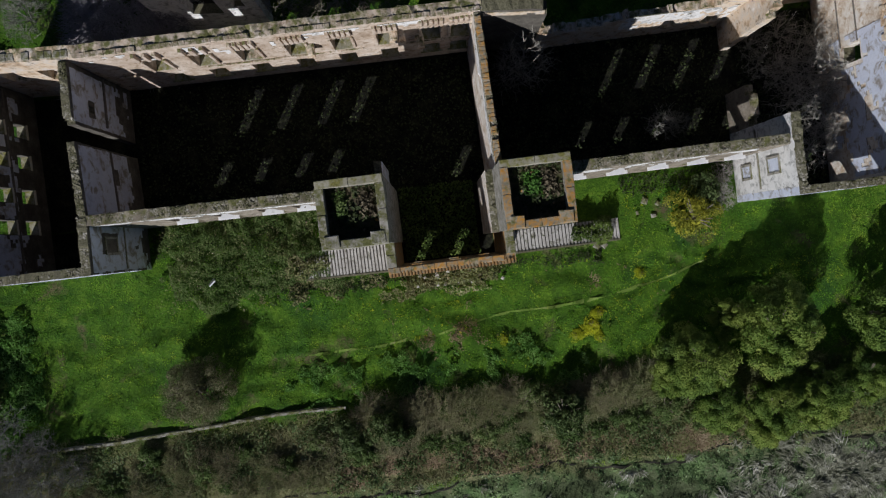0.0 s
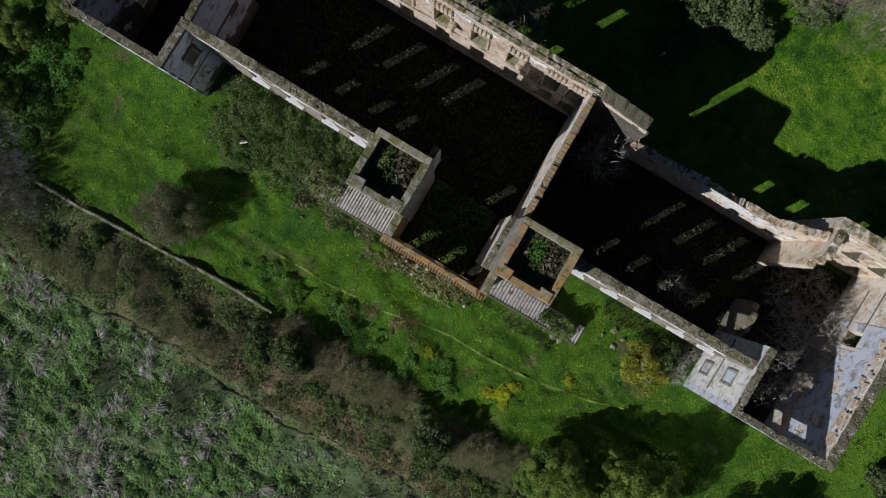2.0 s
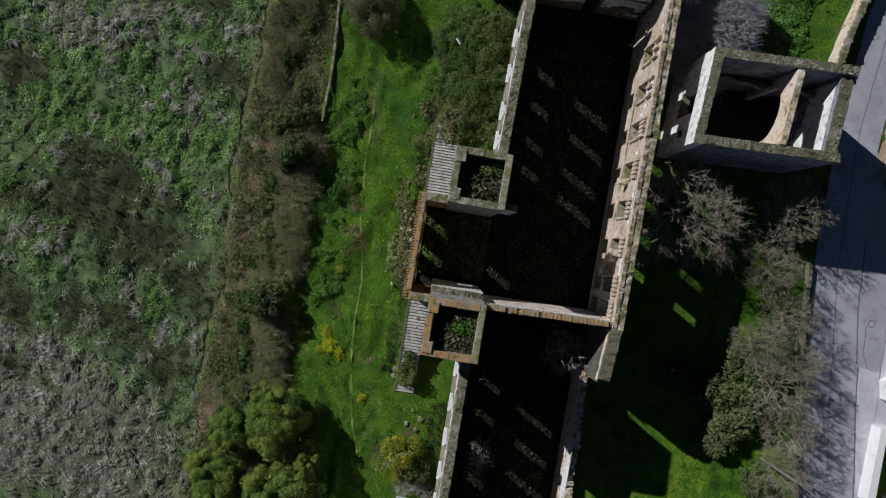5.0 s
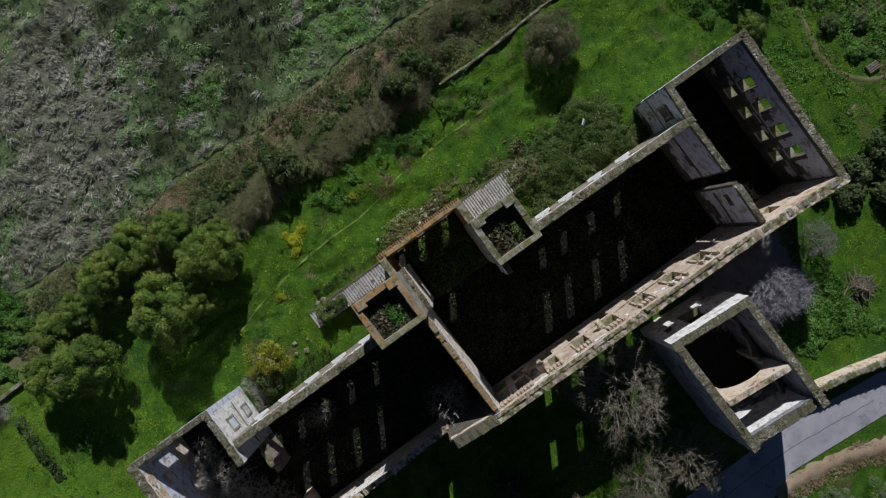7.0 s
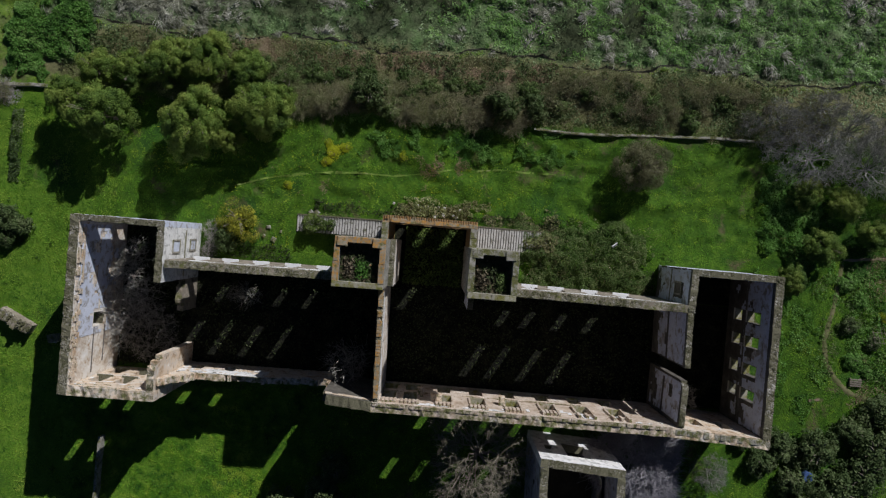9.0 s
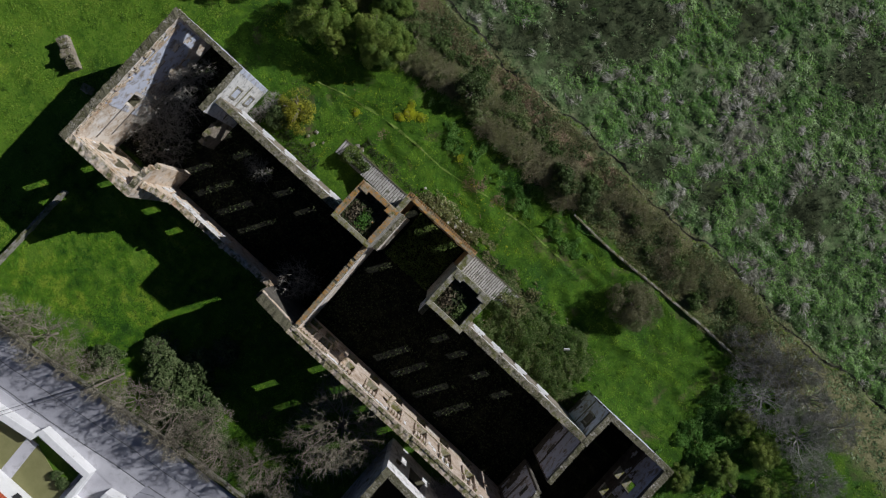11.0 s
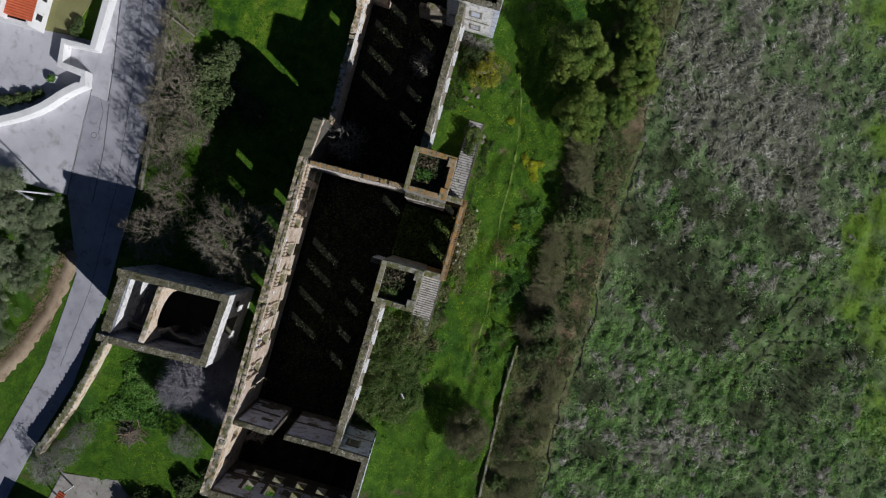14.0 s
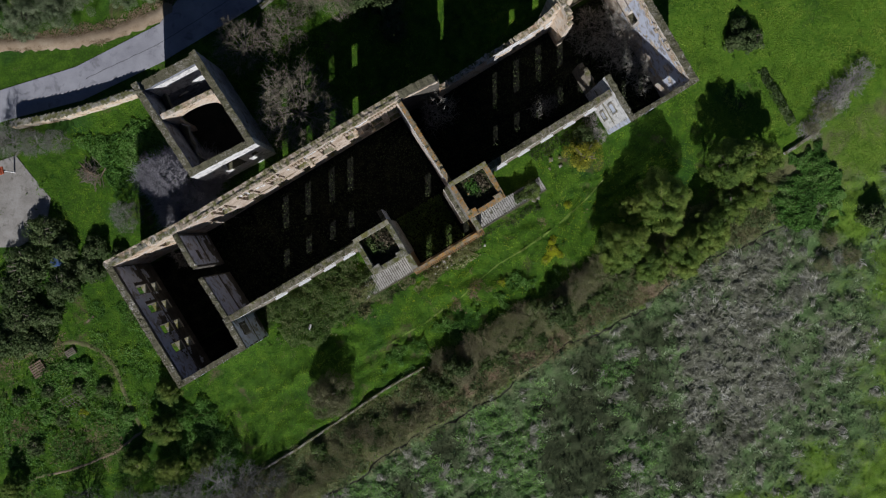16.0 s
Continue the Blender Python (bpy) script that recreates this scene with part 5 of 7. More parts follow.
def full_tree(seed, radius, high, base, mains, seconds, thirds, tips, material, bark, fine):
    """A leafless tree with a rounded crown: limbs, branches reaching every part of the crown, and a haze of twigs."""
    g = np.random.default_rng(seed)
    limbs, quads = Pile(), []

    def inside(n, low):
        d = g.normal(0, 1, (n, 3))
        d[:, 2] = np.abs(d[:, 2]) * 1.1 - 0.25
        d /= np.linalg.norm(d, axis=1)[:, None]
        a = np.arctan2(d[:, 1], d[:, 0])
        lobes = 1 + 0.14 * np.sin(3 * a + seed) + 0.10 * np.sin(5 * a + 2 * seed)
        return d * g.uniform(low, 1, (n, 1)) ** 0.5 * np.c_[lobes * radius, lobes * radius, np.full(n, high - base)] + (0, 0, base)

    def sliver(p, q, w):
        d = q - p
        s = np.cross(d, g.normal(0, 1, d.shape))
        s *= w / (np.linalg.norm(s, axis=1)[:, None] + 1e-9)
        t = np.cross(d, s)
        t *= w / (np.linalg.norm(t, axis=1)[:, None] + 1e-9)
        quads.append(np.stack([p + s, p - s, q - s * 0.4, q + s * 0.4], 1))
        quads.append(np.stack([p + t, p - t, q - t * 0.4, q + t * 0.4], 1))

    fork = np.array([0.0, 0.0, base * 0.75])
    limbs.add(*tube((0, 0, -0.3), fork, 0.12, 0.09, 7))
    nodes = []
    for k in range(mains):
        t = 6.283 * (k + g.uniform(-0.3, 0.3)) / mains
        e = np.array([math.cos(t) * radius * g.uniform(0.35, 0.75), math.sin(t) * radius * g.uniform(0.35, 0.75), base + (high - base) * g.uniform(0.3, 0.85)])
        prev = fork
        for j in range(1, 6):
            q = fork + (e - fork) * j / 5 + np.array([0, 0, -0.5 * math.sin(j / 5 * 3.14)]) + g.normal(0, 0.07, 3)
            limbs.add(*tube(prev, q, 0.065 - 0.009 * (j - 1), 0.065 - 0.009 * j, 5))
            nodes.append(q)
            prev = q
    nodes = np.array(nodes)

    def reach(ends, starts, bend):
        near = starts[np.argmin(((ends[:, None] - starts[None]) ** 2).sum(2) + 0.4 * (starts[None, :, 2] > ends[:, None, 2]), axis=1)]
        mid = (near + ends) / 2 + g.normal(0, bend, ends.shape)
        return near, mid

    e2 = inside(seconds, 0.25)
    n2, m2 = reach(e2, nodes, 0.12)
    sliver(n2, m2, 0.022)
    sliver(m2, e2, 0.016)
    near = np.concatenate([m2, e2, (m2 + e2) / 2])
    e3 = inside(thirds, 0.3)
    n3, m3 = reach(e3, near, 0.08)
    sliver(n3, m3, fine * 1.1)
    sliver(m3, e3, fine)
    for _ in range(tips):
        s = m3 + (e3 - m3) * g.uniform(0.1, 1, (thirds, 1))
        out = (e3 - (0, 0, base)) / radius
        sliver(s, s + (out * 0.5 + g.normal(0, 0.6, e3.shape)) * g.uniform(0.2, 0.5, (thirds, 1)), fine * 0.75)
    return limbs.mesh("limb_frame", bark), polys("twig_spray", np.concatenate(quads), material)


BARE = [full_tree(s, 2.6, 5.6, 1.6, 10, 110, 480, 5, M_TWIG, M_BARK, 0.012) for s in (51, 52, 53)]
GREY = [full_tree(s, 2.7, 5.4, 1.3, 11, 190, 2300, 9, M_TWIG_GREY, M_TWIG_GREY, 0.015) for s in (61, 62)]
M_SCRUBTWIG = leafy("scrub_twigs", [(0.1, (0.13, 0.125, 0.065)), (0.4, (0.31, 0.285, 0.17)), (0.75, (0.25, 0.285, 0.11)), (0.95, (0.58, 0.54, 0.40))], 0.85, 0.0, 0.6, 0.35)
SCRUB = [full_tree(s, 1.5, 2.3, 0.3, 7, 60, 330, 5, M_SCRUBTWIG, M_BARK, 0.014) for s in (74, 75, 76)]
M_TWIG_DULL = leafy("dull_grey_twigs", [(0.1, (0.12, 0.12, 0.105)), (0.5, (0.25, 0.245, 0.22)), (0.9, (0.46, 0.45, 0.41))], 0.85, 0.0)
DULL = [full_tree(s, 2.7, 5.4, 1.3, 10, 110, 520, 6, M_TWIG_DULL, M_TWIG_DULL, 0.013) for s in (63, 64)]
M_TWIG_PALE = leafy("pale_shrub_twigs", [(0.1, (0.16, 0.15, 0.13)), (0.5, (0.34, 0.32, 0.29)), (0.9, (0.58, 0.55, 0.50))], 0.85, 0.0)
SHRUB = [full_tree(s, 1.6, 2.8, 0.5, 6, 44, 150, 3, M_TWIG_PALE, M_TWIG_DULL, 0.014) for s in (71, 72, 73)]


def bare(name, kinds, k, at, sx, sz, label, category, group="", z=0.0):
    t, c = kinds[k % len(kinds)]
    ob = empty(name, (at[0], at[1], swell(*at) + z), label, category, group)
    ob.rotation_euler.z = random.uniform(0, 6.28)
    ob.scale = (sx, sx, sz)
    put("limb_frame", t, ob)
    put("twig_spray", c, ob)
    return ob


for k, (x, y, s) in enumerate([(-7.8, 30.9, 1.25), (-2.4, 30.2, 1.0), (4.6, 30.2, 0.9), (8.0, 32.6, 1.15), (11.8, 34.0, 1.0), (15.5, 34.4, 0.85), (23.4, 35.0, 1.25), (1.6, 32.6, 0.9), (19.3, 35.0, 0.75), (27.5, 36.0, 0.9), (5.4, 34.0, 0.8)]):
    bare("bare_tree", BARE, k, (x, y), s, 0.55 + s * 0.55, "leafless brown tree with spreading fine twigs", "tree", "leafless trees")
LONE = [full_tree(55, 3.6, 7.4, 2.0, 12, 190, 950, 5, M_TWIG, M_BARK, 0.013)]
bare("lone_bare_tree", LONE, 0, (-5.9, 21.0), 1.5, 1.15, "large leafless tree with a rounded haze of twigs", "tree")
for k, (x, y, s) in enumerate([(-21.9, 20.6, 1.75)]):
    bare("grey_tree", GREY, k, (x, y), s, 0.3 + s * 0.6, "leafless pale grey tree with a haze of twigs", "tree", "grey leafless trees")
for k, (x, y, s) in enumerate([(-37.6, -11.6, 1.25), (-43.4, -11.0, 1.2), (-41.4, -14.6, 1.0), (-34.0, -15.5, 0.7), (-33.6, -12.6, 0.6), (-48.0, -9.0, 1.0), (-36.0, -14.8, 0.7), (-53.0, -6.0, 1.0), (-38.6, -16.8, 0.8), (-45.6, -14.4, 0.9), (-31.0, -14.6, 0.5), (-30.0, 21.4, 0.7), (-37.0, 35.8, 0.8), (-32.5, 33.2, 0.55), (-34.8, 34.4, 0.6)]):
    bare("thicket_tree", DULL, k, (x, y), s, 0.3 + s * 0.5, "leafless dull grey tree with a thin haze of twigs", "tree", "dull grey trees")
for k, (x, y, s, z) in enumerate([(31.6, 8.4, 1.0, 0), (30.2, 11.0, 1.1, 0), (31.2, 5.4, 1.0, 0), (28.6, 9.6, 0.9, 0), (7.4, 13.0, 1.0, 0), (18.8, 7.1, 0.8, 0), (20.2, 7.0, 0.6, 0), (-26.6, 14.2, 1.0, 0), (26.6, 12.6, 0.8, 0), (28.9, 13.2, 0.9, 0), (31.2, 6.6, 1.5, 0), (31.0, 9.6, 1.5, 0), (30.6, 3.8, 1.1, 0), (29.4, 7.6, 1.2, 0), (27.4, 10.6, 1.0, 0), (31.4, 12.2, 1.2, 0)]):
    bare("leafless_shrub", SHRUB, k, (x, y), s, s * 1.15, "leafless shrub growing on the roofless floor", "shrub", "shrubs in the ruin")
bare("leafless_sapling", SHRUB, 1, (8.1, 13.0), 1.5, 2.3, "tall leafless sapling growing beside the cross wall", "tree")
for k in range(34):
    x = -6.5 + 24 * ((k * 0.618) % 1.0)
    y = -13.2 - 3.0 * ((k * 0.755) % 1.0) ** 1.4
    s = random.uniform(0.6, 1.15) * (1.15 if y > -15.5 else 0.75)
    bare("scrub_bush", SCRUB, k, (x, y), s, s * 0.48, "brown leafless scrub bush along the old garden edge", "shrub", "scrub bushes")
for k in range(30):
    s = random.uniform(0.45, 0.85)
    bare("low_scrub_bush", SCRUB, k, (-33 + k * 0.8 + random.uniform(-0.6, 0.6), random.uniform(-18.4, -14.2)), s, s * 0.7, "low brown scrub bush in the rough grass", "shrub", "low scrub bushes")
for k, (x, y, s) in enumerate([(16.4, -15.2, 0.75), (13.8, -16.0, 0.6), (11.6, -13.6, 0.6), (8.6, -16.4, 0.55), (5.6, -13.2, 0.65), (2.2, -15.6, 0.6), (-1.2, -13.6, 0.55), (-2.6, -15.8, 0.6), (-4.6, -14.8, 0.5), (18.2, -14.0, 0.8), (19.6, -16.6, 0.7), (-8.0, -16.2, 0.6), (-11.4, -15.0, 0.5), (-14.6, -16.6, 0.55), (-17.8, -14.8, 0.45), (-21.0, -16.0, 0.6), (-25.2, -14.6, 0.55), (-28.4, -16.8, 0.5), (9.8, -14.6, 0.6), (6.8, -15.4, 0.5), (0.6, -14.0, 0.6), (14.6, -13.6, 0.65), (-12.8, -17.4, 0.45), (-19.2, -17.6, 0.4), (-5.4, -13.7, 0.75), (3.6, -14.8, 0.55), (12.6, -15.6, 0.5), (15.4, -14.4, 0.6), (7.6, -13.8, 0.6), (4.6, -16.6, 0.4), (-0.6, -16.2, 0.45), (10.8, -16.6, 0.4)]):
    grow("briar_bush", BRIAR, k, (x, y), s, s, "rounded olive-green briar bush among bare scrub", "bush", "briar bushes")
for k, (x, y, s) in enumerate([(17.4, -12.2, 1.2), (15.6, -13.4, 1.2), (13.2, -13.6, 1.1), (3.0, -13.6, 1.1), (0.4, -13.8, 1.2), (-3.4, -13.2, 1.1), (-7.4, -13.4, 1.0), (10.6, -14.2, 1.0), (22.6, 1.6, 0.8), (23.4, 2.8, 0.6), (23.2, 0.6, 0.7), (50.5, -10.0, 0.8), (48.0, -10.8, 0.8), (53.0, -9.2, 0.9), (45.6, -11.8, 0.7), (40.6, -24.4, 0.7), (42.0, -27.4, 0.8), (38.6, -26.6, 0.7)]):
    bare("twiggy_bush", SCRUB if y < -10 else SHRUB, k, (x, y), s, s * 0.7, "tangled leafless bush with grey-brown twigs", "shrub", "twiggy bushes")
for k, (x, y, s) in enumerate([(44.6, -11.4, 0.6), (46.2, -11.6, 0.75), (47.8, -10.6, 0.8), (49.4, -10.8, 0.8), (51.0, -9.4, 0.9), (52.6, -9.8, 0.85), (54.6, -8.8, 0.9), (45.4, -12.4, 0.6), (48.6, -9.4, 0.7), (50.4, -10.6, 0.8), (40.2, -26.8, 0.5), (41.0, -24.6, 0.45), (37.2, -24.0, 0.45), (35.4, -27.6, 0.4), (38.8, -22.2, 0.5), (36.6, -20.8, 0.4)]):
    bare("dead_bush", SHRUB, k, (x, y), s, s * 0.5, "bleached grey dead bush in the rough meadow", "shrub", "dead grey bushes")
grow("scrub_tree", DARKBUSH, 0, (8.2, -14.6), 1.0, 1.5, "small dark green tree among the brown scrub", "tree")
# Added tree: put here to cast the deep shadow below the bank.
grow("scrub_tree", DARKBUSH, 1, (-5.6, -14.3), 0.95, 1.5, "small dark green tree among the brown scrub", "tree")
grow("scrub_tree", DARKBUSH, 1, (-8.8, -14.6), 0.8, 1.0, "small dark green tree among the brown scrub", "tree")

# yellow flowering bush
YELLOW = [evergreen(81, 1.6, 1.2, 0.2, 30, 70, (0.05, 0.11), M_LEAF_YELLOW)]
M_LEAF_MIMOSA = leafy("olive_yellow_blossom", [(0.1, (0.11, 0.14, 0.025)), (0.5, (0.30, 0.31, 0.04)), (0.9, (0.62, 0.58, 0.06))])
MIMOSA = [evergreen(82, 2.0, 2.2, 0.4, 40, 110, (0.04, 0.09), M_LEAF_MIMOSA)]
for k, (x, y, r) in enumerate([(3.9, 48.6, 0.32), (3.2, 49.5, 0.42), (2.8, 50.6, 0.42), (2.2, 51.8, 0.45), (1.7, 53.2, 0.45), (11.9, 46.6, 0.4), (13.1, 46.4, 0.35)]):
    grow("plot_bush", DARKBUSH, k, (x, y), r, r * 1.5, "small dark bush planted inside the white wall", "bush", "plot bushes")
grow("yellow_bush", MIMOSA, 0, (20.3, -0.4), 1.0, 1.0, "bush in yellow blossom on the meadow", "bush")
grow("leafy_bush", DARKBUSH, 1, (21.6, 1.4), 0.8, 1.1, "dark bush against the ruin's front", "bush")
for x, y, s in ((11.4, -8.4, 0.5), (10.2, -8.9, 0.38), (12.0, -7.4, 0.35), (11.9, -9.2, 0.3), (4.2, -8.6, 0.3), (15.8, -4.6, 0.3)):
    grow("yellow_flower_clump", YELLOW, 0, (x, y), s, s * 0.6, "low clump of yellow flowers in the grass", "flowers", "flower clumps")


# ---- ground cover ----


def edge_line(x):
    return -19.6 + 0.5 * np.sin(x * 0.31) + 0.25 * np.sin(x * 0.93 + 1)


def drain_line(x):
    """The drain's way along the field edge."""
    return float(edge_line(x)) + 0.35 * noise.noise(Vector((x * 0.9, 3, 20))) + 0.12 * noise.noise(Vector((x * 2.4, 3, 21)))


def mask_out(p):
    """Keeps points off walls, paving and floors."""
    x, y = p[:, 0], p[:, 1]
    ruin = (x > -32) & (x < 33.3) & (y > 3.3) & (y < 16.6)
    ruin |= (x > -32) & (x < -23) & (y > 0.4) & (y < 4)
    ruin |= (x > 24.2) & (x < 33.3) & (y > 0) & (y < 4)
    ruin |= (x > -12) & (x < 15) & (y > -2.2) & (y < 5)
    ruin |= (x > -19.4) & (x < -10.8) & (y > 18.6) & (y < 31.2)
    lo = np.interp(x, (-60, -36.5, -27.7, -17, -3.6, 12, 24.5, 60), (44, 38.6, 36, 35, 35, 36.4, 38.3, 42))
    hi = np.interp(x, (-60, -35.2, -26.3, -15, -6.5, 11.5, 24, 60), (48.7, 42.4, 40.2, 39.4, 42.8, 80, 80, 80))
    near = np.flatnonzero((y > -21.2) & (y < -18))
    wet = np.zeros(len(x), bool)
    wet[near] = [abs(y[i] - drain_line(x[i])) < 0.3 for i in near]
    return ~(ruin | wet | ((y > lo) & (y < hi)))


def noise2(x, y, s, o=0.0):
    return np.array([noise.noise(Vector((a * s, b * s, o))) for a, b in zip(x, y)])


def heights(x, y):
    return np.array([swell(a, b) for a, b in zip(x, y)])


def blades(name, n, box, keep, length, width, tall, material, label, category, seed, comb=0.0, per=3):
    """Tufts of blades scattered over a box: n tufts of per blades; comb: how far they lie along one way."""
    g = np.random.default_rng(seed)
    p = np.c_[g.uniform(box[0], box[1], n), g.uniform(box[2], box[3], n)]
    p = p[mask_out(p)]
    p = p[keep(p[:, 0], p[:, 1], g)]
    way = noise2(p[:, 0], p[:, 1], 0.22, 4.0) * 5.0
    z = heights(p[:, 0], p[:, 1])
    gx, gy = (heights(p[:, 0] + 0.25, p[:, 1]) - z) * 4, (heights(p[:, 0], p[:, 1] + 0.25) - z) * 4
    V = []
    for _ in range(per):
        a = way * comb + g.uniform(0, 6.283, len(p)) * (1 - comb) + g.normal(0, 0.35, len(p))
        ln, wd, ht = g.uniform(*length, len(p)), g.uniform(*width, len(p)), g.uniform(*tall, len(p))
        d, s = np.c_[np.cos(a), np.sin(a), 0 * a], np.c_[-np.sin(a), np.cos(a), 0 * a]
        b = np.c_[p + g.normal(0, 0.08, p.shape), z - 0.02]
        fall = (d[:, 0] * gx + d[:, 1] * gy) * ln
        across = (s[:, 0] * gx + s[:, 1] * gy) * wd * 0.5
        tip = b + d * ln[:, None] + np.c_[0 * a, 0 * a, ht * 0.7 + fall]
        mid = b + d * ln[:, None] * 0.45 + np.c_[0 * a, 0 * a, ht + fall * 0.45]
        side = s * wd[:, None] * 0.5 + np.c_[0 * a, 0 * a, across]
        V.append(np.stack([b - side, mid - side, tip, mid + side], 1))
    me = polys(name, np.concatenate(V), material)
    return put(name, me, None, label, category, "", "stuff")


def tussocks(name, n, box, keep, spread, reach, per, width, material, label, seed):
    """Tussocks of long dead blades, each fanned out along the way the grass has fallen."""
    g = np.random.default_rng(seed)
    p = np.c_[g.uniform(box[0], box[1], n), g.uniform(box[2], box[3], n)]
    p = p[mask_out(p)]
    p = p[keep(p[:, 0], p[:, 1], g)]
    way = noise2(p[:, 0], p[:, 1], 0.16, 4.0) * 6.0 + noise2(p[:, 0], p[:, 1], 0.7, 6.0) * 1.6
    c = np.repeat(np.c_[p, heights(p[:, 0], p[:, 1])], per, axis=0)
    a = np.repeat(way, per) + g.normal(0, 0.42, len(c))
    size = np.repeat(g.uniform(0.6, 1.25, len(p)), per)
    d, s = np.c_[np.cos(a), np.sin(a), 0 * a], np.c_[-np.sin(a), np.cos(a), 0 * a]
    b = c + s * (g.normal(0, spread, len(c)) * size)[:, None] + d * g.normal(0, spread * 0.6, len(c))[:, None] - (0, 0, 0.03)
    ln, wd, ht = g.uniform(*reach, len(c)) * size, g.uniform(*width, len(c)), g.uniform(0.10, 0.30, len(c)) * size
    up = np.c_[0 * a, 0 * a, ht]
    mid, tip = b + d * (ln * 0.45)[:, None] + up, b + d * ln[:, None] + up * 0.45
    w = s * wd[:, None] * 0.5
    return put(name, polys(name, np.stack([b - w, mid - w, tip, mid + w], 1), material), None, label, "grass", "", "stuff")


def on_lawn(x, y, g):
    trod = np.abs(y - np.interp(x, (-12, -1, 4, 11, 18, 24), (-7.6, -7.4, -6.4, -6.3, -5.0, -3.6))) < 0.10 + 0.1 * np.sin(x * 1.7)
    return (y > -12.6 + 0.8 * np.sin(x * 0.7)) & ~(trod & (x > -10) & (x < 23))


RUTS = [((-8.6, -34.4), (-0.8, -39.0)), ((-0.8, -39.0), (8.6, -45.2)), ((-7.4, -37.6), (-1.6, -40.6)), ((-1.6, -40.6), (3.2, -43.2)), ((-0.8, -40.2), (0.8, -46.4)), ((-2.4, -40.0), (-1.0, -48.8)), ((3.0, -41.0), (8.8, -43.8))]


def rut(x, y):
    d = np.full(len(x), 9.0)
    for (ax, ay), (bx, by) in RUTS:
        t = np.clip(((x - ax) * (bx - ax) + (y - ay) * (by - ay)) / ((bx - ax) ** 2 + (by - ay) ** 2), 0, 1)
        d = np.minimum(d, np.hypot(x - ax - t * (bx - ax), y - ay - t * (by - ay)))
    return d


def kind_of(x, y, g):
    """0 green, 1 bleached, 2 dark stalks."""
    n = noise2(x, y, 0.16, 11.0) * 0.5 + noise2(x, y, 0.45, 12.0) * 0.55 + noise2(x, y, 1.2, 13.0) * 0.3
    lush = patches(x, y, GREEN_AT)
    a = patches(x, y, GREY_AT) + 0.8 * n - lush + g.normal(0, 0.14, len(x))
    b = patches(x, y, DARK_AT) - 0.8 * n - lush + g.normal(0, 0.14, len(x))
    k = np.where((a > 0.5) & (a > b), 1, np.where(b > 0.5, 2, 0))
    k = np.where(patches(x, y, PASTURE_AT) + 0.35 * n + g.normal(0, 0.08, len(x)) > 0.45, 3, k)
    d = rut(x, y)
    return np.where(d < 0.26, 4, np.where(d < 0.8, 3, k))


M_LUSH = leafy("lush_field_blades", [(0.08, (0.06, 0.125, 0.04)), (0.4, (0.145, 0.30, 0.07)), (0.7, (0.26, 0.45, 0.12)), (0.95, (0.48, 0.64, 0.32))], 0.7, 0.35, 0.95, 0.8)
blades("meadow_grass", 76000, (-62, 62, -13.5, 34), on_lawn, (0.10, 0.26), (0.04, 0.10), (0.02, 0.09), M_GRASS, "fresh green meadow grass round the ruin", "grass", 101, 0.3)
blades("pasture_grass", 52000, (-20, 62, -62, -12), lambda x, y, g: (kind_of(x, y, g) == 3) & (y < -19) | (patches(x, y, PASTURE_AT) > 0.5), (0.08, 0.2), (0.05, 0.11), (0.03, 0.1), M_PASTURE, "short yellow-green grass beyond the rough field", "grass", 109, 0.3)
blades("field_grass", 66000, (-62, 62, -62, -13.4), lambda x, y, g: (kind_of(x, y, g) == 0) & (noise2(x, y, 0.55, 45.0) + 0.5 * noise2(x, y, 1.3, 46.0) > -0.22) & ((y < -19) | ((x < -8.5) & (g.uniform(0, 1, len(x)) < 0.6))), (0.16, 0.42), (0.07, 0.16), (0.04, 0.15), M_DRYGRASS, "rough olive-green grass of the field", "grass", 102, 0.5)
blades("lush_field_grass", 64000, (-62, 14, -62, -20), lambda x, y, g: (kind_of(x, y, g) != 2) & (noise2(x, y, 0.3, 48.0) + 0.6 * noise2(x, y, 0.9, 49.0) + 0.5 * patches(x, y, GREEN_AT) > np.where(x < -3, -0.1, 0.36)), (0.16, 0.4), (0.07, 0.15), (0.04, 0.16), M_LUSH, "lush green grass in patches over the field", "grass", 116, 0.5)
blades("east_meadow_grass", 22000, (33.5, 62, -11, 32), lambda x, y, g: noise2(x, y, 0.2, 55.0) + 0.5 * noise2(x, y, 0.7, 56.0) > -0.1, (0.1, 0.24), (0.05, 0.11), (0.03, 0.12), M_PASTURE, "bright yellow-green meadow grass beside the gable", "grass", 117, 0.3)
blades("north_lawn_grass", 22000, (12, 36, 17, 36), lambda x, y, g: noise2(x, y, 0.25, 57.0) + 0.5 * noise2(x, y, 0.8, 58.0) > -0.25, (0.1, 0.24), (0.05, 0.11), (0.03, 0.12), M_GRASS, "bright green grass of the lawn behind the ruin", "grass", 118, 0.3)
blades("dry_patches", 9000, (-6, 22, -10, -3), lambda x, y, g: patches(x, y, [(0.5, -7.4, 1.5), (2.6, -8.2, 1.0), (-2.2, -7.9, 1.0), (12.5, -4.4, 1.0), (16.8, 0.2, 1.4)]) + noise2(x, y, 0.9, 41.0) + g.normal(0, 0.12, len(x)) > 0.75, (0.1, 0.3), (0.03, 0.08), (0.03, 0.12), M_TANGRASS, "patches of dry tan grass in the meadow", "grass", 110)
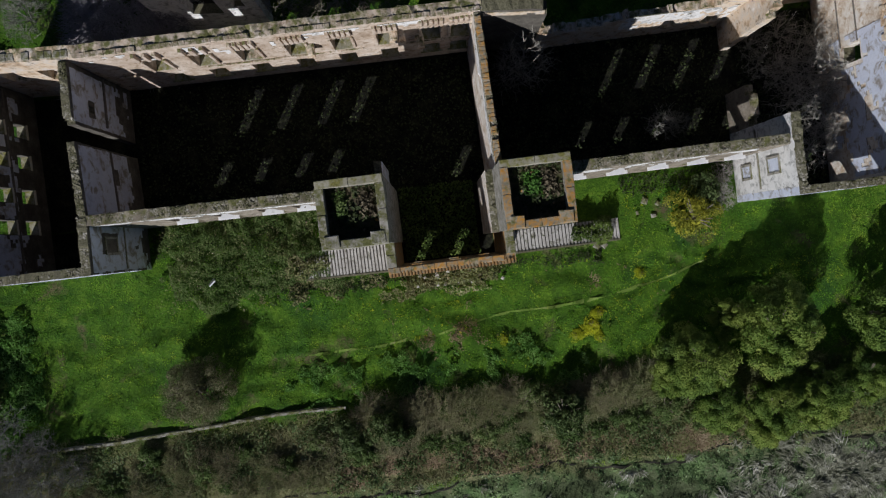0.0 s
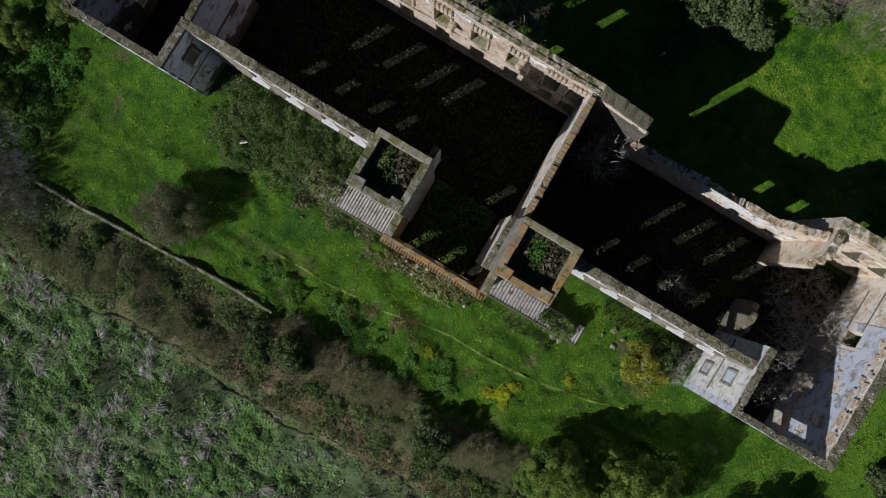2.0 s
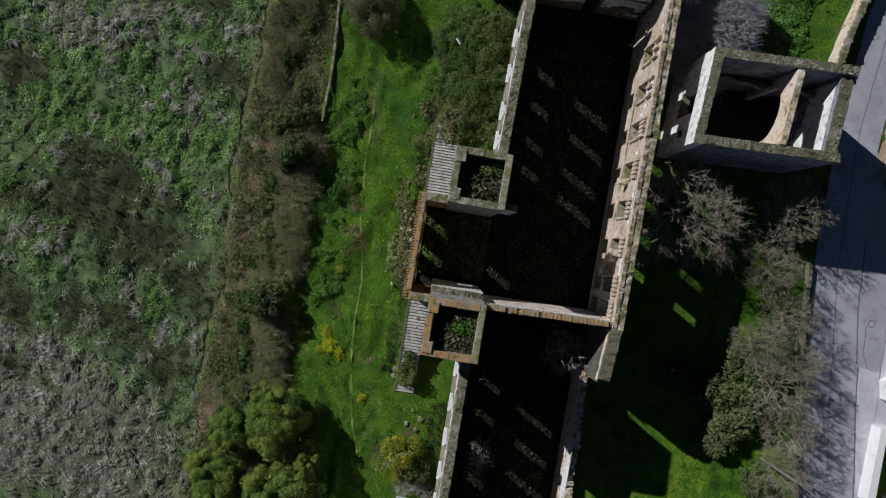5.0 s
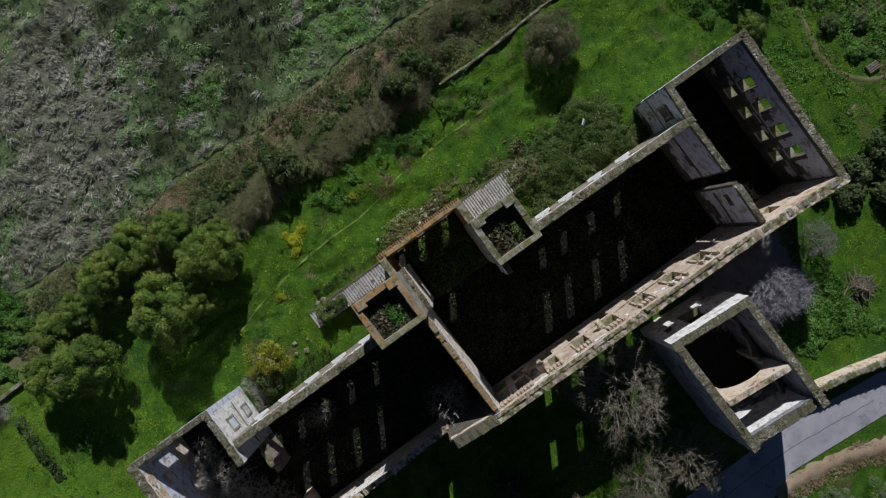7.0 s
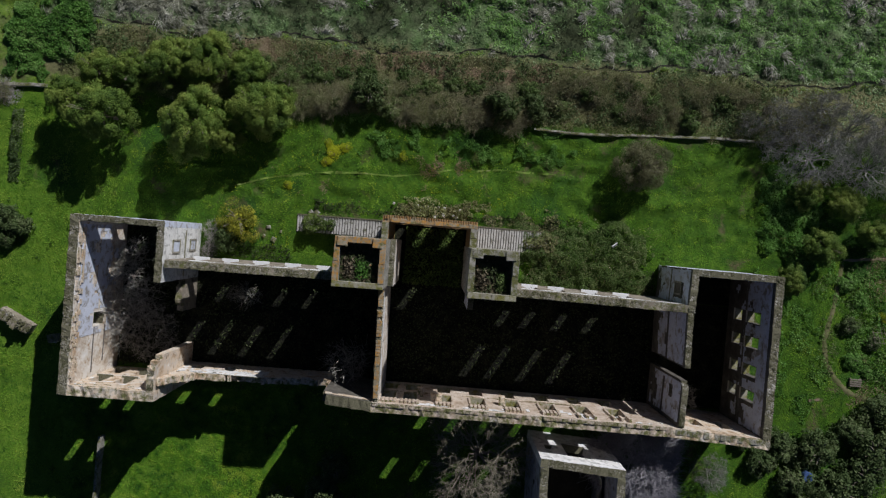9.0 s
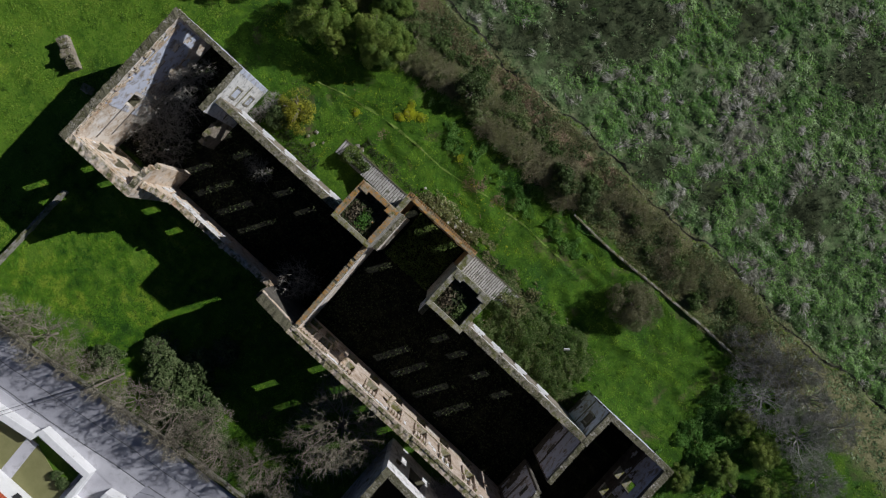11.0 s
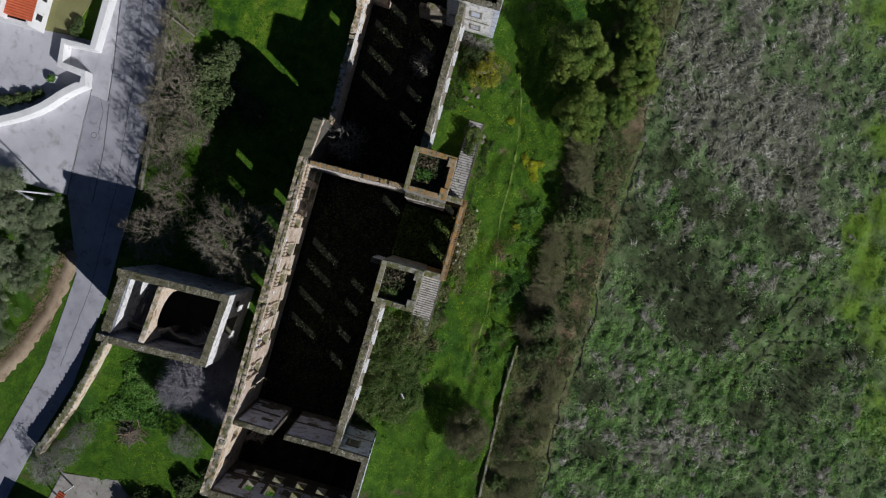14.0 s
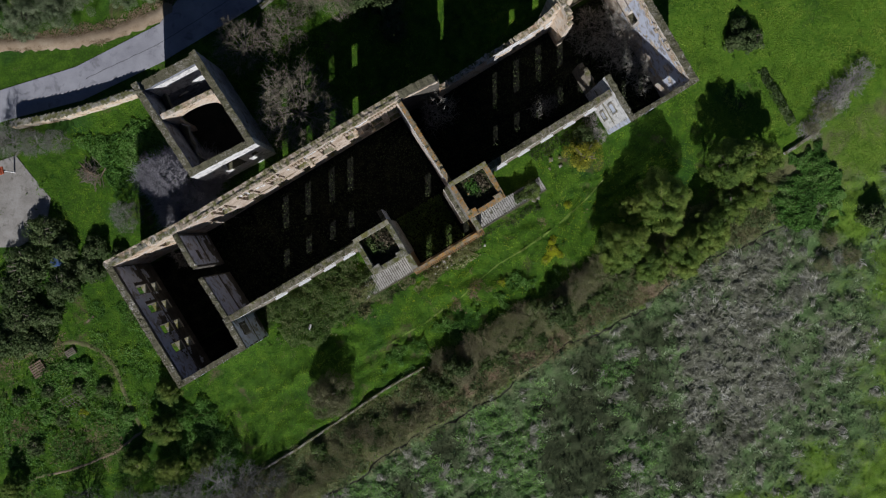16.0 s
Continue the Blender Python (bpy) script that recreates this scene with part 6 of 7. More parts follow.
blades("tan_strip", 30000, (-11, 24, -19.4, -16.2), lambda x, y, g: np.abs(y + 17.9 + 0.5 * np.sin(x * 0.4)) < 0.8 + 0.8 * noise2(x, y, 0.4, 43.0), (0.15, 0.45), (0.05, 0.12), (0.03, 0.2), M_TANGRASS, "dry reddish-brown grass along an old track", "grass", 114)
M_DEAD = leafy("bleached_dead_grass", [(0.1, (0.10, 0.105, 0.07)), (0.4, (0.22, 0.225, 0.16)), (0.7, (0.42, 0.415, 0.34)), (0.95, (0.68, 0.665, 0.61))], 0.85, 0.2, 0.6, 1.1)
tussocks("dead_grass", 26000, (-62, 62, -62, -19.6), lambda x, y, g: ((kind_of(x, y, g) == 1) & (noise2(x, y, 0.8, 31.0) > -0.18)) | ((noise2(x, y, 0.7, 33.0) + 0.4 * noise2(x, y, 0.2, 34.0) > 0.34) & (kind_of(x, y, g) < 2)), 0.16, (0.5, 1.15), 16, (0.04, 0.10), M_DEAD, "bleached tussocks of dead grass lying in swirls", 103)
M_STALK = leafy("dark_stalks", [(0.1, (0.028, 0.042, 0.018)), (0.5, (0.07, 0.092, 0.042)), (0.9, (0.165, 0.185, 0.10))], 0.85, 0.2, 0.8, 0.8)
blades("dark_stalks", 40000, (-62, 62, -62, -19), lambda x, y, g: (kind_of(x, y, g) == 2), (0.15, 0.5), (0.03, 0.09), (0.08, 0.4), M_STALK, "dark dry stalks standing in the field", "grass", 107, 0.5)
blades("field_edge", 5000, (-60, 46, -20.2, -18.2), lambda x, y, g: (np.abs(y - edge_line(x) - 0.35) < 0.22) & (noise2(x, y, 0.3, 51.0) > -0.1), (0.1, 0.25), (0.05, 0.12), (0.05, 0.2), M_PASTURE, "rank green grass along the field edge", "grass", 108)


def ditch():
    """The narrow drain along the field edge: a flat ribbon, the ditch's shadow in its dark colour."""
    v, f = [], []
    xs = np.arange(-58, 40, 0.35)
    for k, x in enumerate(xs):
        y = drain_line(x)
        w = max(0.02, 0.08 + 0.16 * noise.noise(Vector((x * 0.7, 5, 22))))
        v += [(x, y - w, swell(x, y - w) + 0.04), (x, y + w, swell(x, y + w) + 0.04)]
    f = [(2 * k, 2 * k + 2, 2 * k + 3, 2 * k + 1) for k in range(len(xs) - 1)]
    return put("field_drain", mesh_of("field_drain", v, f, M_SHADE_EARTH), None, "narrow dark drain along the field edge", "ditch", "", "structure")


ditch()


M_RUT = surface("rut_shadow_turf", [(0.3, (0.014, 0.022, 0.009)), (0.5, (0.035, 0.05, 0.02)), (0.7, (0.09, 0.12, 0.045))], 4, 0.7)


def wheel_ruts():
    """Wheel tracks through the field: narrow strips of soil, the ruts' shadow in their dark colour."""
    for n, ((ax, ay), (bx, by)) in enumerate(RUTS):
        v, f = [], []
        k = int(math.dist((ax, ay), (bx, by)) / 0.3)
        d = Vector((bx - ax, by - ay)).normalized()
        for i in range(k + 1):
            t = i / k
            off = 0.3 * noise.noise(Vector((i * 0.25, n * 3.0, 7)))
            x, y = ax + (bx - ax) * t - d.y * off, ay + (by - ay) * t + d.x * off
            w = max(0.01, 0.10 + 0.2 * noise.noise(Vector((i * 0.5, n, 3)))) * (0.2 if i in (0, k) else 1)
            v += [(x + d.y * w, y - d.x * w, swell(x + d.y * w, y - d.x * w) + 0.05), (x - d.y * w, y + d.x * w, swell(x - d.y * w, y + d.x * w) + 0.05)]
        f = [(2 * i, 2 * i + 2, 2 * i + 3, 2 * i + 1) for i in range(k)]
        put("wheel_rut", mesh_of("wheel_rut", v, f, M_RUT), None, "dark wheel rut pressed into the field grass", "track", "", "structure")


wheel_ruts()
blades("scrub_litter", 30000, (-40, 40, -19.5, -12.6), lambda x, y, g: (g.uniform(0, 1, len(x)) < np.where(x > -9.5, 0.75, 0.45)) & (noise2(x, y, 0.6, 52.0) + 0.5 * noise2(x, y, 1.5, 53.0) > -0.12), (0.2, 0.6), (0.02, 0.06), (0.05, 0.4), M_SCRUB, "brown tangle of stalks along the garden edge", "scrub", 104, 0.2, 4)
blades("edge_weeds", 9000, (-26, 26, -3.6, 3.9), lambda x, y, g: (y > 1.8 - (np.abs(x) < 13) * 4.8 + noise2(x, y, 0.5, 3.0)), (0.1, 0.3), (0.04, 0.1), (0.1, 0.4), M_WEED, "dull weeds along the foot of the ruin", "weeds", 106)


def floor_weeds(name, n, box, seed, material=M_WEED):
    g = np.random.default_rng(seed)
    p = np.c_[g.uniform(box[0], box[1], n), g.uniform(box[2], box[3], n), g.uniform(0.0, 0.35, n)]
    return put(name, leaf_cloud(name, p, np.tile((0, 0, 1.0), (n, 1)), (0.06, 0.17), material, g), None, "dull weeds and litter on the roofless floor", "weeds", "", "stuff")


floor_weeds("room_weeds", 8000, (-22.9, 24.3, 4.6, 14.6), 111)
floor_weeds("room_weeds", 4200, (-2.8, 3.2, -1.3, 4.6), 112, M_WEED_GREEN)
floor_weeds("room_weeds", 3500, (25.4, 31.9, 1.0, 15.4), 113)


def thicket(name, box, high, n, leaf, material, label, category, seed, bump=0.45, gap=None):
    """A mounded tangle over a rectangle: leaves on a lumpy surface, dense and uneven."""
    g = np.random.default_rng(seed)
    x0, x1, y0, y1 = box
    p = np.c_[g.uniform(x0, x1, n), g.uniform(y0, y1, n)]
    u, v = (p[:, 0] - x0) / (x1 - x0), (p[:, 1] - y0) / (y1 - y0)
    edge = np.clip(np.minimum(np.minimum(u, 1 - u) * 7, np.minimum(v, 1 - v) * 4) - 0.35 + noise2(p[:, 0], p[:, 1], 0.3, seed) * 1.3 + noise2(p[:, 0], p[:, 1], 1.2, seed) * 0.6, 0, 1)
    lump = 0.62 + bump * noise2(p[:, 0], p[:, 1], 0.8, seed + 2) + 0.5 * bump * noise2(p[:, 0], p[:, 1], 2.1, seed + 5)
    z = high * edge**0.6 * lump * g.uniform(0.7, 1.05, n)
    ok = edge > 0.06
    if gap is not None:
        ok &= noise2(p[:, 0], p[:, 1], 0.4, seed + 9) + 0.5 * noise2(p[:, 0], p[:, 1], 1.1, seed + 11) > gap
    q = np.c_[p, np.maximum(z, 0.02)][ok]
    return put(name, leaf_cloud(name, q, np.tile((0, 0, 0.7), (len(q), 1)), leaf, material, g, 0.7), None, label, category, "", "stuff")


thicket("bramble_thicket", (-23.0, -7.9, -3.6, 5.0), 1.9, 62000, (0.035, 0.09), M_BRAMBLE, "dense bramble thicket against the south front", "brambles", 121)
thicket("bramble_canes", (-23.0, -7.9, -4.2, 5.0), 2.0, 3000, (0.03, 0.09), M_SCRUB, "dry brown canes over the bramble thicket", "brambles", 143)
thicket("bramble_thicket", (-12.6, -7.6, -1.8, 0.6), 2.0, 2600, (0.06, 0.14), M_SCRUB, "dry brambles over the stair", "brambles", 122)
thicket("bramble_thicket", (9.9, 14.3, -2.0, 0.6), 2.2, 7000, (0.04, 0.10), M_WEED_GREEN, "dark ivy over the lower stair", "ivy", 123)
thicket("nettle_bed", (-15, 11, -13.4, -8.2), 0.55, 32000, (0.05, 0.11), M_LEAF_GREEN, "lush green nettle bed below the meadow", "nettles", 141, 1.0, 0.03)
thicket("dry_weeds", (-16, 6.5, -4.6, -1.9), 0.45, 9000, (0.05, 0.14), M_SCRUB, "dull dry weeds before the stair and front", "weeds", 142, 0.9, -0.12)
thicket("stone_heap_weeds", (-3.4, 5.0, -3.9, -2.2), 0.5, 2600, (0.06, 0.17), M_SCRUB, "dry weeds over fallen stones before the front", "weeds", 124)
thicket("green_thicket", (36.6, 46.2, -23.5, -12.8), 1.0, 34000, (0.06, 0.13), M_LEAF_GREEN, "bright green bramble mound in the meadow", "brambles", 125)
thicket("hedge_strip", (43.4, 44.6, -11.2, -2.6), 0.8, 2200, (0.06, 0.13), M_LEAF_IVY, "thin dark hedge across the eastern meadow", "hedge", 144)
thicket("garden_greens", (-59, -42.5, -3, 13.5), 0.55, 26000, (0.05, 0.13), M_LEAF_GREEN, "unkempt greens of the kitchen garden", "vegetables", 126, 0.9, -0.12)
thicket("garden_weeds", (-60, -39.5, -8, 18), 0.5, 16000, (0.05, 0.13), M_BRAMBLE, "rank dull weeds overgrowing the kitchen garden", "weeds", 129, 0.9, -0.02)
thicket("garden_weeds", (-42.5, -33.0, -2, 16), 0.35, 15000, (0.05, 0.12), M_LEAF_GREEN, "rank green weeds beside the western gable", "weeds", 130, 0.9, 0.0)
thicket("west_thicket", (-40, -33.0, -14, 2.0), 0.9, 22000, (0.06, 0.13), M_LEAF_GREEN, "lush weeds beside the western gable", "weeds", 127, 0.8)
thicket("north_weeds", (-31, -20.5, 22.5, 33), 0.5, 16000, (0.06, 0.14), M_LEAF_GREEN, "lush green weeds behind the chapel", "weeds", 128, 0.8)

# fallen stones before the front
for k in range(26):
    me = Pile().add(*stone(0, 0, 0.0, random.uniform(0.08, 0.2))).mesh("fallen_stone", M_STEP if k % 3 else M_WHITE)
    ob = put("fallen_stone", me, None, "pale fallen stone lying in the weeds", "stone", "fallen stones")
    ob.location = (random.uniform(-3, 4.8), random.uniform(-3.6, -2.5), 0.12 + random.uniform(0, 0.15))
for x, y, r in ((17.5, -0.1, 0.22), (16.9, 1.2, 0.25), (17.9, 0.9, 0.18), (13.2, -1.9, 0.3), (16.2, 0.3, 0.15), (12.6, -2.0, 0.28)):
    ob = put("loose_stone", Pile().add(*stone(0, 0, 0, r)).mesh("loose_stone", M_GREYSTONE), None, "pale loose stone on the grass", "stone", "loose stones")
    ob.location = (x, y, swell(x, y) + 0.08)


def fallen_wall(a, b, thick, high, label, seed):
    """A ragged length of fallen masonry with loose stones on and about it."""
    def top(t):
        return high * (0.75 + 0.5 * noise.noise(Vector((t * 1.1, seed, 3))) + 0.25 * noise.noise(Vector((t * 3.1, seed, 5))))

    cx, cy = (a[0] + b[0]) / 2, (a[1] + b[1]) / 2
    root = empty("masonry_block", (cx, cy, 0), label, "masonry")
    la, lb = (a[0] - cx, a[1] - cy), (b[0] - cx, b[1] - cy)
    put("core", wall_mesh("core", la, lb, thick, top, [], M_RUBBLE, step=0.25, rough=0.1, crest=0.15), root)
    tagged(put("loose_rubble", crest_mesh("loose_rubble", la, lb, thick, lambda t: max(0.1, top(t) - 0.05), M_CREST, 60, (0.06, 0.16)), root), kind="stuff")


fallen_wall((40.6, 12.0), (43.9, 10.4), 1.1, 1.3, "fallen length of rubble wall in the meadow", 3)
fallen_wall((38.1, 12.7), (39.1, 12.9), 0.8, 0.8, "fallen block of masonry beside the gable", 6)
fallen_wall((-25.2, 26.3), (-24.2, 26.5), 0.6, 0.5, "reddish lump of masonry in the grass", 9)

# white marker on the brambles
mk = put("white_board", mesh_of("white_board", *cuboid(-0.32, 0.32, -0.06, 0.06, 0, 0.5, 0.02), M_POST), None, "small white board standing in the brambles", "sign")
mk.location, mk.rotation_euler = (-18.3, -1.0, 0.9), (0.5, 0, 0.7)

# ---- yard and kitchen garden to the west ----
M_YARD = surface("worn_yard_concrete", [(0.25, (0.20, 0.185, 0.165)), (0.5, (0.33, 0.31, 0.285)), (0.75, (0.46, 0.44, 0.42))], 8, 0.5, (0.16, 0.15, 0.12), (0.56, 0.7), bump=0.3, dist=0.02)
strip("yard", [(-39.7, 25.2), (-37.1, 28.2), (-37.6, 31.5), (-38, 34.7)], [(-43.5, 25.2), (-48.5, 28), (-47, 31.5), (-44, 36)], 0.05, M_YARD, "worn grey concrete yard of a house", "yard")
house = empty("house", (-47.2, 34.6, 0), "low white flat-roofed house beside the yard", "house")
for nm, q in (("wall", (-4, 4, -3, -2.75)), ("wall", (-4, 4, 2.75, 3)), ("wall", (-4, -3.75, -2.75, 2.75)), ("wall", (3.75, 4, -2.75, 2.75))):
    put(nm, mesh_of(nm, *cuboid(*q, -0.2, 3.1, 0.03), M_RENDER), house)
put("roof", mesh_of("roof", *cuboid(-3.74, 3.74, -2.74, 2.74, 2.6, 2.8), M_CONC), house, "flat pale roof terrace")
house.rotation_euler.z = -0.2
canopy = empty("tiled_canopy", (-40.2, 33.3, 0), "small red tiled canopy over a gate", "canopy")
for x in (-1.1, 1.1):
    put("post", Pile().add(*tube((x, 0, -0.1), (x, 0, 2.3), 0.1, 0.1, 8)).mesh("post", M_RENDER), canopy)
for k in range(9):
    place("roof_tile", barrel("roof_tile", 0.9, 0.14, M_ROOF), canopy, (-1.12 + 0.28 * k, -0.45, 2.32 + 0.01 * (k % 2)), 0.0, 0.12)
put("beam", mesh_of("beam", *cuboid(-1.3, 1.3, -0.12, 0.12, 2.2, 2.33, 0.01), M_RENDER), canopy)
canopy.rotation_euler.z = 2.9
M_WOOD = surface("grey_timber", [(0.3, (0.16, 0.11, 0.075)), (0.7, (0.34, 0.26, 0.19))], 14, 1.5)
pile_root = empty("brush_pile", (-31.2, 28.2, 0), "heap of cut branches on the grass", "wood pile")
g = np.random.default_rng(5)
for k in range(90):
    a, r = g.uniform(0, 6.28), g.uniform(0, 1.5)
    p = Vector((r * math.cos(a), r * math.sin(a), g.uniform(0.05, 1.0 - 0.55 * r)))
    d = Vector((*g.normal(0, 1, 2), g.normal(0, 0.25))).normalized() * float(g.uniform(0.5, 1.1))
    if k < 12:
        put("branch", Pile().add(*tube(p - d, p + d, 0.06, 0.03, 5)).mesh("branch", M_WOOD), pile_root)
    else:
        put("branch", Pile().add(*tube(p - d, p + d, 0.035, 0.02, 4)).mesh("branch", M_BARK), pile_root)
pallet = empty("wooden_pallet", (-49.2, 11.4, 0.05), "grey wooden pallet lying in the garden", "pallet")
for k in range(6):
    place("board", slab_mesh("board", 1.7, 0.18, 0.05, M_WOOD, 0.01, 0.005), pallet, (0, -0.75 + 0.3 * k, 0.14))
for x in (-0.75, 0, 0.75):
    place("bearer", slab_mesh("bearer", 0.1, 1.75, 0.14, M_WOOD, 0.01, 0.005), pallet, (x, 0, 0))
plank = put("plank", slab_mesh("plank", 2.2, 0.25, 0.06, M_WOOD, 0.01, 0.005), None, "reddish plank lying on the grass", "plank")
plank.location, plank.rotation_euler.z = (-41.2, 13.2, 0.05), 0.2
M_BLUE = surface("blue_plastic", [(0.3, (0.05, 0.09, 0.22)), (0.7, (0.08, 0.14, 0.3))], 10, 2, rough=0.45, bump=0.1)
barrel_ob = empty("water_barrel", (-40.0, 21.0, 0), "blue plastic water barrel by the bushes", "barrel")
put("drum", Pile().add(*tube((0, 0, 0), (0, 0, 1.5), 0.5, 0.5, 16)).mesh("drum", M_BLUE), barrel_ob)
put("lid", Pile().add(*tube((0, 0, 1.5), (0, 0, 1.56), 0.53, 0.5, 16)).mesh("lid", M_BLUE), barrel_ob)
def bank(name, pts, width, high, material, label, seed):
    """An uneven ridge of earth along a line."""
    g = np.random.default_rng(seed)
    v, f = [], []
    line = dense(pts, 0.5)
    for k, (x, y) in enumerate(line):
        a, b = line[max(k - 1, 0)], line[min(k + 1, len(line) - 1)]
        d = Vector((b[0] - a[0], b[1] - a[1])).normalized()
        w = width * (0.75 + 0.5 * float(g.uniform())) * (1 if 0 < k < len(line) - 1 else 0.2)
        for t, h in ((-1, -0.15), (-0.45, 0.7), (0.1, 1.0), (0.55, 0.55), (1, -0.15)):
            v.append((x - d.y * w * t, y + d.x * w * t, high * h * float(g.uniform(0.7, 1.1)) + swell(x, y)))
    for k in range(len(line) - 1):
        f += [(5 * k + j, 5 * k + 5 + j, 5 * k + 6 + j, 5 * k + 1 + j) for j in range(4)]
    me = mesh_of(name, v, f, material)
    me.shade_smooth()
    return put(name, me, None, label, "bank", "", "structure")


M_TURFBANK = surface("turfy_earth", [(0.3, (0.06, 0.08, 0.02)), (0.5, (0.14, 0.14, 0.06)), (0.7, (0.26, 0.23, 0.13))], 5, 0.8)
bank("garden_bank", [(-49.5, 13.6), (-46.6, 13.0), (-44.3, 12.3), (-42.6, 10.9), (-41.5, 9.1), (-41.2, 6.9), (-42.0, 3.0), (-42.5, -1.5)], 0.28, 0.07, M_TURFBANK, "low turfy bank round the kitchen garden", 3)
bank("garden_trail", [(-58, 0.4), (-55.9, 0.1), (-53, -0.9), (-50.5, -1.5), (-46.5, -2.0), (-42.5, -1.5)], 0.16, 0.05, M_EARTH, "thin bare trail at the garden's edge", 6)
blades("garden_dry_grass", 9000, (-58, -40, -4, 18), lambda x, y, g: patches(x, y, [(-49.5, 14.3, 2.2), (-53, 14.6, 2.4), (-47.2, 0.0, 2.6), (-51.4, 1.6, 2.2), (-47.4, 12.4, 1.8), (-45.5, 12.4, 1.2), (-48.5, 1.0, 1.2), (-55, 6, 2)]) + 0.6 * noise2(x, y, 0.8, 47.0) + g.normal(0, 0.12, len(x)) > 0.5, (0.1, 0.35), (0.03, 0.08), (0.03, 0.12), M_TANGRASS, "dry tan grass and straw in the kitchen garden", "grass", 115)
for k, (x, y, r) in enumerate([(-46.2, 6.8, 0.5), (-44.2, 8.8, 0.55), (-43.6, 5.2, 0.6), (-44.6, 2.6, 0.5), (-49.6, 8.4, 0.5), (-51.4, 6.0, 0.6), (-53.0, 9.4, 0.55), (-45.8, 9.9, 0.4), (-50.0, 4.6, 0.45), (-43.0, 0.8, 0.6), (-54.5, 3.4, 0.6)]):
    grow("garden_shrub", GREENBUSH if k % 2 else DARKBUSH, k, (x, y), r, r * 0.8, "low leafy shrub in the kitchen garden", "bush", "garden shrubs")
trellis = empty("bean_trellis", (-47.3, 5.9, 0), "rough trellis of sticks with withered vines", "trellis")
for k in range(7):
    put("stick", Pile().add(*tube((-1.2 + 0.4 * k, -0.9, 0), (-1.2 + 0.4 * k + random.uniform(-0.1, 0.1), 0.9, 0.9), 0.025, 0.02, 5)).mesh("stick", M_BARK), trellis)
for k in range(4):
    put("crossbar", Pile().add(*tube((-1.4, -0.7 + 0.5 * k, 0.1 + 0.25 * k), (1.4, -0.7 + 0.5 * k, 0.12 + 0.25 * k), 0.025, 0.02, 5)).mesh("crossbar", M_BARK), trellis)
crate = empty("wooden_crate", (-44.7, 11.1, 0.05), "dark slatted wooden crate lying in the garden", "crate")
for k in range(4):
    place("slat", slab_mesh("slat", 1.2, 0.14, 0.04, M_BARK, 0.01, 0.005), crate, (0, -0.33 + 0.22 * k, 0.3))
for x in (-0.55, 0.55):
    place("batten", slab_mesh("batten", 0.08, 0.85, 0.3, M_BARK, 0.01, 0.005), crate, (x, 0, 0))
grow("yellow_flower_clump", YELLOW, 0, (-47.2, 4.1), 0.45, 0.4, "low clump of yellow flowers in the kitchen garden", "flowers", "flower clumps")
bank("earth_bank", [(-12.6, 40.4), (-14.7, 40.2), (-20.2, 41.1), (-25, 42.8), (-30, 45.4), (-36, 48.6)], 0.9, 0.28, M_EARTH, "pale bare earth bank above the road", 4)
blades("bank_grass", 9000, (-37, -11.5, 39.6, 49.5), lambda x, y, g: np.abs(y - np.interp(-x, (12.6, 14.7, 20.2, 25, 30, 36), (40.4, 40.2, 41.1, 42.8, 45.4, 48.6)) - 0.5) < 1.1 + 0.8 * noise2(x, y, 0.5, 61.0), (0.15, 0.4), (0.04, 0.1), (0.05, 0.25), M_TANGRASS, "dry tan grass over the roadside bank", "grass", 119)
for x, y in ((6.3, 42.3), (5.6, 42.2), (1.0, 41.5)):
    cv = empty("manhole_cover", (x, y, 0.031), "round iron manhole cover in the road", "manhole cover", "manhole covers")
    put("frame_ring", Pile().add(*tube((0, 0, 0), (0, 0, 0.012), 0.36, 0.35, 16)).mesh("frame_ring", M_SCAR), cv)
    put("plate", Pile().add(*tube((0, 0, 0.004), (0, 0, 0.02), 0.29, 0.28, 16)).mesh("plate", M_ROAD), cv)


# docks, thistles and flower heads in the meadow


def clumps(name, n, box, keep, radius, high, per, leaf, material, label, category, seed):
    g = np.random.default_rng(seed)
    p = np.c_[g.uniform(box[0], box[1], n), g.uniform(box[2], box[3], n)]
    p = p[mask_out(p)]
    p = p[keep(p[:, 0], p[:, 1], g)]
    r = g.uniform(*radius, len(p))
    c = np.repeat(np.c_[p, heights(p[:, 0], p[:, 1])], per, axis=0)
    d = g.normal(0, 0.45, (len(c), 2)) * np.repeat(r, per)[:, None]
    q = c + np.c_[d, np.abs(g.normal(0, 0.5, len(c))) * high]
    return put(name, leaf_cloud(name, q, np.tile((0, 0, 0.8), (len(q), 1)), leaf, material, g, 0.6), None, label, category, "", "stuff")


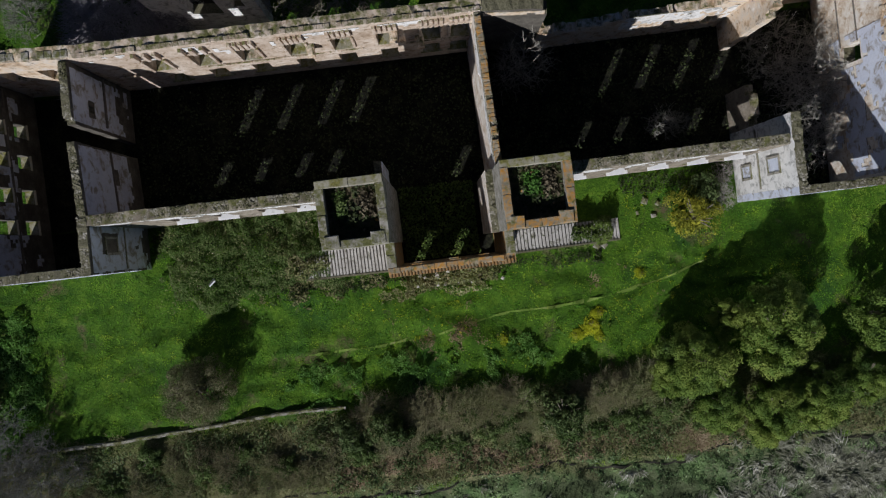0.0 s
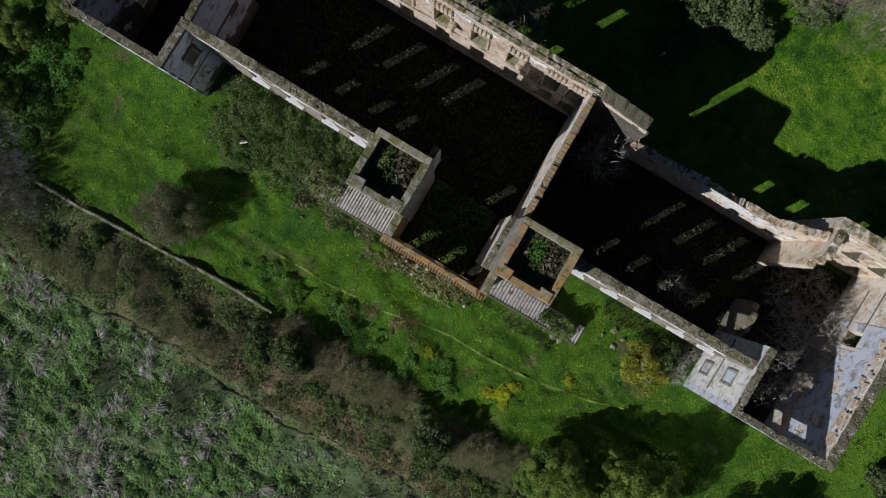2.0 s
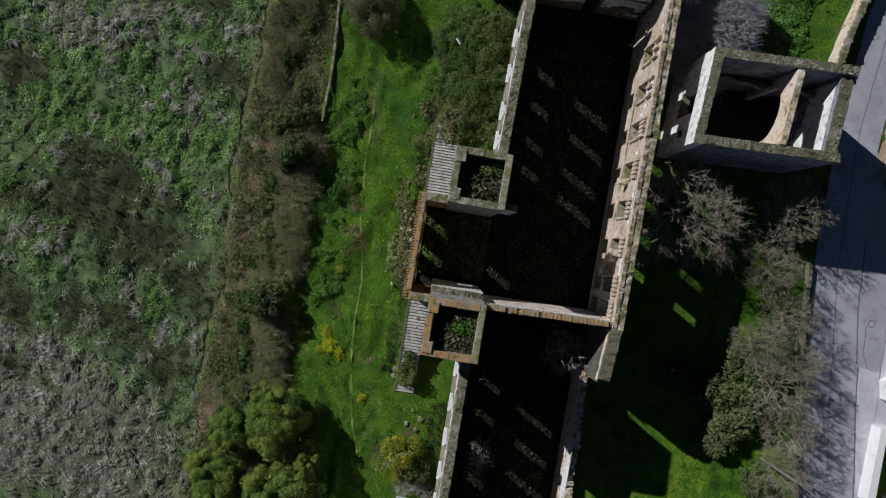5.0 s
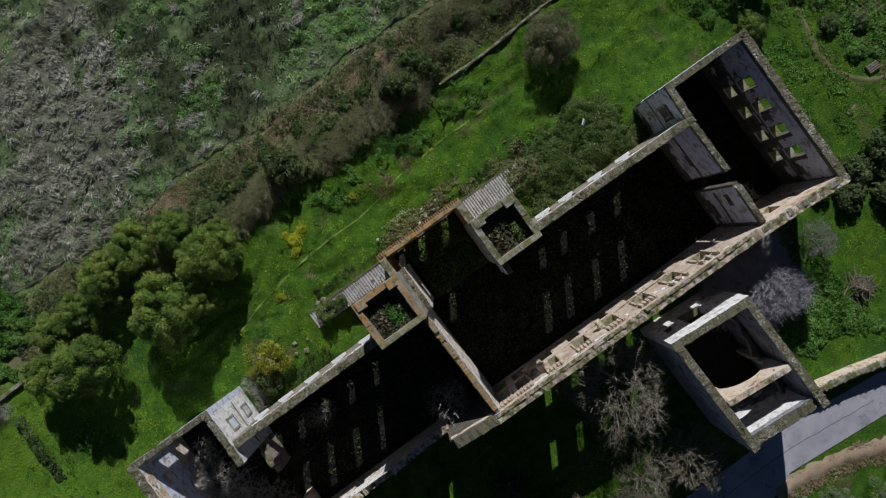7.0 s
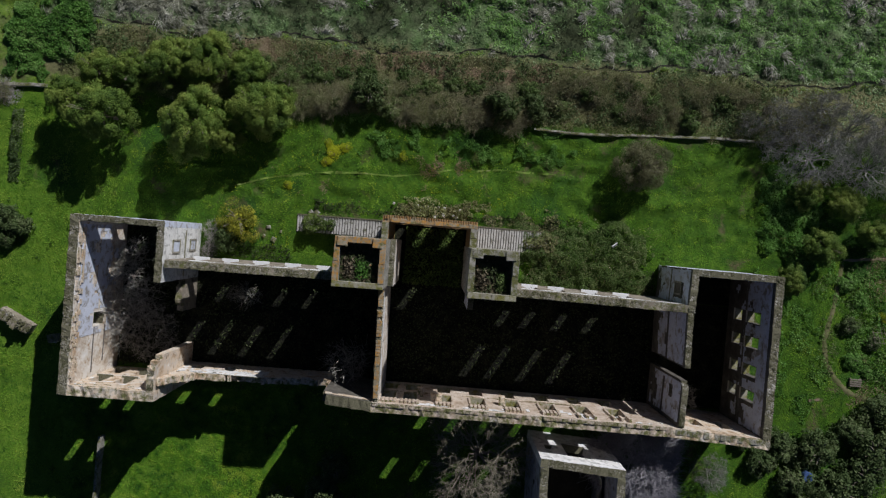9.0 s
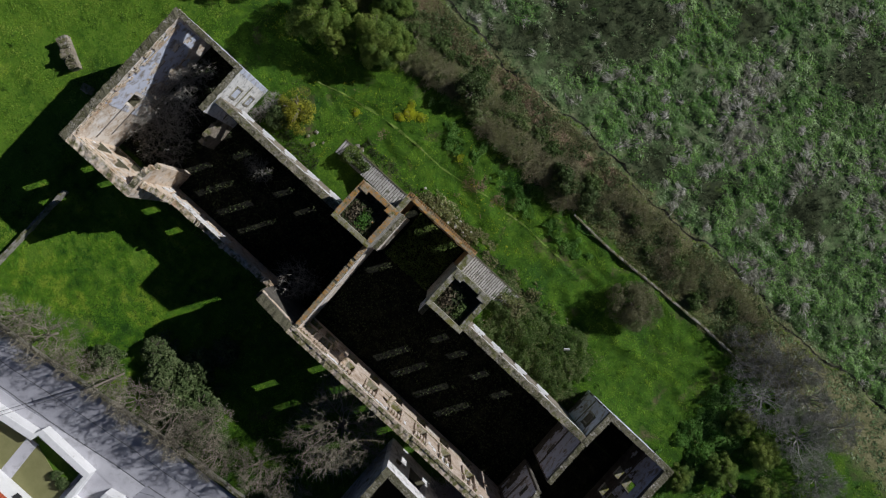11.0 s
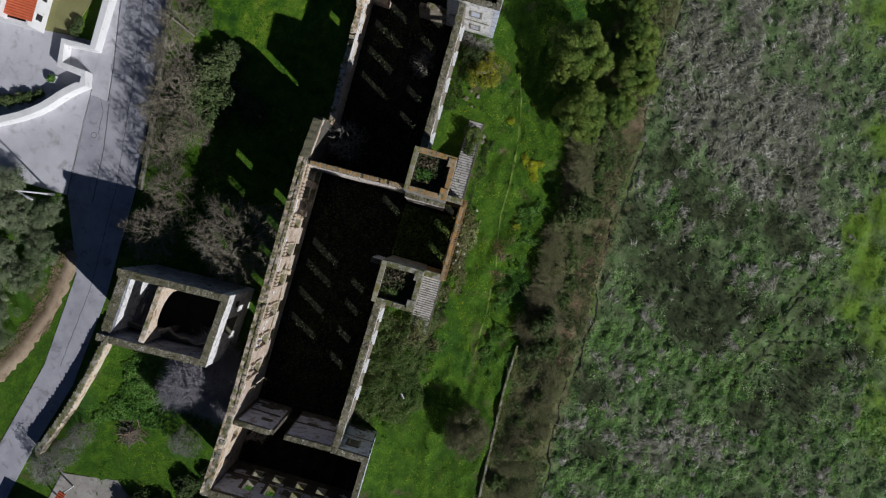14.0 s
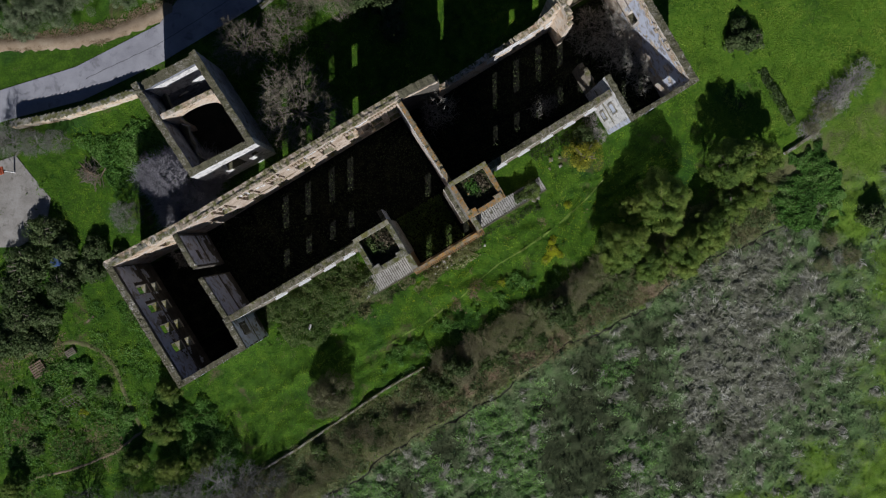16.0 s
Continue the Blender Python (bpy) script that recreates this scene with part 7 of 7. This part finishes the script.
M_DOCK = leafy("dark_dock_leaves", [(0.1, (0.03, 0.075, 0.010)), (0.5, (0.06, 0.13, 0.016)), (0.9, (0.11, 0.2, 0.03))])
clumps("dock_clumps", 900, (-60, 60, -12.5, 34), lambda x, y, g: noise2(x, y, 0.15, 21.0) + g.normal(0, 0.12, len(x)) > 0.12, (0.15, 0.6), 0.25, 14, (0.06, 0.13), M_DOCK, "dark leafy weed clumps in the meadow", "weeds", 131)
clumps("yellow_flowers", 1500, (-8, 30, -11, 2), lambda x, y, g: noise2(x, y, 0.25, 23.0) + g.normal(0, 0.12, len(x)) > 0.16, (0.1, 0.3), 0.15, 5, (0.03, 0.07), M_LEAF_YELLOW, "small yellow flowers scattered in the meadow", "flowers", 132)
clumps("scrub_greens", 1600, (-34, 40, -19.0, -13.2), lambda x, y, g: noise2(x, y, 0.25, 25.0) > -0.08, (0.3, 0.8), 0.6, 30, (0.06, 0.14), M_LEAF_IVY, "green briars among the brown scrub", "briars", 133)

# trodden path over the meadow
PATH_AT = [(-11.5, -7.9), (-6, -7.9), (-1, -7.5), (4, -6.5), (11, -6.3), (15, -5.8), (18.4, -5.0), (22, -3.9)]


M_TROD = surface("trodden_turf", [(0.3, (0.08, 0.16, 0.02)), (0.5, (0.16, 0.24, 0.045)), (0.7, (0.30, 0.31, 0.13))], 5, 0.7)


def footpath():
    v, f = [], []
    n = 90
    xs = np.linspace(-11.5, 22, n)
    for k, x in enumerate(xs):
        y = float(np.interp(x, [a for a, _ in PATH_AT], [b for _, b in PATH_AT])) + 0.04 * math.sin(x * 1.3)
        w = max(0.015, 0.09 + 0.22 * noise.noise(Vector((x * 0.5, 2, 9)))) * (1 if 1 < k < n - 2 else 0.2)
        for s in (-1, 1):
            v.append((float(x), y + s * w, swell(x, y + s * w) + 0.025))
    for k in range(n - 1):
        f.append((2 * k, 2 * k + 2, 2 * k + 3, 2 * k + 1))
    me = mesh_of("footpath", v, f, M_TROD)
    return put("footpath", me, None, "narrow trodden path of bare earth through the meadow", "path", "", "structure")


footpath()
